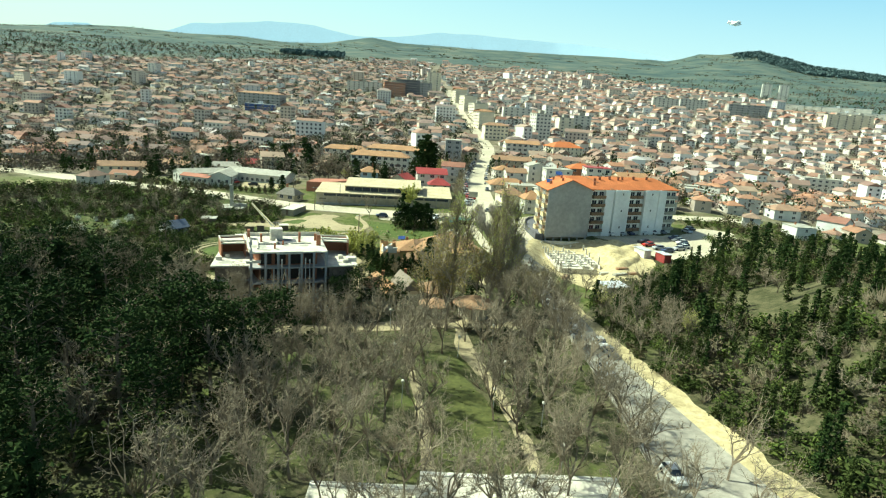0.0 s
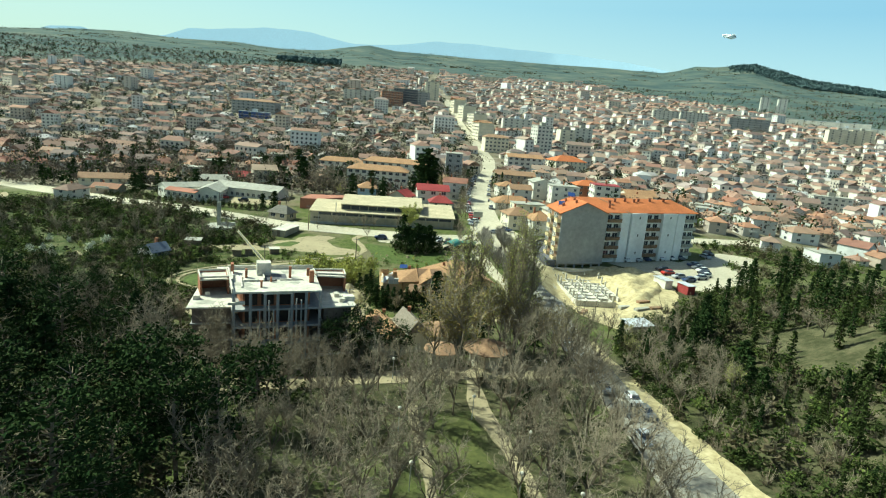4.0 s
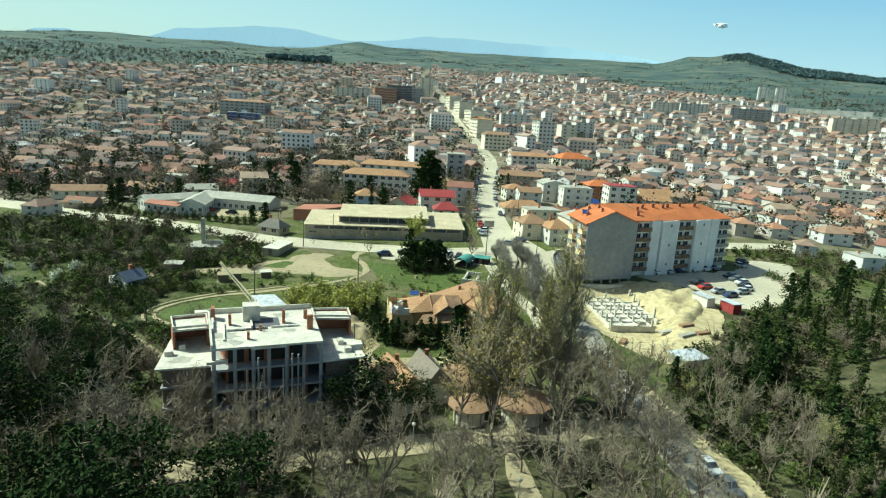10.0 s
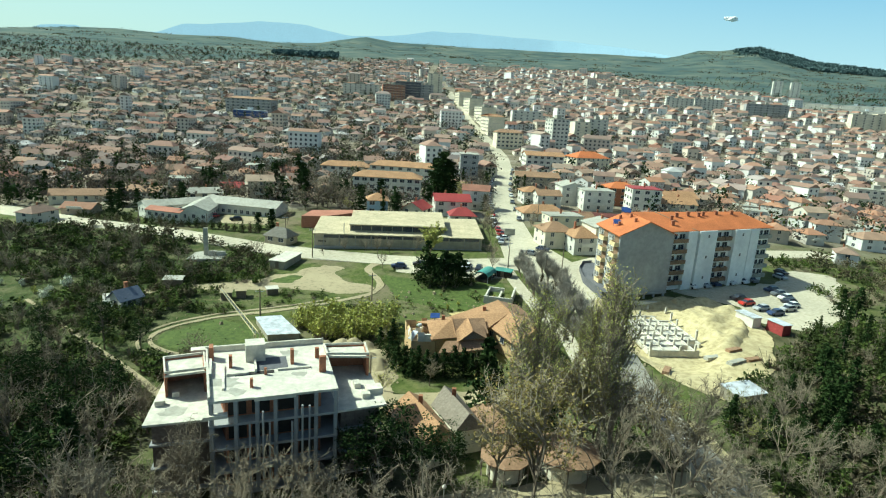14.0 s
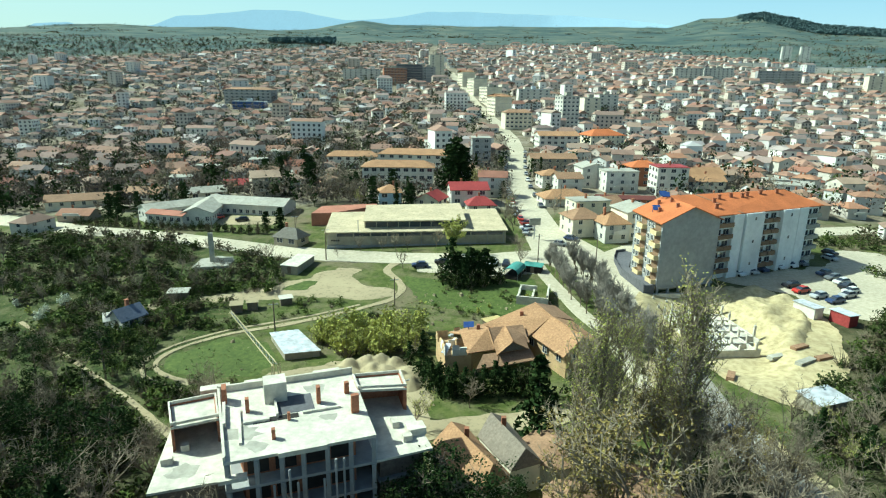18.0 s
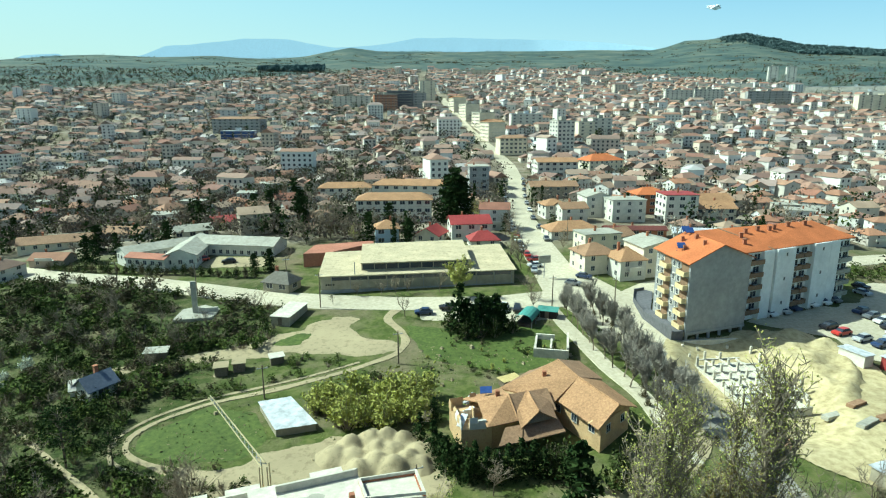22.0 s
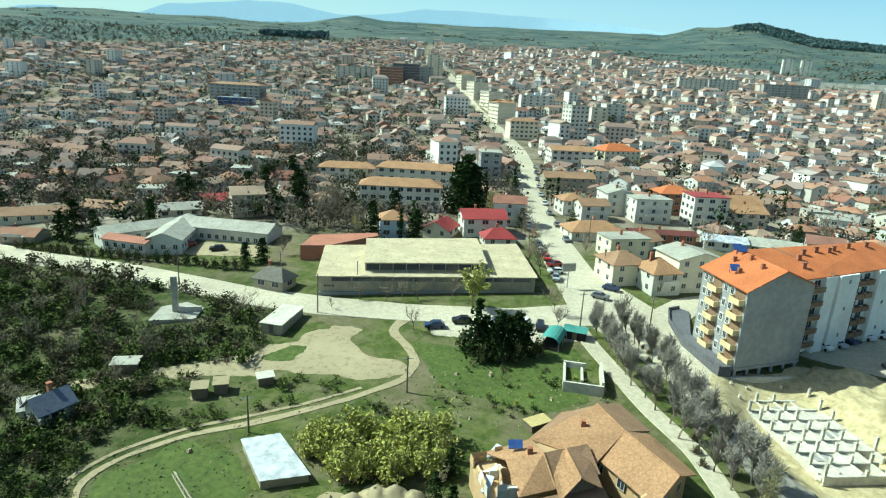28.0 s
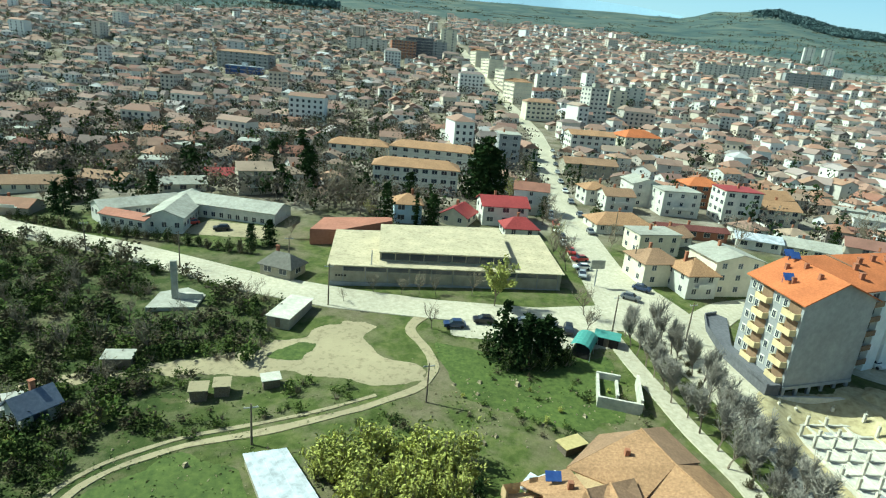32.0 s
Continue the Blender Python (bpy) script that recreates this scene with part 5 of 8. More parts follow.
street_house(-39.0, 257.5, 7.5, 8, 2, 2.0, 1, mat("pale_blue_wall", [(0.45, 0.55, 0.62), (0.52, 0.6, 0.66)], 0.85, 1.0, 0.1, 0.05), M_tile_tan, "pale blue house with tan hipped roof", 8)
street_house(-3.5, 348.0, 9, 12, 5, 0.5, 0, M_concrete_grey, M_roof_grey, "grey five-storey flat-roofed block", 2, flat=True)
street_house(84.0, 296.0, 16, 10, 2, 2.2, 0, M_plaster_cream, M_tile_tan, "cream house with long tan gabled roof", 0)
street_house(92.0, 315.0, 16, 11, 2, 2.4, 0, M_plaster_cream, M_tile_tan, "cream house with tan gabled roof", 10)
street_house(77.0, 259.0, 14, 10, 1, 1.6, 0, M_plaster_white, M_roof_grey, "low building with grey sheet roof", -25)
street_house(62.5, 262.0, 12, 8, 1, 1.2, 0, M_plaster_white, M_sheet, "low workshop with pale sheet-metal roof", -15)
street_house(44.0, 266.0, 20, 5, 1, 0.9, 0, M_brick, mat("dark_red_roof", [(0.10, 0.035, 0.03), (0.15, 0.05, 0.04)], 0.8, 2.0, 0.15, 0.1), "long low shed with dark red roof", -2)
street_house(-134.0, 277.0, 14, 8, 1, 1.8, 0, M_plaster_white, M_tile_brown, "low white house with maroon-brown roof", -5)
street_house(-110.0, 275.0, 13, 8, 1, 1.6, 0, M_plaster_cream, M_roof_grey, "low house with pale grey roof", 30)
street_house(-152.0, 268.0, 24, 8, 1, 1.8, 0, M_plaster_cream, M_tile_brown, "long low house with maroon-brown roof", 25)
street_house(-102.0, 290.0, 12, 8, 1, 1.8, 0, M_plaster_cream, M_tile_red, "low house with faded red roof", 28)
street_house(-62.0, 215.8, 7.5, 5.5, 1, 2.0, 0.9, M_ware_wall, mat("dark_board_roof", [(0.13, 0.12, 0.10), (0.18, 0.17, 0.14)], 0.9, 1.5, 0.2, 0.1), "old shed with dark weathered roof", -20)


def long_block(x, y, w, d, floors, label, roof_m=None, wall_m=None, turn=0.0, rise=2.0, step=3.2, flat=False, sides=(0,)):
    """A block of flats or offices with a grid of windows."""
    TAKEN.append((x, y + d / 2, max(w, d) * 0.6 + 2))
    roof_m, wall_m = roof_m or M_tile_tan, wall_m or M_plaster_white
    ob = thing("apartment_building", at_ground(x, y + d / 2), turn, label, "apartment building")
    h = floors * 2.9
    bm = bmesh.new()
    box(bm, -w / 2, w / 2, -d / 2, d / 2, -4, h)
    part("wall", bm, wall_m, ob)
    bm = bmesh.new()
    if flat:
        box(bm, -w / 2 - 0.2, w / 2 + 0.2, -d / 2 - 0.2, d / 2 + 0.2, h, h + 0.5)
        box(bm, -2, 2, -2, 2, h + 0.5, h + 3)
    else:
        gable_roof(bm, w, d, h, rise, 0.6, 0.2, 0.8)
    part("roof", bm, roof_m, ob)
    c = [(-w / 2, -d / 2), (w / 2, -d / 2), (w / 2, d / 2), (-w / 2, d / 2)]
    for i in sides:
        facade(ob, c[i], c[(i + 1) % 4], 0, step, floors, 2.9, WIN_WIDE, 0.9)
    for f in range(floors):
        bm = bmesh.new()
        box(bm, -w / 2, w / 2, -d / 2 - 0.05, -d / 2 + 0.02, f * 2.9 - 0.1, f * 2.9 + 0.15)
        part("floor_band", bm, M_concrete, ob)
    return ob


long_block(-39.0, 292.0, 28, 11, 3, "three-storey pale school building with tan hipped roof", turn=2, step=3.0)
long_block(-34.0, 330.0, 34, 11, 3, "long pale building with tan hipped roof", turn=-6, step=4)
long_block(-66.0, 345.0, 24, 10, 2, "long low building with tan hipped roof", turn=4, step=4)
long_block(68.0, 508.0, 14, 12, 8, "tall white tower block with flat roof", M_roof_grey, M_plaster_white, 20, flat=True, step=3.5, sides=(0, 3))
long_block(-213.0, 640.0, 46, 18, 4, "long hall with brown roof and grey front", M_tile_brown, M_concrete_grey, -4, step=5)
long_block(-203.0, 610.0, 30, 9, 2, "low glazed building with pale flat roof", M_sheet, M_solar, -4, flat=True, step=6.5)
long_block(-68.0, 772.0, 30, 12, 7, "dark glazed slab block with flat roof", M_roof_grey, M_asphalt_dark, 5, flat=True, step=6.5)
long_block(-46.0, 776.0, 16, 12, 6, "blue-grey tower block with flat roof", M_roof_grey, M_concrete_grey, 5, flat=True, step=6.5)
long_block(-37.0, 800.0, 18, 12, 10, "slender cream tower block with flat roof", M_roof_grey, M_plaster_cream, 5, flat=True, step=6.5)
long_block(-84.0, 758.0, 26, 14, 6, "brick and white apartment tower", M_roof_grey, M_brick, 12, flat=True, step=3.5)
long_block(-128.0, 800.0, 44, 12, 4, "long white office block", M_roof_grey, M_plaster_white, 0, flat=True, step=6)
long_block(22.0, 560.0, 14, 30, 5, "pale apartment block along the street", M_tile_tan, M_plaster_cream, 10, sides=(3,))
long_block(30.0, 500.0, 20, 12, 4, "brown-roofed building at the street corner", M_tile_brown, M_plaster_cream, 10)
long_block(18.0, 615.0, 14, 32, 5, "cream apartment block along the street", M_roof_grey, M_plaster_cream, 10, sides=(3,), flat=True)
long_block(8.0, 680.0, 14, 34, 5, "cream apartment block along the street", M_roof_grey, M_plaster_cream, 10, sides=(3,), flat=True)
long_block(-2.0, 745.0, 14, 36, 5, "cream apartment block along the street", M_tile_tan, M_plaster_cream, 8, sides=(3,))
long_block(60.0, 640.0, 30, 12, 4, "pale blue-roofed office block", M_sheet, M_plaster_white, 4, flat=True, step=6)
long_block(120.0, 600.0, 18, 12, 5, "white apartment block with flat grey roof", M_roof_grey, M_plaster_white, 10, flat=True, step=5)
long_block(100.0, 575.0, 14, 12, 5, "cream apartment block with flat grey roof", M_roof_grey, M_plaster_cream, 10, flat=True, step=5)
long_block(281.0, 838.0, 34, 12, 5, "white slab block with ribbon windows", M_roof_grey, M_plaster_white, -8, flat=True, step=5, sides=(0, 3))
long_block(322.0, 846.0, 36, 12, 5, "white slab block with ribbon windows", M_roof_grey, M_plaster_white, -8, flat=True, step=5, sides=(0, 3))
long_block(386.0, 820.0, 50, 12, 5, "blue-grey slab block with flat roof", M_roof_grey, M_concrete_grey, -12, flat=True, step=6.5)
long_block(55.0, 1450.0, 76, 22, 3, "large pale public building on the rise", M_roof_grey, M_plaster_cream, 0, flat=True, step=9)
long_block(255.0, 415.0, 24, 12, 4, "white hotel-like block with flat roof", M_roof_grey, M_plaster_white, -15, flat=True, step=4, sides=(0, 3))
for x, y, w, d, t in ((575, 905, 110, 22, -28), (500, 975, 84, 20, -25), (610, 985, 90, 22, -30), (440, 1040, 70, 18, -20), (345, 1120, 66, 20, -14), (250, 1190, 74, 20, -8), (690, 930, 100, 22, -30)):
    long_block(x, y, w, d, 2, "long pale industrial hall with white sheet roof", M_sheet, M_plaster_white, t, step=34, flat=True)
for x, y in ((590, 1190), (618, 1180)):
    long_block(x, y, 16, 14, 9, "white tower block at the edge of town", M_roof_grey, M_plaster_white, -20, step=8, flat=True)
for x, y, t in ((470, 760, -12), (505, 770, -12), (540, 742, -18)):
    long_block(x, y, 26, 13, 6, "tan apartment block at the edge of town", M_roof_grey, M_plaster_cream, t, step=8, flat=True)
TAKEN += [(-96, 250, 24), (-80, 252, 16), (-112, 250, 14), (-28, 228, 28), (-50, 230, 16), (-10, 232, 18), (35, 200, 24), (60, 212, 24), (80, 205, 24)]


def free(x, y, r):
    return all((x - a) ** 2 + (y - b) ** 2 > (c + r) ** 2 for a, b, c in TAKEN) and abs(x - road_x(y)) > r + 5.5


# ---- nearer dwellings of the town ----
def near_town():
    kinds = []
    for i, (w, d, fl, rise, hip, flat) in enumerate(((10, 8.5, 2, 2.0, 1, False), (11.5, 9, 2, 2.2, 0, False), (9, 8, 1, 2.0, 1, False), (12, 9.5, 3, 1.8, 1, False), (13, 8, 1, 1.9, 0, False), (9.5, 9, 2, 2.4, 0, False), (11, 10, 3, 2.0, 0, False), (8.5, 7.5, 2, 1.8, 1, False), (10.5, 9, 2, 0.5, 0, True), (14, 9, 2, 2.3, 1, False))):
        label = ("flat-roofed" if flat else ("hipped" if hip else "gabled") + " tile-roofed") + (" low" if fl == 1 else " three-storey" if fl == 3 else " two-storey") + " dwelling with pale walls and chimney"
        kinds.append(house(w, d, fl, rise, hip, M_wall_mix, M_roof_grey if flat else M_roof_mix, label, rng, (0, 0, -60), 0, "dwellings of the town", flat, i % 2 == 0, (0, 3), 6.4))
    used = {}
    spots = []
    y = 214.0
    while y < 372:
        x = -0.62 * y - 60
        while x < 0.95 * y + 40:
            px, py = x + rng.uniform(-2.5, 2.5), y + rng.uniform(-2.5, 2.5)
            x += rng.uniform(11, 16) if px > 0 else rng.uniform(15, 25)
            if py < 236 and px < 100 or abs(py - 236 - 0.31 * (px - 75)) < 9 and px > 60:
                continue
            if px > 85 or py > 268 or px < -140:
                if px < 120 and py < 240 and px > 0:
                    continue
                spots.append((px, py))
        y += rng.uniform(11.5, 15)
    for px, py in spots:
        if not free(px, py, 4.3) or (px < -150 and py < 290) or (px > 60 and py < 192 + 0.24 * px):
            continue
        k = rng.choice(kinds)
        turn = rng.choice((8, 8, -12, 30, 98, 75, 120)) + rng.gauss(0, 9)
        sc = rng.uniform(0.7, 0.95)
        if k not in used:
            used[k] = 1
            k.matrix_basis = pose(px, py, height(px, py), 0, 0, turn) @ Matrix.Diagonal((sc, sc, sc, 1))
        else:
            copy_thing(k, pose(px, py, height(px, py), 0, 0, turn)).scale = (sc, rng.uniform(0.7, 1.0), sc)
        TAKEN.append((px, py, 5.0))


near_town()


def far_houses():
    V, F, MI = [], [], []

    def add(pts, faces):
        n = len(V)
        V.extend(pts)
        for f, mi in faces:
            F.append(tuple(n + i for i in f))
            MI.append(mi)

    far_taken = [t for t in TAKEN if t[1] > 420]
    y = 376.0
    while y < 1760:
        x = -0.95 * y - 60
        while x < 0.98 * y + 60:
            px, py = x + rng.uniform(-3.5, 3.5), y + rng.uniform(-3.5, 3.5)
            x += rng.uniform(11, 19)
            if abs(px - road_x(py)) < 10 or rng.random() < 0.16 + 0.12 * (px < -60):
                continue
            edge = 1560 - 1.2 * max(0, -px - 160) - 2.0 * max(0, px - 290)
            if py > edge + 110 * noise.noise(Vector((px / 200, py / 200, 0))):
                continue
            if any((px - a) ** 2 + (py - b) ** 2 < (c + 5) ** 2 for a, b, c in far_taken):
                continue
            w, d, h, rise = rng.uniform(7, 12), rng.uniform(6.5, 9.5), rng.choice((2.8, 3, 3.2, 5.2, 5.5, 5.6, 8.0) if px > -40 else (2.8, 2.9, 3, 3.2, 5.2, 5.5)), rng.uniform(1.6, 2.8)
            if rng.random() < 0.022:
                w, h = w * 1.8, rng.choice((9, 12, 15))
            t = rng.choice((0.1, 0.1 + math.pi / 2)) + rng.gauss(0, 0.25)
            c, s = math.cos(t), math.sin(t)
            z = height(px, py)
            P = lambda a, b, k: (px + a * c - b * s, py + a * s + b * c, z + k)
            X, Y, o = w / 2, d / 2, 0.45
            add([P(-X, -Y, -3), P(X, -Y, -3), P(X, Y, -3), P(-X, Y, -3), P(-X, -Y, h), P(X, -Y, h), P(X, Y, h), P(-X, Y, h)],
                [((0, 1, 5, 4), 0), ((1, 2, 6, 5), 0), ((2, 3, 7, 6), 0), ((3, 0, 4, 7), 0), ((4, 5, 6, 7), 0)])
            hip = rng.choice((0, 0, 1))
            R = X + o - (Y * 0.9 if hip else 0)
            add([P(-X - o, -Y - o, h - 0.1), P(X + o, -Y - o, h - 0.1), P(X + o, Y + o, h - 0.1), P(-X - o, Y + o, h - 0.1), P(-R, 0, h + rise), P(R, 0, h + rise)],
                [((0, 1, 5, 4), 1), ((2, 3, 4, 5), 1), ((1, 2, 5), 1), ((3, 0, 4), 1), ((3, 2, 1, 0), 1)])
            for side in (0, 1):
                W, D = (w, Y) if side == 0 else (d, X)
                for fl in range(int(h // 2.7)):
                    n = max(1, int(W // (3.0 if py < 700 else 4.5)))
                    for k in range(n):
                        a = -W / 2 + (k + 0.5) * W / n
                        q = [(a - 0.65, fl * 2.8 + 0.8), (a + 0.65, fl * 2.8 + 0.8), (a + 0.65, fl * 2.8 + 2.2), (a - 0.65, fl * 2.8 + 2.2)]
                        add([P(u, -D - 0.04, v) if side == 0 else P(-D - 0.04, -u, v) for u, v in q], [((0, 1, 2, 3), 2)])
        y += rng.uniform(11.5, 16.5)
    me = bpy.data.meshes.new("far_houses")
    me.from_pydata(V, [], F)
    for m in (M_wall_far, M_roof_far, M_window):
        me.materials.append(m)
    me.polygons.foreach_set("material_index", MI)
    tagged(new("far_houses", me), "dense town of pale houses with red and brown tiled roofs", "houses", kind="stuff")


far_houses()

# ---- trees and shrubs ----
def sticks(segs):
    """Three-sided tapered sticks from rows of (p, q, r0, r1)."""
    V, F = [], []
    for p, q, r0, r1 in segs:
        d = (q - p).normalized() if (q - p).length > 1e-6 else Vector((0, 0, 1))
        a = d.orthogonal().normalized()
        b = d.cross(a)
        n = len(V)
        for c, r in ((p, r0), (q, r1)):
            for k in range(3):
                t = 2.0944 * k
                V.append(c + a * (r * math.cos(t)) + b * (r * math.sin(t)))
        F += [(n, n + 1, n + 4, n + 3), (n + 1, n + 2, n + 5, n + 4), (n + 2, n, n + 3, n + 5)]
    return V, F


def tufts(points, size, rnd, flat=0.0):
    """Small bent leaf clumps of two triangles each round the given points."""
    V, F = [], []
    for p in points:
        s = size * rnd.uniform(0.6, 1.4)
        a = Vector((rnd.gauss(0, 1), rnd.gauss(0, 1), rnd.gauss(0, 1) * (1 - flat))).normalized()
        b = a.orthogonal().normalized()
        b.rotate(Matrix.Rotation(rnd.uniform(0, 6.28), 3, a))
        c = a.cross(b) * 0.35 * s
        n = len(V)
        V += [p - a * s, p + b * s * 0.6 + c, p + a * s, p - b * s * 0.6 + c]
        F += [(n, n + 1, n + 2), (n, n + 2, n + 3)]
    return V, F


def mesh_of(name, vf, material):
    me = bpy.data.meshes.new(name)
    me.from_pydata([tuple(v) for v in vf[0]], [], vf[1])
    me.materials.append(material)
    return me


def grow(rnd, levels=5, spread=0.5, upright=0.3, trunk=0.28, kids=(3, 4), limbs=5):
    """Limbs as rows of (p, q, r0, r1, level), scaled to a height of 1."""
    out = []

    def go(p, d, length, r, lev):
        n = 3 if lev < 3 else 2
        for i in range(n):
            d = (d + Vector((rnd.gauss(0, 0.10), rnd.gauss(0, 0.10), 0.10 * upright))).normalized()
            q = p + d * (length / n)
            out.append((p, q, r * (1 - 0.4 * i / n), r * (1 - 0.4 * (i + 1) / n), lev))
            p = q
            if 0 < lev < levels - 1 and i < n - 1 and rnd.random() < 0.7:
                side(p, d, length * rnd.uniform(0.45, 0.7), r * 0.5, lev + 1)
        if lev < levels - 1:
            for _ in range(limbs if lev == 0 else rnd.randint(*kids) - 1):
                side(p, d, length * rnd.uniform(0.6, 0.95) * (1.25 if lev == 0 else 1), r * 0.62, lev + 1)

    def side(p, d, length, r, lev):
        e = (d + Vector((rnd.gauss(0, spread), rnd.gauss(0, spread), abs(rnd.gauss(0, spread * 0.4)) + upright))).normalized()
        go(p, e, length, r, lev)

    go(Vector((0, 0, -0.03)), Vector((0, 0, 1)), trunk, 0.019, 0)
    top = max(q.z for _, q, _, _, _ in out)
    k = 1 / top
    return [(p * k, q * k, r0, r1, lev) for p, q, r0, r1, lev in out]


KINDS = {}


def tree_kind(key, name, trunk_me, crown_me, label, category, crown_name="crown"):
    ob = new(name)
    tagged(ob, label, category, "")
    if trunk_me:
        a = new("trunk", trunk_me)
        a.parent = ob
    b = new(crown_name, crown_me)
    b.parent = ob
    ob.matrix_basis = pose(0, 0, -80)
    KINDS.setdefault(key, []).append([ob, False])


def plant(key, x, y, h, rnd, group="", sink=0.0):
    kind = rnd.choice(KINDS[key])
    ob, used = kind
    m = pose(x, y, height(x, y) - sink, 0, 0, rnd.uniform(0, 360))
    s = h
    if not used:
        kind[1] = True
        ob.matrix_basis = m @ Matrix.Diagonal((s, s, s, 1))
        o = ob
    else:
        o = copy_thing(ob, m)
        o.scale = (s, s, s)
    if group:
        o["group"] = group
    return o


def bare_kinds():
    rnd = random.Random(11)
    for i in range(5):
        segs = grow(rnd, 5, 0.56 + 0.07 * (i % 3), 0.20, 0.24 + 0.03 * (i % 2), (2, 3), 4 + i % 2)
        thick = [s[:4] for s in segs if s[4] <= 2]
        thin = [(p, q, max(r0, 0.0030), max(r1, 0.0020)) for p, q, r0, r1, l in segs if l > 2]
        tips = [q for p, q, r0, r1, l in segs if l >= 3]
        for q in tips:
            for _ in range(3):
                e = Vector((rnd.gauss(0, 1), rnd.gauss(0, 1), rnd.gauss(0.7, 0.6))).normalized() * rnd.uniform(0.03, 0.085)
                thin.append((q, q + e, 0.0020, 0.0010))
        t, c = mesh_of("trunk", sticks(thick), M_bark), mesh_of("crown", sticks(thin), M_twig)
        tree_kind("bare", "tree", t, c, "leafless grey-brown park tree with fine twigs", "tree")
        if i < 3:
            for key, m, lab, n in (("bud", M_bud, "tree in yellow-green spring bud", 5), ("brownbud", M_bud_brown, "large tree with brownish-yellow opening buds", 7), ("leafing", M_bud, "small tree in bright yellow-green young leaf", 12)):
                V, F = sticks(thin)
                pts = [q + Vector((rnd.gauss(0, 0.025), rnd.gauss(0, 0.025), rnd.gauss(0, 0.025))) for q in tips for _ in range(n)]
                me = bpy.data.meshes.new("crown")
                V2, F2 = tufts(pts, 0.0105 if n < 8 else 0.024, rnd)
                k = len(V)
                me.from_pydata([tuple(v) for v in V + V2], [], F + [tuple(a + k for a in f) for f in F2])
                me.materials.append(M_twig)
                me.materials.append(m)
                me.polygons.foreach_set("material_index", [0] * len(F) + [1] * len(F2))
                tree_kind(key, "tree", t, me, lab, "tree")


def alley_kinds():
    """Pollarded street trees: short trunks and dense heads of strong grey shoots."""
    rnd = random.Random(17)
    for i in range(3):
        segs = grow(rnd, 4, 0.5, 0.42, 0.30, (3, 4), 5)
        thick = [(p, q, r0 * 1.4, r1 * 1.3) for p, q, r0, r1, l in segs if l <= 1]
        thin = [(p, q, max(r0, 0.008), max(r1, 0.006)) for p, q, r0, r1, l in segs if l > 1]
        for q in [q for p, q, r0, r1, l in segs if l >= 2]:
            for _ in range(3):
                e = Vector((rnd.gauss(0, 0.7), rnd.gauss(0, 0.7), rnd.gauss(1.1, 0.4))).normalized() * rnd.uniform(0.08, 0.2)
                thin.append((q, q + e, 0.0055, 0.003))
        tree_kind("alley", "tree", mesh_of("trunk", sticks(thick), M_bark), mesh_of("crown", sticks(thin), mat("grey_shoots", [(0.24, 0.215, 0.18), (0.34, 0.31, 0.26)], 0.95, 4, 0.3, 0.0)), "bare grey street tree with a dense head of shoots", "tree")


def poplar_kinds():
    rnd = random.Random(5)
    for i in range(3):
        segs = [(Vector((0, 0, -0.05)), Vector((0, 0, 0.5)), 0.016, 0.011), (Vector((0, 0, 0.5)), Vector((0.01, 0, 0.97)), 0.011, 0.003)]
        thin, pts = [], []
        for _ in range(90):
            z = rnd.uniform(0.1, 0.85)
            a = rnd.uniform(0, 6.28)
            L = rnd.uniform(0.14, 0.30) * (1.15 - 0.55 * z)
            p = Vector((0, 0, z))
            d = Vector((math.cos(a) * 0.42, math.sin(a) * 0.42, 1)).normalized()
            for k in range(4):
                q = p + (d + Vector((rnd.gauss(0, 0.1), rnd.gauss(0, 0.1), 0))) * (L / 4)
                thin.append((p, q, 0.0030 - 0.0006 * k, 0.0025 - 0.0006 * k))
                for _ in range(3):
                    e = q + Vector((rnd.gauss(0, 0.02), rnd.gauss(0, 0.02), rnd.uniform(0.01, 0.05)))
                    thin.append((q, e, 0.0016, 0.001))
                    pts.append(e)
                p = q
        V, F = sticks(thin)
        pts += [p + Vector((rnd.gauss(0, 0.012), rnd.gauss(0, 0.012), rnd.gauss(0, 0.015))) for p in pts]
        V2, F2 = tufts(pts, 0.0048, rnd)
        me = bpy.data.meshes.new("crown")
        k = len(V)
        me.from_pydata([tuple(v) for v in V + V2], [], F + [tuple(a + k for a in f) for f in F2])
        me.materials.append(M_twig)
        me.materials.append(M_bud)
        me.polygons.foreach_set("material_index", [0] * len(F) + [1] * len(F2))
        tree_kind("poplar", "poplar", mesh_of("trunk", sticks(segs), M_bark), me, "slender upright poplar just coming into leaf", "tree")


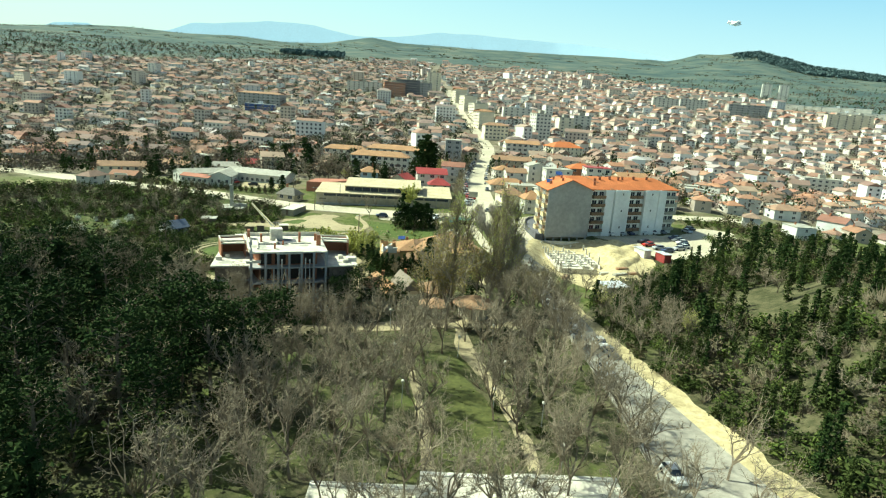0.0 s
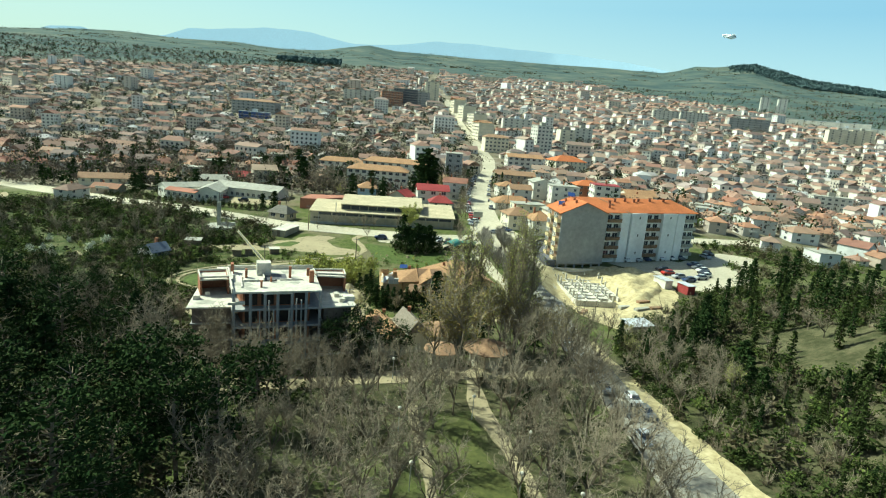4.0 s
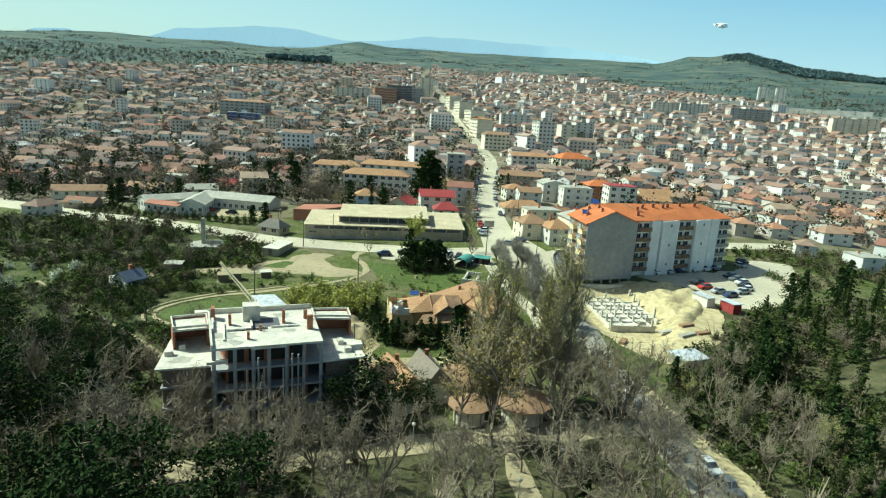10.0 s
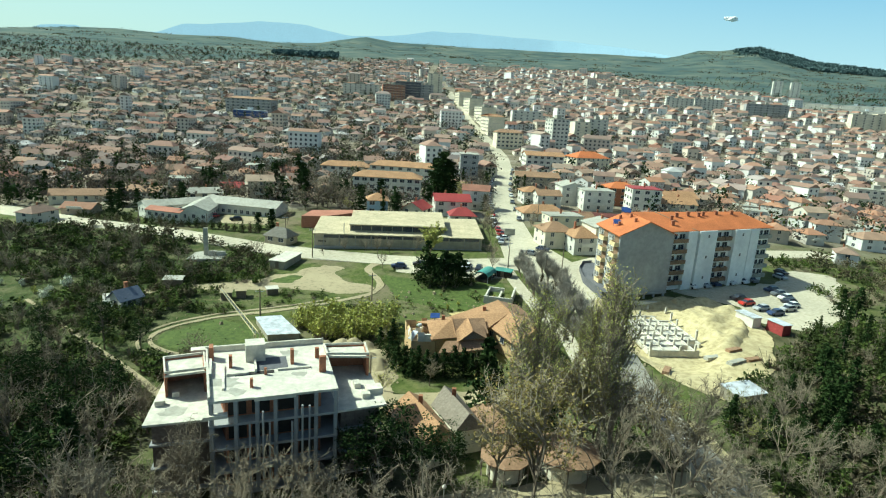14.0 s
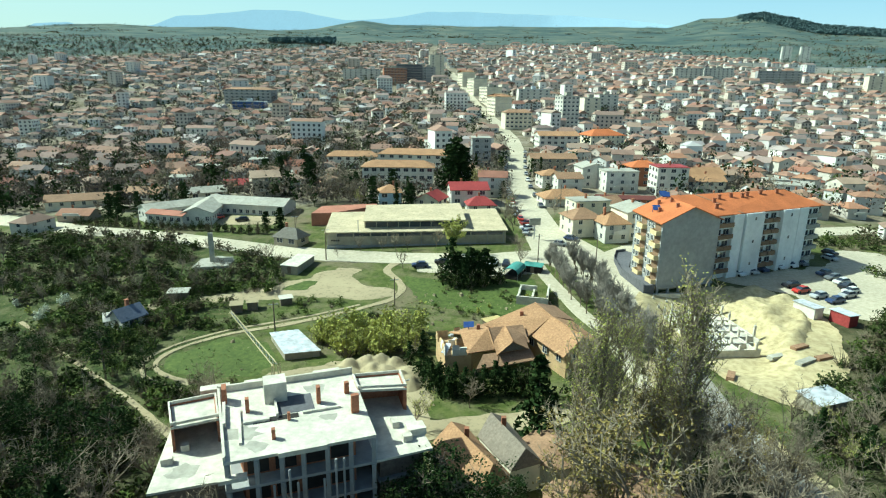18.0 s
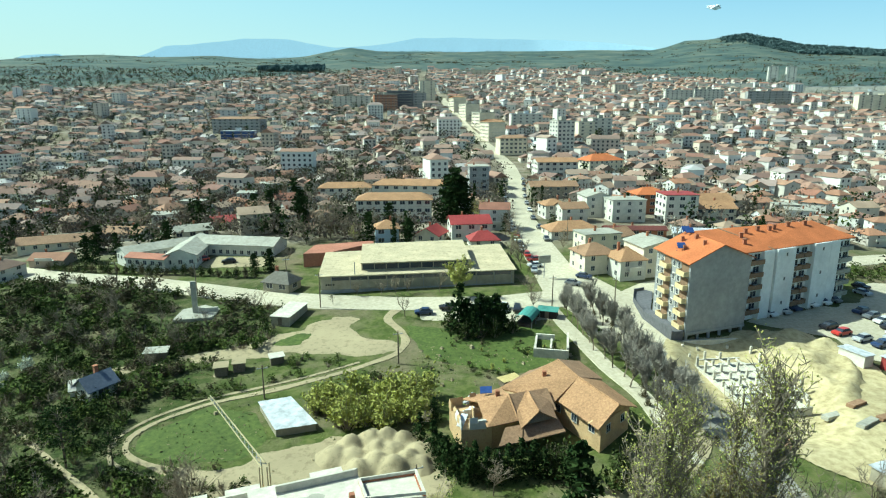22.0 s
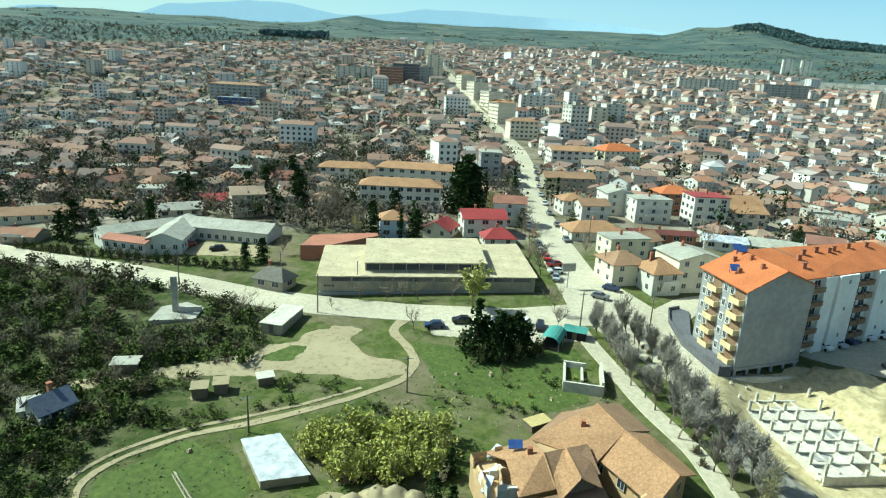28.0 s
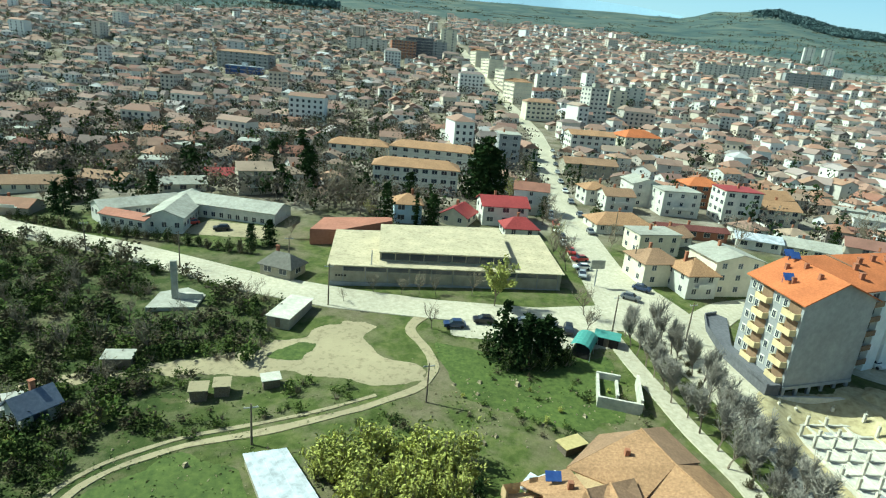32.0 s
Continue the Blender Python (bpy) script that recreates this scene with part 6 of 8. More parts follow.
def conifer_kinds():
    rnd = random.Random(9)
    for key, wide, m, n, lab in (("fir", 0.38, M_needle, 3, "dark green fir with drooping boughs"), ("slim", 0.15, M_needle, 2, "slim dark green young conifer on scrubby slope"), ("slim", 0.14, M_needle_olive, 2, "slim young olive-green conifer on scrubby slope"), ("cypress", 0.085, M_needle, 1, "narrow dark green cypress among houses"), ("cedar", 0.36, M_needle, 2, "broad dark cedar with layered boughs")):
        for _ in range(n):
            pts = []
            whorls = 15 if key != "cedar" else 11
            for w in range(whorls):
                z = 0.08 + 0.9 * (w + rnd.uniform(-0.25, 0.25)) / whorls
                r = wide * (1 - z) ** (0.85 if key != "cedar" else 0.55) * rnd.uniform(0.75, 1.15) + 0.015
                if key == "cypress":
                    r = wide * min(1, (1 - z) * 3.2, z * 5 + 0.2)
                for b in range(rnd.randint(6, 9) if key != "cedar" else rnd.randint(12, 16)):
                    a, L = rnd.uniform(0, 6.28), r * rnd.uniform(0.65, 1.2)
                    for k in range(6):
                        t = (k + rnd.random()) / 6
                        pts.append(Vector((math.cos(a) * L * t + rnd.gauss(0, 0.012), math.sin(a) * L * t + rnd.gauss(0, 0.012), z - 0.16 * L * t + rnd.gauss(0, 0.012))))
            me = mesh_of("crown", tufts(pts, (0.036 if key == "fir" else 0.028) if key != "cedar" else 0.042, rnd, 0.4), m)
            tree_kind(key, "conifer", mesh_of("trunk", sticks([(Vector((0, 0, -0.05)), Vector((0, 0, 0.95)), 0.02, 0.004)]), M_bark), me, lab, "conifer")
    for _ in range(4):          # broad pines with open, uneven crowns
        segs = [(Vector((0, 0, -0.05)), Vector((0.01, 0, 0.55)), 0.022, 0.016), (Vector((0.01, 0, 0.55)), Vector((0, 0.02, 0.93)), 0.016, 0.005)]
        pts = []
        for _ in range(44):
            z, a = rnd.uniform(0.3, 0.92), rnd.uniform(0, 6.28)
            L = rnd.uniform(0.12, 0.30) * (1.25 - 0.75 * z) * 1.1
            c = Vector((math.cos(a) * L, math.sin(a) * L, z + 0.25 * L))
            segs.append((Vector((0, 0, z - 0.03)), c, 0.006, 0.002))
            for _ in range(28):
                pts.append(c + Vector((rnd.gauss(0, 0.05), rnd.gauss(0, 0.05), rnd.gauss(0, 0.025))))
        tree_kind("pine", "pine", mesh_of("trunk", sticks(segs), M_bark), mesh_of("crown", tufts(pts, 0.019, rnd, 0.3), M_needle), "dark green pine with open layered crown", "conifer")


def bush_kinds():
    rnd = random.Random(21)
    for key, m, lab, n in (("bush", M_leaf, "bright green shrub in young leaf", 3), ("brush", M_brush, "dry grey-brown shrub on rough grass", 3), ("blossom", M_blossom, "shrub covered in white spring blossom", 2), ("darkbush", M_needle_olive, "dense dark green shrub on rough grass", 2)):
        for _ in range(n):
            segs, pts = [], []
            for _ in range(26):
                a, e = rnd.uniform(0, 6.28), rnd.uniform(0.15, 1.0)
                q = Vector((math.cos(a) * 0.62 * e * rnd.uniform(0.5, 1), math.sin(a) * 0.62 * e * rnd.uniform(0.5, 1), 1.0 * (1.05 - 0.65 * e * e) * rnd.uniform(0.55, 1.05)))
                segs.append((Vector((q.x * 0.1, q.y * 0.1, -0.1)), q, 0.014, 0.004))
                for _ in range(16):
                    pts.append(q * rnd.uniform(0.4, 1.02) + Vector((rnd.gauss(0, 0.08), rnd.gauss(0, 0.08), rnd.gauss(0, 0.07))))
            tree_kind(key, "shrub", mesh_of("stems", sticks(segs), M_twig), mesh_of("leaves", tufts(pts, 0.054, rnd), m), lab, "shrub", "leaves")


CLUMPS = {}


def clump_kinds():
    """Loose clumps of shoots and leaves that fill the thickets."""
    rnd = random.Random(27)
    for key, m in (("bush", M_green_leaf), ("brush", M_brush), ("darkbush", M_needle_olive), ("shoots", M_twig)):
        for _ in range(3):
            pts = []
            for _ in range(12):
                a, e = rnd.uniform(0, 6.28), rnd.uniform(0.1, 1.0)
                q = Vector((math.cos(a) * 0.6 * e, math.sin(a) * 0.6 * e, (1.0 - 0.6 * e * e) * rnd.uniform(0.5, 1.1)))
                pts += [q * rnd.uniform(0.3, 1.0) + Vector((rnd.gauss(0, 0.1), rnd.gauss(0, 0.1), rnd.gauss(0, 0.08))) for _ in range(8)]
            if key == "shoots":
                vf = sticks([(Vector((p.x * 0.25, p.y * 0.25, -0.05)), p * 1.05, 0.012, 0.006) for p in pts[::2]])
            else:
                vf = tufts(pts, 0.084, rnd)
            CLUMPS.setdefault(key, []).append(mesh_of("clump", vf, m))


clump_kinds()
bare_kinds()
alley_kinds()
poplar_kinds()
conifer_kinds()
bush_kinds()
tr = random.Random(33)
STANDS = []


def scatter(key, n, x0, x1, y0, y1, h0, h1, group="", gap=3.0, keep=None):
    done = tries = 0
    while done < n and tries < n * 12:
        tries += 1
        x, y = tr.uniform(x0, x1), tr.uniform(y0, y1)
        if keep and not keep(x, y):
            continue
        if any((x - a) ** 2 + (y - b) ** 2 < gap * gap for a, b in STANDS):
            continue
        STANDS.append((x, y))
        plant(key, x, y, tr.uniform(h0, h1), tr, group)
        done += 1


def thicket(name, label, kinds, n, x0, x1, y0, y1, h0, h1, gap, keep=None):
    """Shrubs that nobody could count, joined into one mesh."""
    V, F, MI, mats, seen = [], [], [], [], set()
    done = tries = 0
    while done < n and tries < n * 12:
        tries += 1
        x, y = tr.uniform(x0, x1), tr.uniform(y0, y1)
        if keep and not keep(x, y):
            continue
        cell = (int(x / gap), int(y / gap))
        if cell in seen:
            continue
        seen.add(cell)
        done += 1
        me_ = tr.choice(CLUMPS[tr.choice(kinds)])
        hh = tr.uniform(h0, h1) * (1.5 if tr.random() < 0.12 else 1)
        m = pose(x, y, height(x, y), 0, 0, tr.uniform(0, 360)) @ Matrix.Diagonal((hh * tr.uniform(0.9, 1.6), hh * tr.uniform(0.9, 1.6), hh, 1))
        for me in me_ if isinstance(me_, tuple) else (me_,):
            k = len(V)
            if me.materials[0] not in mats:
                mats.append(me.materials[0])
            V.extend(tuple(m @ v.co) for v in me.vertices)
            F.extend(tuple(i + k for i in p.vertices) for p in me.polygons)
            MI.extend([mats.index(me.materials[0])] * len(me.polygons))
    me = bpy.data.meshes.new(name)
    me.from_pydata(V, [], F)
    for m in mats:
        me.materials.append(m)
    me.polygons.foreach_set("material_index", MI)
    tagged(new(name, me), label, "shrubs", kind="stuff")


def off_paths(x, y):
    lawn = -2.5 < x < 5.5 and 58 < y < 98
    rd = abs(x - float(np.interp(y, [30, 64, 80, 98, 123, 142, 162, 180], [35, 31.4, 29.6, 27.6, 24.6, 22.2, 21.6, 22]))) < (6 if y < 85 else 4)
    prom = abs(y - (113 + 0.3 * x)) < 3.2
    house_ = (-49 < x < -18 and 104 < y < 128) or (-21 < x < -6 and 116 < y < 132)
    return not (lawn or rd or prom or house_)


# the park before the town
for x, y, h, k in ((9, 72, 12, "bare"), (-9, 74, 12, "bare"), (13, 60, 11, "bare"), (33, 57, 10, "bare"), (27, 60, 9, "bare"), (-14, 66, 11, "bare"), (17, 84, 11, "bare"), (-13, 86, 11, "bare"), (-1.4, 109.5, 20, "brownbud"), (-5.5, 114.5, 15, "brownbud"), (9.5, 116, 13, "bare"), (15.5, 111, 14, "bare"), (20.5, 104, 12, "bare"), (22, 96, 11, "bare"), (23.5, 88, 11, "bare"), (21, 112, 13, "bare"), (24, 79, 11, "bare"), (33.5, 66, 11, "bare"), (22, 122, 13, "bare"), (8, 110, 14, "bare"), (-14, 104, 11, "bare"), (-20, 101, 11, "bare"), (-27, 99, 10, "bare"), (-36, 97, 11, "bare"), (6, 122, 15, "brownbud"), (14, 126, 11, "bare"), (19, 119, 12, "bare"), (12, 104, 11, "bare"), (-33, 101, 10, "bare"), (-23, 103, 10, "bare"), (-9, 107, 10, "bare"), (5.2, 128, 13, "bud"), (12, 133, 9, "bud"), (4.0, 131, 8, "fir"), (18.5, 101, 12, "bare"), (19.5, 108, 13, "bare"), (18, 115, 12, "bare"), (20.5, 117, 11, "bare"), (17.5, 123, 12, "bare"), (19.0, 129, 11, "bare"), (16.5, 132, 10, "bare"), (20.0, 92, 11, "bare"), (15, 119, 12, "brownbud"), (17, 135, 6, "fir"), (14.5, 129, 7, "fir")):
    plant(k, x, y, h, tr, "park trees")
    STANDS.append((x, y))
scatter("bare", 88, -28, 26, 42, 106, 8.5, 12.5, "park trees", 3.8, off_paths)
scatter("brush", 26, -26, 24, 48, 112, 1.0, 2.2, "park shrubs", 2.0, off_paths)
scatter("darkbush", 10, 3, 18, 62, 96, 1.2, 2.6, "park shrubs", 2.0, lambda x, y: x > 6)
scatter("fir", 4, 8, 16, 88, 108, 4, 7, "park firs", 3.0, off_paths)
scatter("bare", 14, 6, 21, 100, 128, 9, 13, "park trees", 4.0, off_paths)
scatter("bud", 3, 4, 18, 128, 140, 7, 9, "trees by the lane", 4.0, off_paths)
# the wood on the bank
scatter("fir", 16, -90, -26, 40, 108, 11, 15, "firs of the wood", 4.0, off_paths)
scatter("pine", 62, -100, -25, 34, 108, 10, 16, "pines of the wood", 4.4, off_paths)
scatter("bare", 48, -100, -24, 28, 112, 9, 14, "bare trees of the wood", 4.5, off_paths)
scatter("pine", 24, -135, -54, 104, 150, 6, 10, "pines of the wood", 5.0, off_paths)
for x, y, h in ((-29, 77, 14), (-38, 88, 13), (-36, 74, 13), (-31, 90, 11), (-18.6, 114.4, 10.5), (-15.0, 113.0, 10), (-22.6, 111.0, 9), (-11.5, 114.5, 8.5), (-20.5, 112.6, 9.5)):
    plant("pine", x, y, h, tr, "pines of the wood")
thicket("wood_undergrowth", "dark undergrowth between the trees of the wood", ["darkbush", "darkbush", "brush", "shoots"], 520, -100, -25, 28, 112, 1.4, 3.4, 1.2, off_paths)
path_off = lambda x, y: abs(y - (160.5 - 0.78 * (x + 92))) > 2.6 and x < -51 - 0.25 * max(0, 128 - y)
scatter("pine", 20, -92, -51, 106, 134, 6, 10, "pines of the wood", 3.6, path_off)
scatter("bare", 14, -88, -51, 106, 138, 6, 9.5, "bare trees of the wood", 3.6, path_off)
thicket("slope_scrub", "dense dark scrub on the slope beside the unfinished building", ["darkbush", "brush", "darkbush", "bush", "shoots"], 420, -100, -51, 106, 146, 1.4, 3.2, 1.0, path_off)
# the knoll
scatter("slim", 165, 42, 120, 52, 172, 5.0, 9.5, "young pines on the knoll", 2.6, lambda x, y: x > 41 + 0.05 * (y - 60) and x > 60 - (170 - y) * 0.45 and y < 176 and not (62 < x < 78 and 112 < y < 140 and tr.random() < 0.7))
scatter("fir", 22, 70, 130, 120, 185, 7, 11, "firs on the knoll", 4.0, lambda x, y: x > 78 or y < 150)
thicket("knoll_scrub", "dense grey-brown and olive scrub covering the knoll", ["brush", "shoots", "darkbush", "darkbush", "darkbush", "bush", "shoots"], 3000, 27, 122, 40, 176, 1.2, 3.2, 0.7, lambda x, y: x > float(np.interp(y, [40, 60, 90, 116, 133, 150], [47, 43, 36, 30.5, 28, 30])) and x > 30 + max(0, y - 136) * 1.05 and not (60 < x < 76 and 112 < y < 138))
for me_ in [ch.data for ob_, _ in KINDS["slim"] for ch in ob_.children if ch.name.startswith("crown")]:
    CLUMPS.setdefault("slim", []).append(me_)
thicket("knoll_saplings", "young dark conifers crowding the knoll", ["slim"], 150, 36, 118, 46, 170, 3.0, 6.5, 2.2, lambda x, y: x > 38 + 0.03 * y and x > 60 - (168 - y) * 0.45 and not (60 < x < 76 and 112 < y < 138))
CLUMPS["bare"] = [tuple(ch.data for ch in ob_.children) for ob_, _ in KINDS["bare"]]
thicket("thin_knoll_trees", "thin leafless trees scattered on the knoll", ["bare"], 30, 40, 100, 50, 160, 4, 7, 3.0, lambda x, y: x > 42 and x > 60 - (168 - y) * 0.45)
# poplars and the firs by the farmhouse
for x, y, h in ((-3.0, 121.0, 22), (-0.6, 122.0, 24), (2.0, 124.5, 22), (9.8, 124.0, 27), (12.0, 126.0, 24), (8.0, 126.5, 22), (11.0, 144.5, 12)):
    plant("poplar", x, y, h, tr, "poplars by the lane")
for x, y, h, k in ((-5.9, 131.9, 14, "fir"), (-17.0, 144.0, 5.5, "fir"), (-14.0, 142.8, 5, "fir"), (-10.8, 143.8, 6, "fir"), (-7.8, 143.4, 5, "fir"), (-21.6, 146.6, 5, "fir"), (-19.4, 143.6, 5.5, "fir"), (-5.0, 143.6, 5, "darkbush"), (1.5, 141, 6, "darkbush"), (-4.6, 141.5, 6.5, "fir"), (-22.5, 148.5, 6, "fir"), (-20.8, 144.6, 6, "fir"), (-18.0, 142.6, 5.5, "fir"), (-15.5, 142.6, 5.5, "fir"), (-12.5, 143.4, 5.5, "fir"), (-9.0, 144.2, 5.5, "fir"), (-6.6, 144.2, 4.6, "darkbush"), (-19.5, 147.0, 4.0, "darkbush"), (-14, 144.6, 3.6, "darkbush"), (-24.5, 152.0, 5, "fir"), (-22.5, 157.0, 4.5, "fir"), (-24.5, 154, 4.5, "bare"), (-22.6, 134, 7.5, "bud"), (-14.8, 140.0, 6, "bare"), (6.5, 139.5, 5, "bare")):
    plant(k, x, y, h, tr, "trees by the farmhouse")
# trees before the hall, the alley and the meadow
for x, y, h, k in ((-17.6, 189.6, 11.5, "fir"), (-11.6, 190.0, 8.5, "cedar"), (-14.8, 188.0, 7.5, "cedar"), (-8.4, 190.0, 7, "cedar"), (-10.0, 191.6, 8.5, "cedar"), (-13.4, 190.8, 9.0, "cedar"), (-16.0, 190.4, 8, "cedar"), (-19.8, 191.0, 4.5, "darkbush"), (-10.4, 187.6, 4.2, "darkbush"), (-6.4, 189.6, 4.0, "darkbush"), (-16.5, 187.0, 4.0, "darkbush"), (-13.2, 187.4, 4.2, "darkbush"), (-17.3, 209.8, 10, "leafing"), (-29.4, 198.8, 6.5, "bare"), (-41.8, 212.0, 5, "bare"), (-36.2, 212.4, 5, "bare"), (-32.5, 212.9, 5, "bare"), (-29.2, 213.2, 5, "bare"), (-21.7, 213.8, 6, "bare"), (-0.6, 201.6, 7, "bare"), (0.5, 209, 7, "bare"), (-47, 207, 3, "bare")):
    plant(k, x, y, h, tr, "trees before the hall")
for i in range(15):
    y = 202 - i * 3.5
    plant("alley", 6.4 + 0.0028 * (200 - y) ** 2 + 0.06 * (200 - y) + tr.uniform(-0.6, 0.6), y, tr.uniform(5.5, 7.5), tr, "row of bare street trees")
    plant("alley", 13.0 + 0.10 * (200 - y) + tr.uniform(-0.8, 0.8), y + 1.5, tr.uniform(6.0, 8.0), tr, "row of bare street trees")
scatter("brush", 26, 8, 22, 150, 198, 1.0, 2.0, "roadside shrubs", 2.0, lambda x, y: 12 < x < 19)
# the scrub of the green
scatter("bush", 30, -42, -23, 154, 165, 3.6, 5.8, "bright shrubs by the sheet shed", 1.6)
thicket("roadside_scrub", "dense dark brown and olive scrub beside the road", ["brush", "darkbush", "shoots", "darkbush", "brush", "bush"], 850, -185, -57, 184, 232, 1.4, 3.4, 0.9, lambda x, y: y < 214 - 0.42 * (x + 80) and not (-84 < x < -71 and 196 < y < 209))
scatter("bare", 26, -140, -60, 184, 226, 4, 7.5, "small trees along the road", 4.0, lambda x, y: y < 215 - 0.42 * (x + 80) and not (-84 < x < -72 and 197 < y < 208))
thicket("green_scrub", "mixed dark scrub and brambles on the green", ["brush", "darkbush", "bush", "bush", "darkbush", "shoots"], 2000, -175, -58, 118, 188, 0.8, 2.8, 0.7, lambda x, y: not (-71 < x < -45 and 144 < y < 165) and (noise.noise(Vector((x / 14, y / 14, 2.0))) > (-0.06 if y > 150 + 0.3 * (x + 60) else -0.35)) and abs(y - (160.5 - 0.78 * (x + 92))) > 2)
scatter("brush", 24, -125, -60, 132, 184, 1.4, 3.0, "shrubs of the green", 2.6, lambda x, y: not (-70 < x < -46 and 145 < y < 164))
scatter("bush", 14, -130, -60, 134, 186, 1.2, 2.6, "green shrubs of the green", 2.4, lambda x, y: not (-70 < x < -46 and 145 < y < 164))
scatter("blossom", 9, -118, -98, 164, 180, 2.0, 3.6, "blossoming shrubs", 2.4)
scatter("bare", 14, -120, -64, 136, 184, 3.5, 6, "small trees of the green", 4.0, lambda x, y: not (-70 < x < -46 and 145 < y < 164))
thicket("meadow_scrub", "low brambles and green shrubs on the rough meadow", ["bush", "darkbush", "brush", "shoots", "bush"], 300, -100, -30, 140, 179, 0.6, 2.0, 1.2, lambda x, y: not (-72 < x < -45 and 143 < y < 165) and not (x > -46 and y < 166) and not (-64 < x < -50 and 171 < y < 180) and noise.noise(Vector((x / 8, y / 8, 5.0))) > 0.02 and abs(y - (174 + 0.55 * (x + 38))) > 3)
thicket("ruderal_scrub", "weeds and small shrubs round the ruined shed", ["bush", "darkbush", "brush"], 60, -24, 4, 170, 186, 0.4, 1.3, 1.0, lambda x, y: noise.noise(Vector((x / 6, y / 6, 1.0))) > 0.05)
scatter("bush", 6, -24, 2, 172, 184, 0.8, 1.6, "low shrubs of the meadow", 2.0)
thicket("car_park_scrub", "rough hedges and small trees beyond the car park", ["darkbush", "brush", "shoots", "bush"], 230, 86, 150, 188, 244, 1.5, 3.5, 1.5, lambda x, y: y > 150 + 0.62 * (x - 10) - 12 and abs(y - 236 - 0.31 * (x - 75)) > 6 and not (x < 104 and y > 204 and y < 224))
# hedge and conifers by the school
for i in range(26):
    k = i / 25
    plant("darkbush" if i % 3 else "brush", -138 + 66 * k, 243.5 - 15.5 * k ** 0.9 + tr.uniform(-0.5, 0.5), tr.uniform(2.4, 3.4), tr, "hedge along the road")
for x, y, h, k in ((-122, 252, 9, "fir"), (-127, 248, 8, "fir"), (-131, 251, 9, "cedar"), (-110.5, 251.5, 6, "fir"), (-112, 265, 9, "cedar"), (-69.5, 234, 7, "cedar"), (-73.5, 233, 6, "cedar"), (-66, 240, 6, "bare"), (-15.8, 292, 22, "cedar"), (-18.4, 293.5, 19, "cedar"), (-13.4, 293, 18, "cedar"), (-36.1, 255.5, 10, "cypress"), (-44.4, 256, 12, "fir"), (-31.7, 256, 10, "cedar"), (-7.7, 279, 11, "bud"), (-48, 257, 8, "bud"), (-52, 262, 9, "bare"), (-60, 268, 11, "bare"), (-66, 280, 11, "bare"), (-72, 290, 12, "cedar"), (-64, 300, 11, "bare"), (-56, 282, 10, "bare"), (-80, 275, 9, "bare"), (2, 270, 9, "bare"), (3, 300, 8, "bare"), (-1, 240, 7, "bare"), (55, 262, 8, "bare"), (64, 246, 7, "bud"), (97, 285, 8, "cypress"), (16, 250, 6, "bare"), (17, 256, 6, "bare"), (18, 275, 6, "darkbush")):
    plant(k, x, y, h, tr, "garden trees")
for i in range(14):
    y = 232 + i * 8.5
    plant("bud" if i % 5 == 2 else "bare", road_x(y) - 8.5 + tr.uniform(-1, 1), y, tr.uniform(6, 9), tr, "street trees")
scatter("bare", 14, 28, 46, 104, 138, 6, 9, "trees under the knoll", 3.6, lambda x, y: x > 32 - 0.1 * (y - 110))
scatter("bud", 4, 28, 46, 108, 138, 5, 8, "trees under the knoll", 3.6, lambda x, y: x > 33 - 0.1 * (y - 110))
scatter("fir", 8, 32, 52, 106, 142, 6, 9, "firs under the knoll", 3.6, lambda x, y: x > 33 - 0.1 * (y - 110))
for x, y, h in ((52, 138, 7), (57, 149, 7.5), (43, 132, 6), (48, 134, 8), (53, 141, 8), (40, 126, 6), (59, 153, 6.5), (56, 148, 8), (45, 127, 7), (58, 143, 8)):
    plant("fir", x, y, h, tr, "firs under the knoll")
scatter("bare", 16, -50, -17, 96, 106, 9, 11.5, "bare trees before the unfinished building", 2.6)
thicket("garden_trees", "leafless grey-brown trees in the gardens of the town", ["bare"], 44, -140, -18, 258, 350, 6, 9, 3.0, lambda x, y: free(x, y, 0.5))
scatter("cedar", 9, -140, -20, 258, 350, 9, 14, "garden cedars", 6.0, lambda x, y: free(x, y, 0.5))
thicket("garden_trees", "leafless grey-brown trees between the houses", ["bare"], 22, -190, 110, 255, 330, 5, 8, 4.0, lambda x, y: free(x, y, 1.5))
scatter("fir", 14, -190, 120, 260, 340, 7, 11, "garden conifers", 6.0, lambda x, y: free(x, y, 1.5))
scatter("cypress", 8, -60, 140, 270, 340, 7, 11, "garden conifers", 6.0, lambda x, y: free(x, y, 1.0))


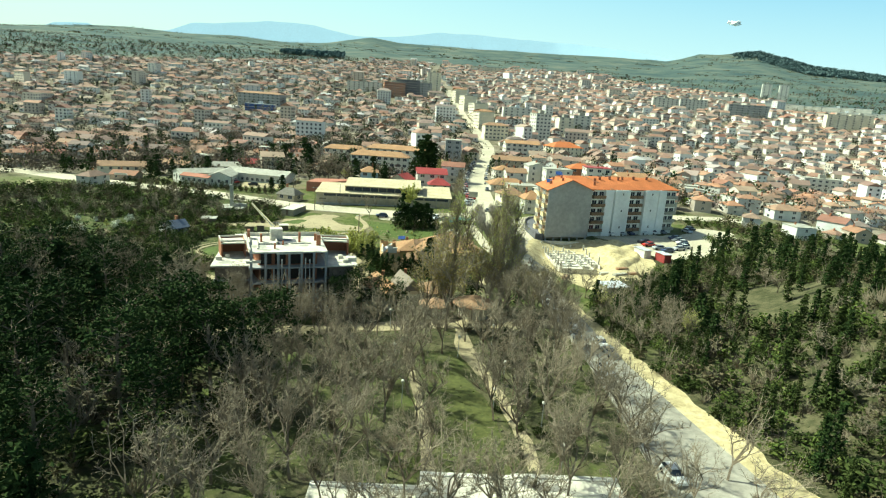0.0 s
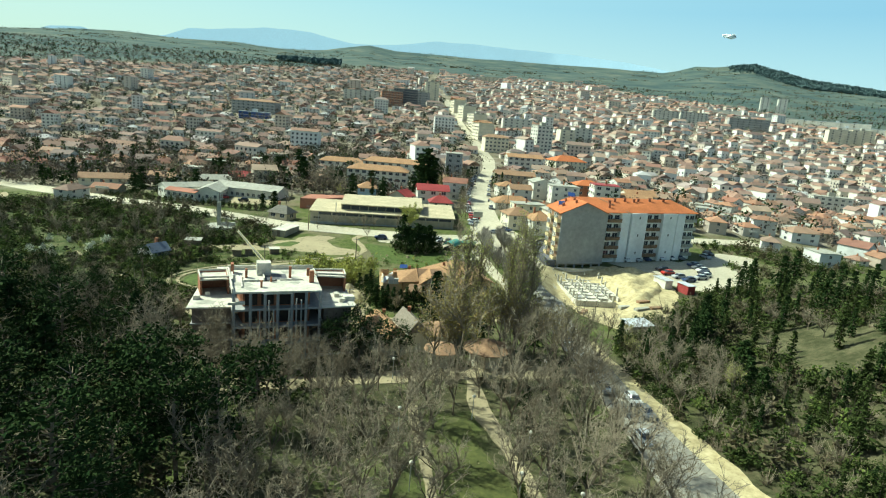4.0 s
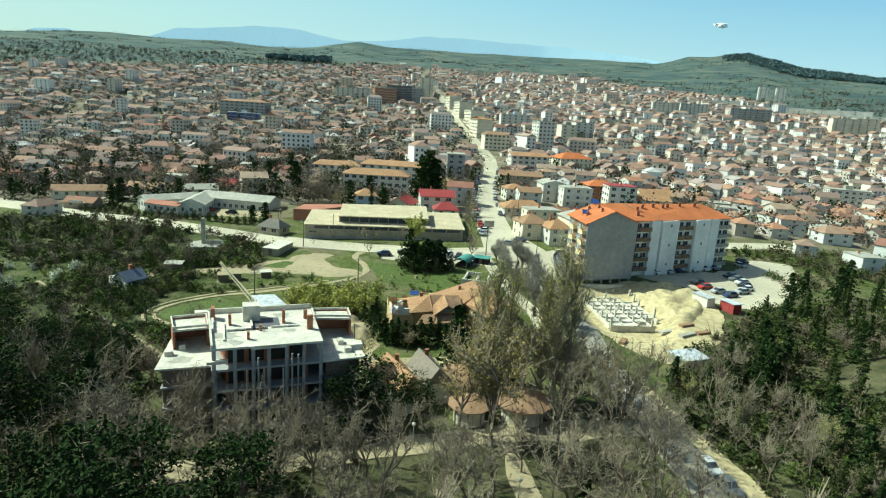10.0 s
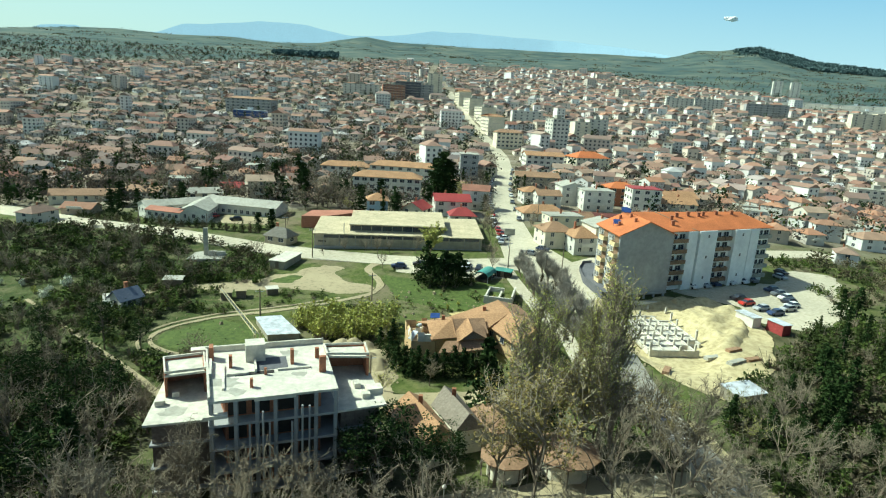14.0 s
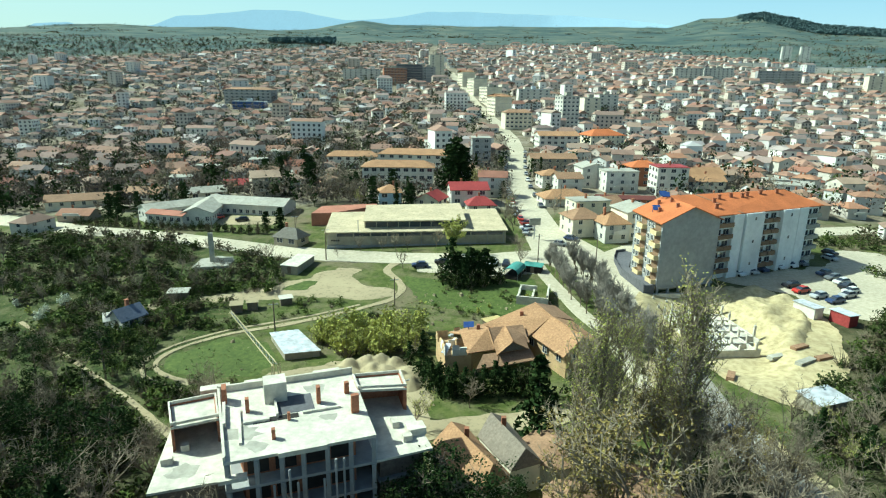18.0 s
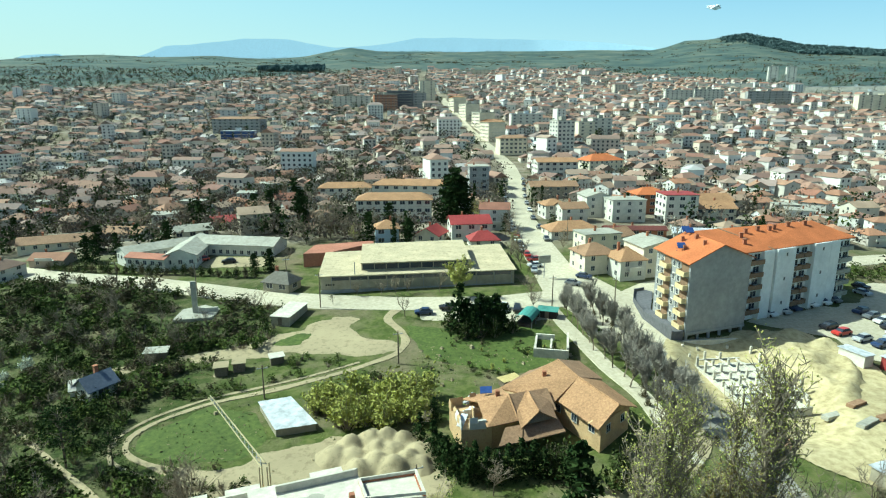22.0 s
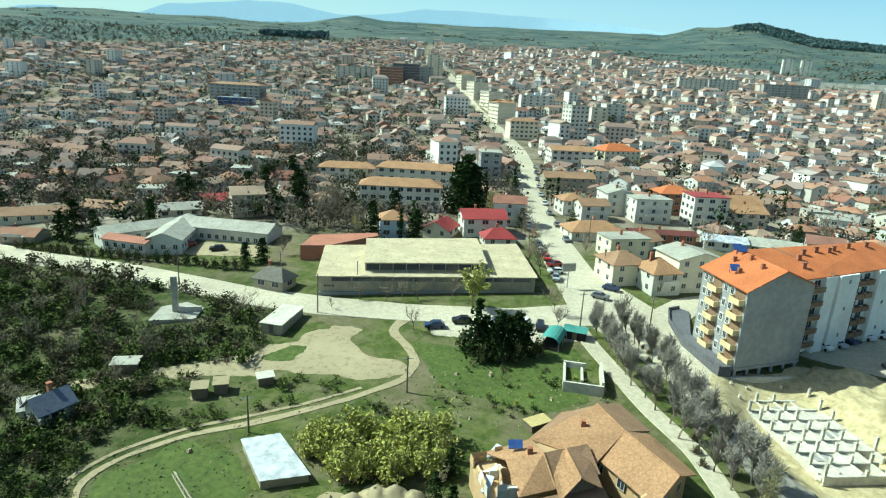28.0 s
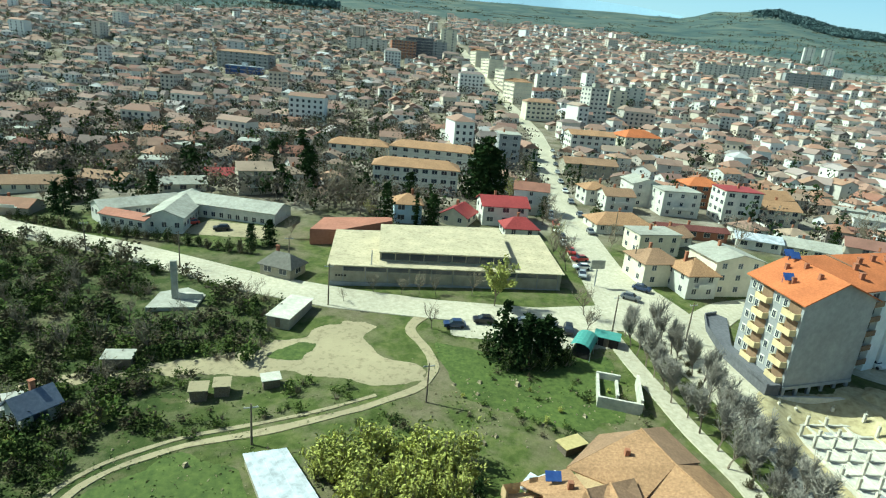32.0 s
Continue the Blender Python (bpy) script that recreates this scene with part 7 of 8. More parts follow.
def far_trees():
    """The crowns between the roofs of the town, and the scrub of the hills, as loose clumps."""
    rnd = random.Random(3)
    V, F, MI = [], [], []

    def crown(x, y, h, w, mi, n, size):
        z = height(x, y)
        pts = [Vector((x + rnd.gauss(0, w * 0.38), y + rnd.gauss(0, w * 0.38), z + h * rnd.uniform(0.25, 1.0))) for _ in range(n)]
        v, f = tufts(pts, size, rnd)
        k = len(V)
        V.extend(v)
        F.extend(tuple(a + k for a in t) for t in f)
        MI.extend([mi] * len(f))

    for _ in range(15500):
        y = 262 + 1330 * rnd.random() ** 1.25
        x = rnd.uniform(-0.95, 0.95) * y
        if x > 20 and rnd.random() < 0.6:
            continue
        if abs(x - road_x(y)) < 6 or (y < 300 and -30 < x < 60):
            continue
        kind = rnd.random()
        if y < 400 and not free(x, y, -1.5):
            continue
        if kind < 0.2:
            crown(x, y, rnd.uniform(5, 10), 2.6, 1, 24, 0.8)
        elif kind < 0.24:
            crown(x, y, rnd.uniform(4, 8), 3.6, 2, 24, 0.65)
        else:
            crown(x, y, rnd.uniform(4, 8.5), 4.6, 3, 26, 0.62)
    for _ in range(1900):
        a, r = math.radians(rnd.uniform(-42, 40)), rnd.uniform(1250, 2950)
        x, y = r * math.sin(a), r * math.cos(a)
        if noise.noise(Vector((x / 240, y / 240, 7.0))) < -0.05:
            continue
        if r < 1500:
            crown(x, y, rnd.uniform(4, 7), rnd.uniform(8, 20), 1 if rnd.random() < 0.35 else 3, 10, rnd.uniform(1.4, 2.4))
        else:
            crown(x, y, rnd.uniform(2, 4), rnd.uniform(14, 40), 0, 9, rnd.uniform(1.4, 2.6))
    for _ in range(900):
        x, y = rnd.uniform(-250, -18), rnd.uniform(258, 430)
        if y < 400 and not free(x, y, -1.5):
            continue
        crown(x, y, rnd.uniform(4, 8), 4.2, rnd.choice((3, 3, 3, 0, 1)), 30, 0.5)
    # the dark pine woods, tinted teal for haze: above the town, and on the eastern hill's shaded flank
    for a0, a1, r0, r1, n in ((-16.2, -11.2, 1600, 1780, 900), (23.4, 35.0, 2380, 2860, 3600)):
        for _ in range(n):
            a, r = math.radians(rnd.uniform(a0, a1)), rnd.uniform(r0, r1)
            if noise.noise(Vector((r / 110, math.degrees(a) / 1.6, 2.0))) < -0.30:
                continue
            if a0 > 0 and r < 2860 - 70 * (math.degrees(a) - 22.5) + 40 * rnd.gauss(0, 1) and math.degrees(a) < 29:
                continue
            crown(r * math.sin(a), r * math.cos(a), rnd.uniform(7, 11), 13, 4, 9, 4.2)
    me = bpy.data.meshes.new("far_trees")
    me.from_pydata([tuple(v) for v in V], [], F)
    for m in (M_brush, M_needle, M_green_leaf, M_bare_crown, M_hazy_wood):
        me.materials.append(m)
    me.polygons.foreach_set("material_index", MI)
    tagged(new("far_trees", me), "bare and evergreen trees between the roofs of the town", "trees", kind="stuff")


far_trees()

for kinds in KINDS.values():          # kinds that were only copied into thickets
    for ob, used in kinds:
        if not used:
            for ch in list(ob.children):
                bpy.data.objects.remove(ch)
            bpy.data.objects.remove(ob)

# ---- vehicles ----
CAR_COLOURS = {"white": (0.72, 0.72, 0.70), "silver": (0.42, 0.43, 0.44), "black": (0.02, 0.02, 0.025), "dark blue": (0.03, 0.05, 0.12), "red": (0.45, 0.04, 0.03), "grey": (0.16, 0.17, 0.18)}


def car_kind(colour):
    m = mat("paint_" + colour.replace(" ", "_"), [CAR_COLOURS[colour], tuple(c * 0.9 for c in CAR_COLOURS[colour])], 0.3, 2, 0.05, 0.0, spec=0.6)
    ob = new("car")
    tagged(ob, colour + " hatchback car parked on the asphalt", "car", "parked cars")
    bm = bmesh.new()
    side = [(-2.05, 0.35), (-2.05, 0.75), (-1.75, 0.9), (-0.95, 0.95), (1.2, 0.95), (2.0, 0.85), (2.05, 0.4), (1.8, 0.28), (-1.8, 0.28)]
    lo = [bm.verts.new((x, -0.84, z)) for x, z in side]
    hi = [bm.verts.new((x, 0.84, z)) for x, z in side]
    n = len(side)
    bm.faces.new(lo)
    bm.faces.new(hi[::-1])
    for i in range(n):
        bm.faces.new((lo[(i + 1) % n], lo[i], hi[i], hi[(i + 1) % n]))
    part("body", bm, m, ob)
    bm = bmesh.new()
    box(bm, -0.35, 1.2, -0.62, 0.62, 1.40, 1.46)
    part("roof", bm, m, ob)
    bm = bmesh.new()
    v = [bm.verts.new(p) for p in ((-1.05, -0.78, 0.94), (1.75, -0.78, 0.94), (1.75, 0.78, 0.94), (-1.05, 0.78, 0.94), (-0.38, -0.62, 1.41), (1.24, -0.62, 1.41), (1.24, 0.62, 1.41), (-0.38, 0.62, 1.41))]
    for f in ((0, 1, 5, 4), (1, 2, 6, 5), (2, 3, 7, 6), (3, 0, 4, 7)):
        bm.faces.new([v[i] for i in f])
    part("glazing", bm, M_window, ob, "dark car glazing")
    for x in (-1.3, 1.3):
        for y in (-0.78, 0.78):
            bm = bmesh.new()
            bmesh.ops.create_cone(bm, cap_ends=True, segments=12, radius1=0.31, radius2=0.31, depth=0.2, matrix=pose(x, y, 0.31, 90))
            part("wheel", bm, M_rubber, ob)
    return ob


CARS = {c: [car_kind(c), False] for c in CAR_COLOURS}


def car(colour, x, y, turn, lift=0.14):
    k = CARS[colour]
    m = pose(x, y, height(x, y) + lift, 0, 0, turn)
    if not k[1]:
        k[1] = True
        k[0].matrix_basis = m
    else:
        copy_thing(k[0], m)


cr = random.Random(2)
for x, y, c in ((61.9, 192.7, "black"), (62.4, 189.3, "red"), (64.6, 186.2, "silver"), (66.5, 183.4, "dark blue"), (74.9, 201.4, "dark blue"), (75.2, 198.4, "grey"), (75.4, 195.4, "white"), (74.6, 192.2, "black"), (73.6, 189.2, "white"), (71.2, 186.6, "silver")):
    car(c, x, y, 20)
for x, y, c in ((52.5, 199.5, "white"), (56.5, 201.2, "silver"), (60, 203.2, "dark blue"), (65.4, 205.6, "white"), (69.5, 207.3, "white"), (73, 208.8, "grey"), (84, 214, "silver"), (87, 219, "black")):
    car(c, x, y, 112)
for x, y, c, t in ((-25.3, 199.8, "dark blue", 8), (-19.8, 202.4, "black", 5), (-12.6, 202.8, "grey", 5), (-7.2, 202.2, "white", 60), (-4.0, 201.4, "black", 80), (5.6, 239.0, "red", 20), (5.0, 233.5, "white", 10), (4.2, 229, "silver", 80), (16.5, 224.0, "dark blue", 150), (12.5, 218.5, "grey", 150), (-84, 242.5, "black", 20), (-93, 245.5, "red", 40)):
    car(c, x, y, t, 0.2)
for i in range(22):
    y = 244 + i * 5.6
    car(cr.choice(("white", "silver", "black", "dark blue", "grey", "white", "red")), road_x(y) - 5.2 - 0.6 * (i % 2), y, 88 + cr.uniform(-4, 4), 0.12)
for i in range(9):
    y = 262 + i * 17
    car(cr.choice(("white", "silver", "grey")), road_x(y) + 4.2, y, 90, 0.12)
for x, y, c, t in ((28.0, 107.5, "white", 100), (28.7, 103.2, "grey", 100), (23.0, 126.6, "white", 97), (21.0, 129.0, "silver", 97), (22.0, 134, "dark blue", 95), (24.4, 117, "silver", 97), (24.0, 111, "grey", 97), (26.0, 95, "silver", 100), (27.0, 66, "white", 100)):
    car(c, x, y, t, 0.24)

# ---- poles, lamps and the sign ----
def pole(x, y, h, label, arm=True):
    ob = thing("utility_pole", at_ground(x, y), 20, label, "pole", "utility poles")
    bm = bmesh.new()
    cyl(bm, 0, 0, -0.5, h, 0.16, 0.10, 8)
    part("post", bm, M_bark, ob)
    if arm:
        bm = bmesh.new()
        box(bm, -0.9, 0.9, -0.05, 0.05, h - 0.6, h - 0.48)
        part("crossarm", bm, M_metal, ob)
        for k in (-0.75, 0, 0.75):
            bm = bmesh.new()
            cyl(bm, k, 0, h - 0.48, h - 0.28, 0.05, 0.03, 6)
            part("insulator", bm, M_plaster_white, ob)


for x, y, h in ((-49.6, 205.0, 8.5), (-29.4, 176.4, 6.5), (-51.2, 164.8, 6.0), (18.3, 201.8, 8), (3.6, 199.8, 9), (-61.0, 219.5, 8), (-84.0, 218.6, 8), (16.5, 232, 8), (-106, 222, 8), (20, 262, 8), (-24.5, 138, 6)):
    pole(x, y, h, "weathered utility pole with short crossarm")


def billboard():
    ob = thing("billboard", at_ground(6.0, 224.2), 15, "grey billboard on a single steel post", "sign")
    bm = bmesh.new()
    cyl(bm, 0, 0, -0.3, 4.6, 0.12, 0.12, 8)
    part("post", bm, M_metal, ob)
    bm = bmesh.new()
    box(bm, -1.7, 1.7, -0.12, 0.12, 4.2, 6.2)
    part("panel", bm, M_roof_grey, ob)


billboard()


def park_lamp(x, y):
    ob = thing("park_lamp", at_ground(x, y), 0, "park lamp with a white globe on a thin post", "lamp", "park lamps")
    bm = bmesh.new()
    cyl(bm, 0, 0, -0.2, 3.6, 0.06, 0.05, 8)
    part("post", bm, M_metal, ob)
    bm = bmesh.new()
    bmesh.ops.create_icosphere(bm, subdivisions=2, radius=0.27, matrix=Matrix.Translation((0, 0, 3.8)))
    part("globe", bm, M_plaster_white, ob)


for x, y in ((7.3, 104.5), (1.0, 97.5), (8.2, 88.5), (12.5, 76), (-9.5, 92), (14, 113), (-12, 108.5), (6.0, 79), (13.5, 66), (-7, 79)):
    park_lamp(x, y)


# ---- placing boom behind the unfinished building ----
def placing_boom():
    x, y = -39.6, 127.6
    ob = thing("placing_boom", (x, y, height(x, y)), 0, "yellow lattice placing boom on a steel mast", "crane")
    M_yel = mat("yellow_paint", [(0.50, 0.43, 0.24), (0.58, 0.50, 0.30)], 0.5, 2, 0.12, 0.0)
    a, b = Vector((0, 0, 8.4 - height(x, y))), Vector((-47.2 - x, 134.1 - y, 12.7 - height(x, y)))
    bm = bmesh.new()
    for sx in (-0.4, 0.4):
        for sy in (-0.4, 0.4):
            cyl(bm, sx, sy, -0.5, a.z, 0.07, 0.07, 5)
    box(bm, -1.2, 1.2, -1.2, 1.2, -0.5, 0.3)
    part("mast", bm, M_yel, ob)
    d = (b - a).normalized()
    u = d.orthogonal().normalized()
    w = d.cross(u)
    rails = [u * 0.35, -u * 0.2 + w * 0.32, -u * 0.2 - w * 0.32]
    for r in rails:
        V, F = sticks([(a + r, b + r * 0.5, 0.09, 0.06)])
        o = new("boom_chord", mesh_of("boom_chord", (V, F), M_yel))
        o.parent = ob
    n = 14
    for i in range(n):
        for j in range(3):
            p, q = a + (b - a) * (i / n) + rails[j] * (1 - 0.5 * i / n), a + (b - a) * ((i + 1) / n) + rails[(j + 1) % 3] * (1 - 0.5 * (i + 1) / n)
            o = new("lacing_bar", mesh_of("lacing_bar", sticks([(p, q, 0.04, 0.04)]), M_metal))
            o.parent = ob


placing_boom()


# ---- foundations in the pit ----
def foundations():
    ox, oy = 35.0, 178.5
    z0 = height(34.0, 178.0) + 0.25
    ob = thing("foundations", (ox, oy, z0), 6, "white concrete foundation beams and column stubs in a pit", "building site")
    fr = random.Random(8)
    for x0, y0, x1, y1 in ((-7.5, -10.7, 5.6, 7.0), (-7.5, -16.4, -0.8, -10.9), (-0.6, -13.6, 2.4, -10.9)):
        bm = bmesh.new()
        box(bm, x0, x1, y0, y1, -0.5, 0.12)
        part("blinding_slab", bm, M_concrete, ob, "pale uneven concrete floor")
    for i in range(9):
        bm = bmesh.new()
        y = -16.5 + i * 2.9
        box(bm, -7.6 + fr.uniform(0, 1.2), 6.4 - fr.uniform(0, 1.6) - (1.6 if i < 2 else 0), y - 0.2, y + 0.2, -2.6, 0.45)
        part("ground_beam", bm, M_concrete, ob)
    for i in range(5):
        bm = bmesh.new()
        x = -7.2 + i * 3.2
        box(bm, x - 0.2, x + 0.2, -16.6 + fr.uniform(0, 2.5) + (3 if i == 4 else 0), 7.2 - fr.uniform(0, 1.5), -2.6, 0.4)
        part("cross_beam", bm, M_concrete, ob)
    for i in range(5):
        for j in range(9):
            if fr.random() < 0.14 or (i == 4 and j < 2):
                continue
            bm = bmesh.new()
            x, y = -7.2 + i * 3.2, -16.5 + j * 2.9
            h = fr.uniform(0.9, 2.3)
            box(bm, x - 0.2, x + 0.2, y - 0.2, y + 0.2, 0.4, 0.4 + h)
            for dx in (-0.12, 0.12):
                box(bm, x + dx - 0.02, x + dx + 0.02, y - 0.02, y + 0.02, 0.4 + h, 0.9 + h)
            part("column_stub", bm, M_concrete, ob)
    for x, y, w in ((-4.0, -12.0, 2.4), (2.4, -6.2, 2.0), (-0.8, 1.4, 2.6)):
        bm = bmesh.new()
        box(bm, x - w / 2, x + w / 2, y - 0.8, y + 0.8, -2.4, 0.25)
        part("pit_slab", bm, M_concrete_grey, ob)
    bm = bmesh.new()
    prism(bm, [(-8, 8.2), (7.6, 8.2), (7.6, 8.7), (-8, 8.7)], -0.5, 2.6)
    part("retaining_wall", bm, M_concrete, ob)


foundations()


def stack(x, y, turn, w, d, h, m, label, cat="stack"):
    ob = thing("timber_stack", at_ground(x, y), turn, label, cat, "stacks on the site")
    n = max(2, int(h / 0.18))
    for i in range(n):
        bm = bmesh.new()
        k = 0.04 * ((i * 7) % 3)
        box(bm, -w / 2 + k, w / 2 - k, -d / 2, d / 2, i * h / n, (i + 1) * h / n - 0.02)
        part("board_layer", bm, m, ob)


for x, y, t, w in ((42, 160, 20, 4.2), (46.5, 161.5, 25, 3.6), (44.5, 156.0, 30, 4.6), (48.5, 157.5, 20, 3.4), (29, 150.5, 60, 3)):
    stack(x, y, t, w, 1.2, 0.7, M_tile_brown if w < 4 else M_roof_grey, "stack of shuttering boards on pale sand")


def shelter(name, x, y, turn, w, d, h, rise, wall_m, roof_m, label, cat="shed", group="", lift=0.0):
    ob = thing(name, (x, y, height(x, y) + lift), turn, label, cat, group)
    bm = bmesh.new()
    box(bm, -w / 2, w / 2, -d / 2, d / 2, -0.8, h)
    part("wall", bm, wall_m, ob)
    bm = bmesh.new()
    slab(bm, [(-w / 2 - 0.25, -d / 2 - 0.25, h + 0.08), (w / 2 + 0.25, -d / 2 - 0.25, h + 0.08), (w / 2 + 0.25, d / 2 + 0.25, h + rise), (-w / 2 - 0.25, d / 2 + 0.25, h + rise)], 0.1)
    part("roof", bm, roof_m, ob)
    bm = bmesh.new()
    box(bm, -0.45, 0.45, -d / 2 - 0.05, -d / 2 + 0.02, 0, min(1.9, h - 0.1))
    part("door", bm, M_bark, ob)
    return ob


def sheet_shed():
    pts = [(-46.2, 153.2), (-40.2, 154.9), (-46.3, 163.2), (-51.2, 161.4)]
    x, y = -46.0, 158.2
    z = height(x, y)
    ob = thing("sheet_metal_shed", (x, y, z), 0, "low shed with pale corrugated sheet-metal roof", "shed")
    R = [(a - x, b - y) for a, b in pts]
    bm = bmesh.new()
    prism(bm, [span(p, (0, 0), 0.06) for p in R], -1, 1.0)
    part("wall", bm, M_ware_wall, ob)
    for i in range(8):
        k0, k1 = i / 8, (i + 1) / 8
        a, b, c, d = span(R[0], R[1], k0), span(R[0], R[1], k1), span(R[3], R[2], k1), span(R[3], R[2], k0)
        bm = bmesh.new()
        slab(bm, [(*a, 1.15 + 0.03 * (i % 2)), (*b, 1.15 + 0.03 * (i % 2)), (*c, 1.45 + 0.03 * (i % 2)), (*d, 1.45 + 0.03 * (i % 2))], 0.06)
        part("roof_sheet", bm, M_sheet, ob)


sheet_shed()
street_house(-80.5, 165.0, 4.6, 4.0, 1, 1.6, 0, M_plaster_white, mat("slate_blue_roof", [(0.10, 0.12, 0.17), (0.15, 0.17, 0.22)], 0.7, 2, 0.15, 0.1), "tiny white hut with slate-blue roof in scrub", 60)
shelter("tent_shelter", -84.6, 168.5, 30, 2.6, 2.2, 1.0, 1.1, M_plaster_white, M_plaster_white, "white sheeted lean-to beside a hut")
shelter("garden_shed", -61.6, 173.8, 15, 2.2, 2.0, 1.7, 0.3, M_bark, M_dirt, "small plank shed with sandy roof", group="small sheds")
shelter("garden_shed", -58.8, 175.2, 15, 2.0, 2.0, 1.7, 0.3, M_bark, M_dirt, "small plank shed with sandy roof", group="small sheds")
shelter("garden_shed", -52.6, 177.9, 25, 2.4, 1.8, 1.4, 0.2, M_bark, M_concrete, "small plank shed with pale roof", group="small sheds")
shelter("garage", -55.4, 199.5, -12, 4.2, 9.5, 1.9, 0.25, M_ware_wall, M_concrete, "low garage with pale slab roof", "garage")
shelter("garden_shed", -76.5, 180.5, 10, 4.0, 2.2, 1.8, 0.4, M_bark, M_roof_grey, "low weathered shed in the scrub", group="small sheds")
shelter("site_cabin", 56.5, 176.6, 110, 5.0, 2.4, 2.4, 0.1, M_plaster_white, M_sheet, "white site cabin beside the car park", "cabin", lift=0.1)
shelter("site_cabin", 61.5, 172.8, 110, 4.2, 2.4, 2.3, 0.1, M_tile_red, M_sheet, "red site cabin beside the car park", "cabin", lift=0.1)
shelter("kiosk", 39.0, 142.0, 20, 6.0, 4.0, 2.0, 0.4, M_ware_wall, M_sheet, "low hut with pale sheet roof under trees", "hut")
shelter("cart_shed", -9.5, 168.5, 30, 3.4, 1.8, 1.1, 0.15, M_bark, mat("yellow_boards", [(0.5, 0.4, 0.16), (0.58, 0.47, 0.22)], 0.8, 2, 0.15, 0.1), "low box with yellow plank lid", "box")


def ruin():
    x, y = 0.4, 182.0
    ob = thing("ruined_shed", at_ground(x, y), -12, "roofless shed with broken pale block walls", "ruin")
    for x0, x1, y0, y1, h in ((-3.4, 3.2, -4.2, -3.8, 1.6), (-3.4, -3.0, -3.8, 4, 1.2), (2.8, 3.2, -3.8, 4.2, 2.1), (-3.4, 0.4, 4.0, 4.4, 1.4), (-0.4, 0, -1.5, 3.5, 0.9)):
        bm = bmesh.new()
        box(bm, x0, x1, y0, y1, -0.8, h)
        part("wall", bm, M_concrete, ob)


ruin()


def monument():
    ob = thing("monument", at_ground(-78.0, 203.0), 10, "grey memorial stele on a pale stone platform", "monument")
    bm = bmesh.new()
    prism(bm, [(-4.0, -4.5), (4.5, -4.0), (5.0, 2.0), (1.0, 5.5), (-3.5, 3.0)], -1.0, 0.5)
    part("platform", bm, M_roof_grey, ob)
    bm = bmesh.new()
    v = box(bm, -0.55, 0.55, -0.35, 0.35, 0.5, 8.0)
    part("stele", bm, M_roof_grey, ob)
    bm = bmesh.new()
    box(bm, 0.5, 5.0, -0.3, 0.3, 0.5, 1.6)
    part("low_wall", bm, M_concrete, ob)


monument()


def canopy():
    ob = thing("market_canopy", at_ground(-2.6, 195.0), -25, "arched teal fabric canopy over dark stalls", "canopy")
    M_teal = mat("teal_fabric", [(0.07, 0.22, 0.19), (0.11, 0.29, 0.25)], 0.7, 2, 0.1, 0.0)
    V, F, n = [], [], 8
    for i in range(n + 1):
        a = math.pi * i / n
        for y in (-3.2, 3.2):
            V.append((-1.9 * math.cos(a), y, 1.5 + 1.3 * math.sin(a)))
    F = [(2 * i, 2 * i + 1, 2 * i + 3, 2 * i + 2) for i in range(n)]
    o = new("cover", mesh_of("cover", (V, F), M_teal))
    o.parent = ob
    for x in (-1.9, 1.9):
        for y in (-3.1, 0, 3.1):
            bm = bmesh.new()
            cyl(bm, x, y, -0.3, 1.5, 0.05, 0.05, 6)
            part("post", bm, M_metal, ob)
    bm = bmesh.new()
    box(bm, -1.5, 1.5, -2.8, 2.8, 0, 0.9)
    part("stall", bm, M_dark, ob)


canopy()
shelter("market_stall", 2.4, 198.2, -20, 4.2, 2.6, 1.7, 0.3, M_dark, mat("teal_fabric", [(0.07, 0.22, 0.19), (0.11, 0.29, 0.25)]), "dark stall with faded teal cover", "stall")


def soil_heaps():
    """Truckloads of pale dug soil tipped side by side."""
    hr = random.Random(12)
    tips = [(x + hr.uniform(-0.4, 0.4), y + hr.uniform(-0.4, 0.4), hr.uniform(2.2, 3.2), hr.uniform(1.5, 2.4)) for x, y in ((-36.5, 148.2), (-34.2, 150.6), (-31.8, 151.8), (-29.2, 152.2), (-26.6, 151.2), (-24.6, 149.0), (-33.6, 147.6), (-31.0, 149.2), (-28.2, 149.4), (-26.0, 147.2), (-30.4, 146.6), (-27.8, 145.6), (-33.0, 145.0), (-24.4, 146.0))]

    def level(x, y):
        wx, wy = x + 0.35 * noise.noise(Vector((x * 0.9, y * 0.9, 0))), y + 0.35 * noise.noise(Vector((x * 0.9, y * 0.9, 5)))
        top = max(h * (1 - (math.hypot(wx - a, wy - b) / r) ** 1.5) for a, b, r, h in tips)
        return height(x, y) + max(-0.3, top) + 0.14 * noise.noise(Vector((x * 2.2, y * 2.2, 2)))

    ob = sheet("soil_heaps", list(np.arange(-40.5, -20.5, 0.35)), list(np.arange(141.5, 156, 0.35)), level, M_dirt)
    tagged(ob, "heaps of pale dug soil tipped side by side", "soil heaps", kind="stuff")


soil_heaps()



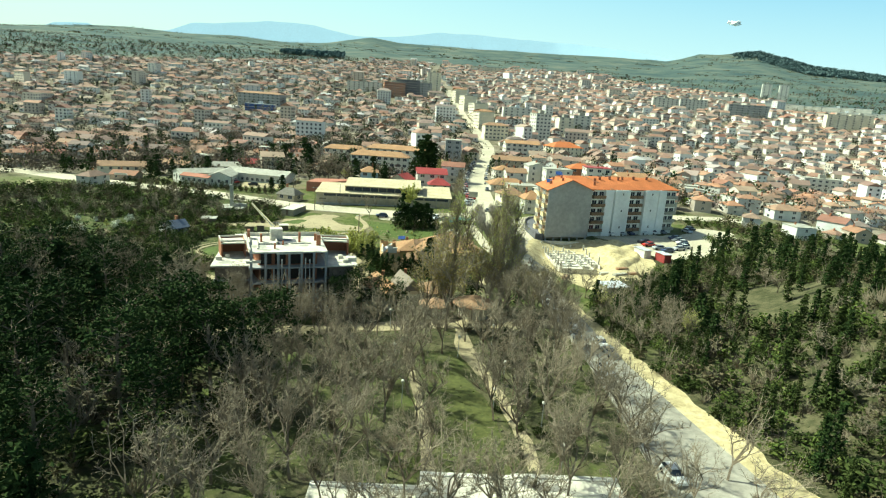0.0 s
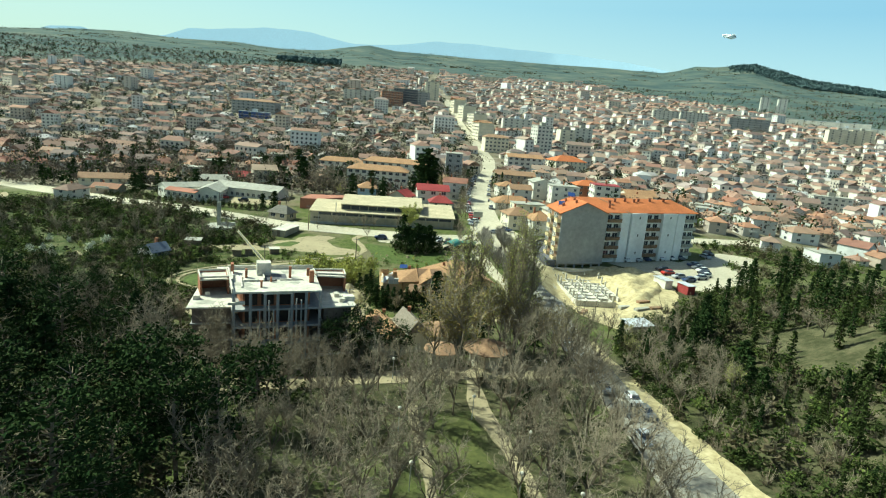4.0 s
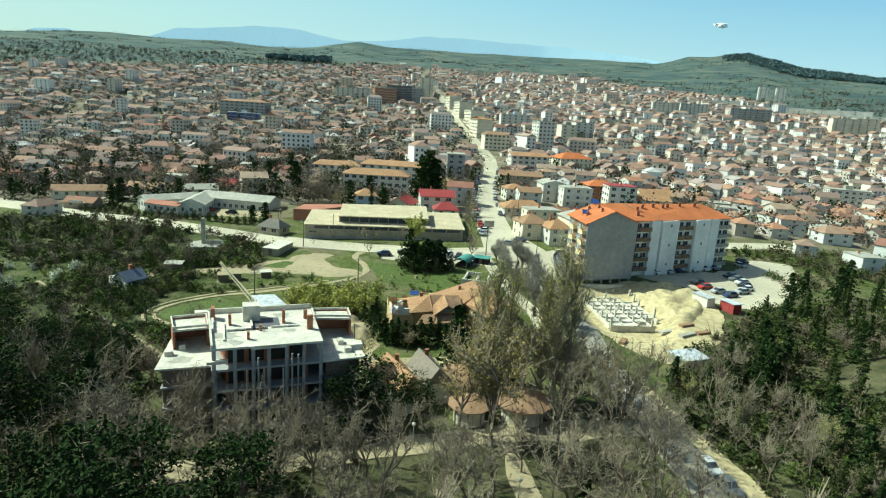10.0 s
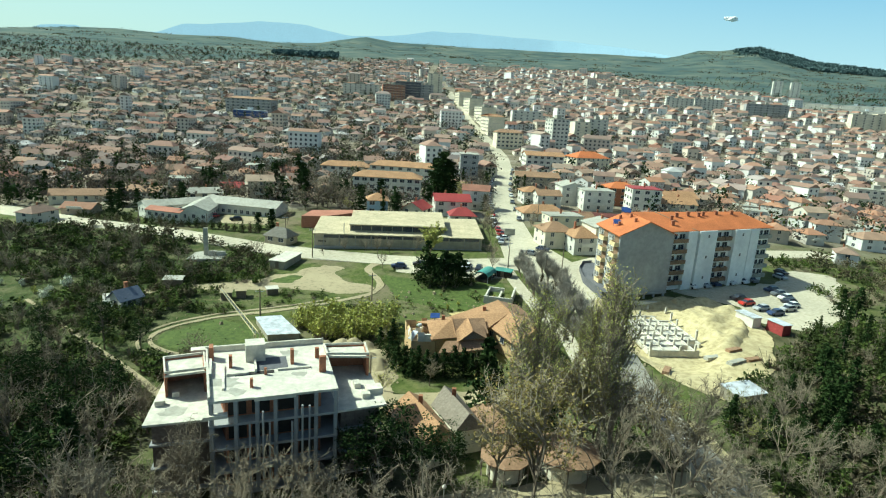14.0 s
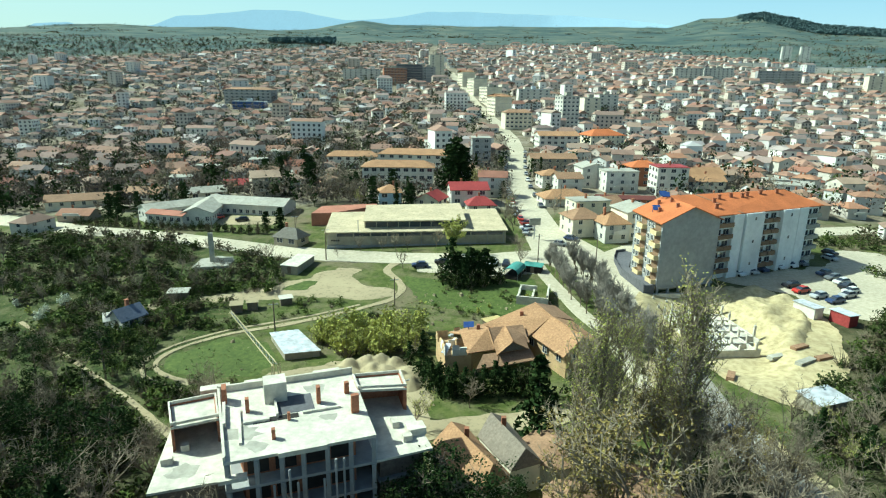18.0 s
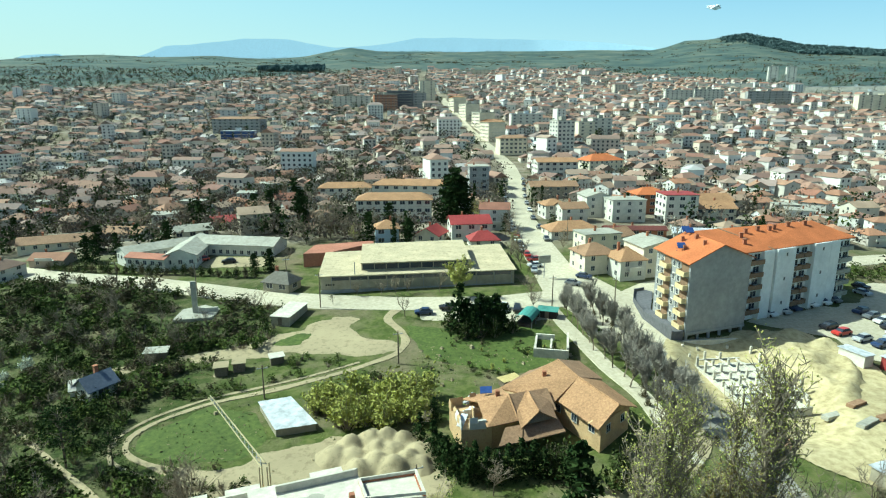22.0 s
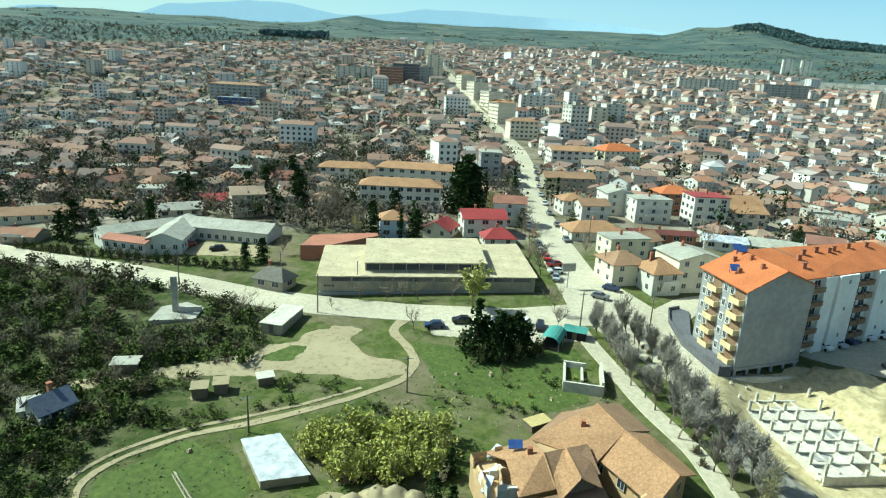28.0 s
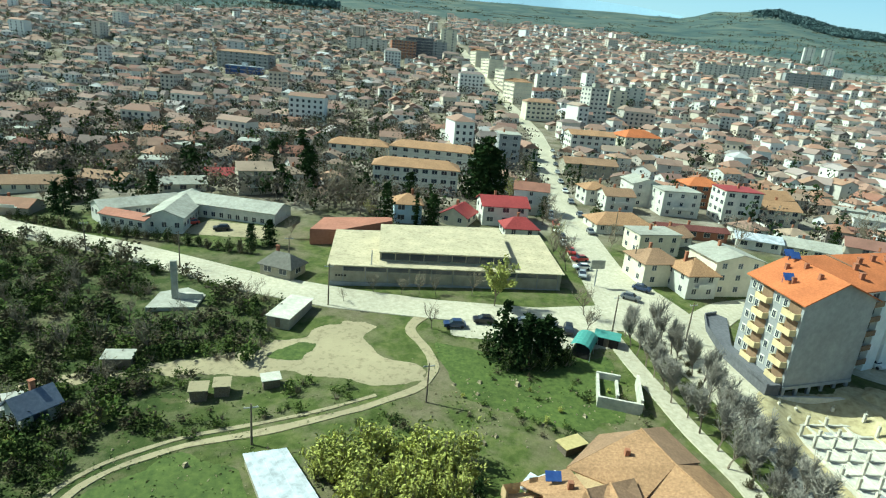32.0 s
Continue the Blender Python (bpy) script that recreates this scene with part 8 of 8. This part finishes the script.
def bank(name, ring, top, slope, material, label, rough=0.5):
    """A flat-topped bank of dug ground with ragged sides over a ring of (x, y)."""
    n = len(ring)

    def depth(x, y):
        inside_, best = False, 1e9
        for i in range(n):
            (x0, y0), (x1, y1) = ring[i], ring[(i + 1) % n]
            if (y0 > y) != (y1 > y) and x < (x1 - x0) * (y - y0) / (y1 - y0) + x0:
                inside_ = not inside_
            k = max(0.0, min(1.0, ((x - x0) * (x1 - x0) + (y - y0) * (y1 - y0)) / ((x1 - x0) ** 2 + (y1 - y0) ** 2)))
            best = min(best, math.hypot(x - x0 - k * (x1 - x0), y - y0 - k * (y1 - y0)))
        return best if inside_ else -best

    def level(x, y):
        wob = noise.noise(Vector((x * 0.45, y * 0.45, 3.0)))
        k = smooth(0, slope, depth(x, y) + 0.9 * wob)
        return height(x, y) - 0.25 + k * (top + rough * noise.noise(Vector((x * 0.3, y * 0.3, 0))) + 0.3 * noise.noise(Vector((x * 1.1, y * 1.1, 9.0))))

    xs, ys = [p[0] for p in ring], [p[1] for p in ring]
    ob = sheet(name, list(np.arange(min(xs) - 1, max(xs) + 1, 0.6)), list(np.arange(min(ys) - 1, max(ys) + 1, 0.6)), level, material)
    tagged(ob, label, "soil bank", kind="structure")


bank("sand_bank", [(41.5, 189), (47, 193), (57, 190), (59, 182), (54, 168), (47, 160), (42.5, 162), (45, 172), (43.5, 181)], 1.1, 2.2, M_sand, "flat-topped bank of yellow dug sand beside the pit", 1.1)


def terrace():
    """The white stone terrace at the head of the park."""
    ob = thing("stone_terrace", (2, 55.5, height(2, 55.5)), 3, "white stone terrace wall with stepped coping", "terrace")
    for x0, x1, y, h in ((-17, -5, 4.5, 0.9), (-5, 5.5, 6.5, 1.3), (5.5, 18, 7.5, 0.9)):
        bm = bmesh.new()
        box(bm, x0, x1, -6, y, -2, h)
        part("terrace_block", bm, M_concrete, ob)
        n = int((x1 - x0) / 1.5)
        for i in range(n):
            bm = bmesh.new()
            a = x0 + (x1 - x0) * i / n
            box(bm, a + 0.02, a + (x1 - x0) / n - 0.02, y - 0.6, y + 0.12, h, h + 0.16)
            part("coping_stone", bm, M_plaster_white, ob)


terrace()


def litter():
    """Pale stones and rubbish strewn on the meadow and the site."""
    lr = random.Random(14)
    V, F = [], []
    for _ in range(420):
        zone = lr.random()
        if zone < 0.3:
            x, y = lr.uniform(-26, 4), lr.uniform(168, 184)
        elif zone < 0.5:
            x, y = lr.gauss(-70, 22), lr.gauss(168, 12)
        elif zone < 0.7:
            x, y = lr.uniform(19, 30), lr.uniform(140, 176)
        elif zone < 0.85:
            x, y = lr.uniform(26, 54), lr.uniform(150, 172)
        else:
            x, y = lr.uniform(-56, -20), lr.uniform(126, 152)
        s = lr.uniform(0.07, 0.22) * (3.2 if lr.random() < 0.08 else 1.2)
        z = height(x, y)
        n = len(V)
        V += [(x + s * lr.uniform(0.5, 1.2) * math.cos(a), y + s * lr.uniform(0.5, 1.2) * math.sin(a), z - 0.05) for a in (0, 1.57, 3.14, 4.71)]
        V += [(x + s * 0.5 * math.cos(a), y + s * 0.5 * math.sin(a), z + s * lr.uniform(0.5, 1.0)) for a in (0.3, 1.9, 3.4, 5.0)]
        F += [(n, n + 1, n + 5, n + 4), (n + 1, n + 2, n + 6, n + 5), (n + 2, n + 3, n + 7, n + 6), (n + 3, n, n + 4, n + 7), (n + 4, n + 5, n + 6, n + 7)]
    me = mesh_of("rubble", (V, F), M_dirt)
    tagged(new("rubble", me), "pale stones and rubble strewn on the grass", "rubble", kind="stuff")


litter()


def grass_tussocks():
    """Straw and green tussocks that break up the meadow, the green and the park floor."""
    gr = random.Random(19)
    V, F, MI = [], [], []
    while len(V) < 7000 * 4:
        x, y = (gr.uniform(-130, 8), gr.uniform(126, 200)) if gr.random() < 0.75 else (gr.uniform(-28, 30), gr.uniform(45, 130))
        if not (-66 < x < -46 and 147 < y < 163) and noise.noise(Vector((x / 9, y / 9, 6.0))) < 0.05 - 0.3 * gr.random():
            continue
        if -22 < x < 8 and 144 < y < 171 or -50 < x < -16 and 104 < y < 152 or -74 < x < -29 and 178 < y < 199:
            continue
        v, f = tufts([Vector((x, y, height(x, y) + 0.10))], gr.uniform(0.10, 0.24), gr, 0.85)
        k = len(V)
        V += v
        F += [tuple(a + k for a in t) for t in f]
        MI += [gr.choice((0, 1, 1))] * 2
    me = mesh_of("grass_tussocks", (V, F), mat("straw_grass", [(0.17, 0.15, 0.075), (0.25, 0.22, 0.12)], 0.9, 2, 0.25, 0.0, by="island"))
    me.materials.append(mat("green_grass", [(0.10, 0.135, 0.032), (0.15, 0.17, 0.05)], 0.9, 2, 0.25, 0.0, by="island"))
    me.polygons.foreach_set("material_index", MI)
    tagged(new("grass_tussocks", me), "straw-coloured and green grass tussocks on the rough meadow", "grass", kind="stuff")


grass_tussocks()


# ---- the far mountains and the one cloud ----
def mountains():
    # haze over the range is painted: pale blue base colour plus emission
    M_far = mat("haze_blue_range", [(0.24, 0.33, 0.38), (0.28, 0.37, 0.42)], 1.0, 0.004, 0.1, 0.0, spec=0.0)
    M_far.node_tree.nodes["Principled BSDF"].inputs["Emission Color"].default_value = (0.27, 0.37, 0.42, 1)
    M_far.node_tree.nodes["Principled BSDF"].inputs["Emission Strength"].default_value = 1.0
    xs = np.arange(-4300, 1600, 30.0)
    prof_a = [-46, -40, -36, -34.8, -33.7, -31.5, -30.8, -28, -25.6, -23.8, -20.3, -17.5, -13.7, -12.2, -9.8, -6.2, -2.2, 2.4, 5, 10, 14.9, 19.2, 24]
    prof_z = [300, 320, 310, 345, 392, 410, 385, 380, 420, 484, 516, 553, 557, 533, 505, 524, 580, 580, 568, 558, 527, 478, 400]
    V, F, rows = [], [], 7
    for x in xs:
        z = float(np.interp(math.degrees(math.atan2(x, 4640)), prof_a, prof_z)) + 5 * noise.noise(Vector((x / 150, 0, 0)))
        for k in range(rows):
            t = k / (rows - 1)
            r, az = 4500 + 170 * t + 60 * (1 - t) * noise.noise(Vector((x / 420, 3 * t, 0))), math.atan2(x, 4640)
            V.append((r * math.sin(az), r * math.cos(az), -50 + (z + 50) * t))
    for i in range(len(xs) - 1):
        a, b = rows * i, rows * i + rows
        F += [(a + k, b + k, b + k + 1, a + k + 1) for k in range(rows - 1)]
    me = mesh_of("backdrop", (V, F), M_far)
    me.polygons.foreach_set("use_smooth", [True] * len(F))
    tagged(new("backdrop", me), "mountain range on the horizon, haze painted in glowing pale blue", "mountains", kind="structure")


mountains()


def sky_haze():
    """The bright hazy sky low over the horizon, all the way round."""
    m = bpy.data.materials.new("hazy_sky")
    m.use_nodes = True
    nt = m.node_tree
    nt.nodes.remove(nt.nodes["Principled BSDF"])
    em = nt.nodes.new("ShaderNodeEmission")
    geo = nt.nodes.new("ShaderNodeNewGeometry")
    sep = nt.nodes.new("ShaderNodeSeparateXYZ")
    nt.links.new(geo.outputs["Position"], sep.inputs[0])
    cols = []
    for low, high in (((0.52, 0.60, 0.52), (0.44, 0.58, 0.60)), ((0.45, 0.57, 0.60), (0.26, 0.42, 0.56))):
        up = nt.nodes.new("ShaderNodeMapRange")
        up.inputs["From Min"].default_value, up.inputs["From Max"].default_value = 320, 900
        nt.links.new(sep.outputs[2], up.inputs[0])
        mx = nt.nodes.new("ShaderNodeMix")
        mx.data_type = "RGBA"
        mx.inputs[6].default_value, mx.inputs[7].default_value = (*low, 1), (*high, 1)
        nt.links.new(up.outputs[0], mx.inputs[0])
        cols.append(mx.outputs[2])
    side = nt.nodes.new("ShaderNodeMapRange")
    side.inputs["From Min"].default_value, side.inputs["From Max"].default_value = -2800, 2800
    nt.links.new(sep.outputs[0], side.inputs[0])
    mx = nt.nodes.new("ShaderNodeMix")
    mx.data_type = "RGBA"
    nt.links.new(side.outputs[0], mx.inputs[0])
    nt.links.new(cols[0], mx.inputs[6])
    nt.links.new(cols[1], mx.inputs[7])
    nt.links.new(mx.outputs[2], em.inputs[0])
    nt.links.new(em.outputs[0], nt.nodes["Material Output"].inputs[0])
    V, F, n = [], [], 96
    for i in range(n):
        a = 2 * math.pi * i / n
        V += [(4830 * math.sin(a), 4830 * math.cos(a), z) for z in (-60, 1500)]
        j = (i + 1) % n
        F.append((2 * i, 2 * j, 2 * j + 1, 2 * i + 1))
    ob = new("backdrop", mesh_of("backdrop", (V, F), m))
    tagged(ob, "pale hazy spring sky low over the horizon", "sky", kind="structure")


sky_haze()


def cloud():
    bm = bmesh.new()
    lr = random.Random(4)
    M_cloud = mat("cloud_white", [(0.85, 0.85, 0.82), (0.9, 0.9, 0.88)], 1.0, 0.02, 0.05, 0.0, spec=0.0)
    for i in range(14):
        r = lr.uniform(6, 15) * (1.1 - 0.07 * abs(i - 7))
        bmesh.ops.create_icosphere(bm, subdivisions=2, radius=r, matrix=Matrix.Translation(((i - 7) * 6.5, lr.uniform(-12, 12), lr.uniform(-10, 16))) @ Matrix.Diagonal((1.2, 1, 0.7, 1)))
    ob = obj("cloud", bm, M_cloud)
    ob.matrix_basis = pose(1815, 4270, 721)
    tagged(ob, "single small white cloud in a clear sky", "cloud", kind="stuff")


cloud()
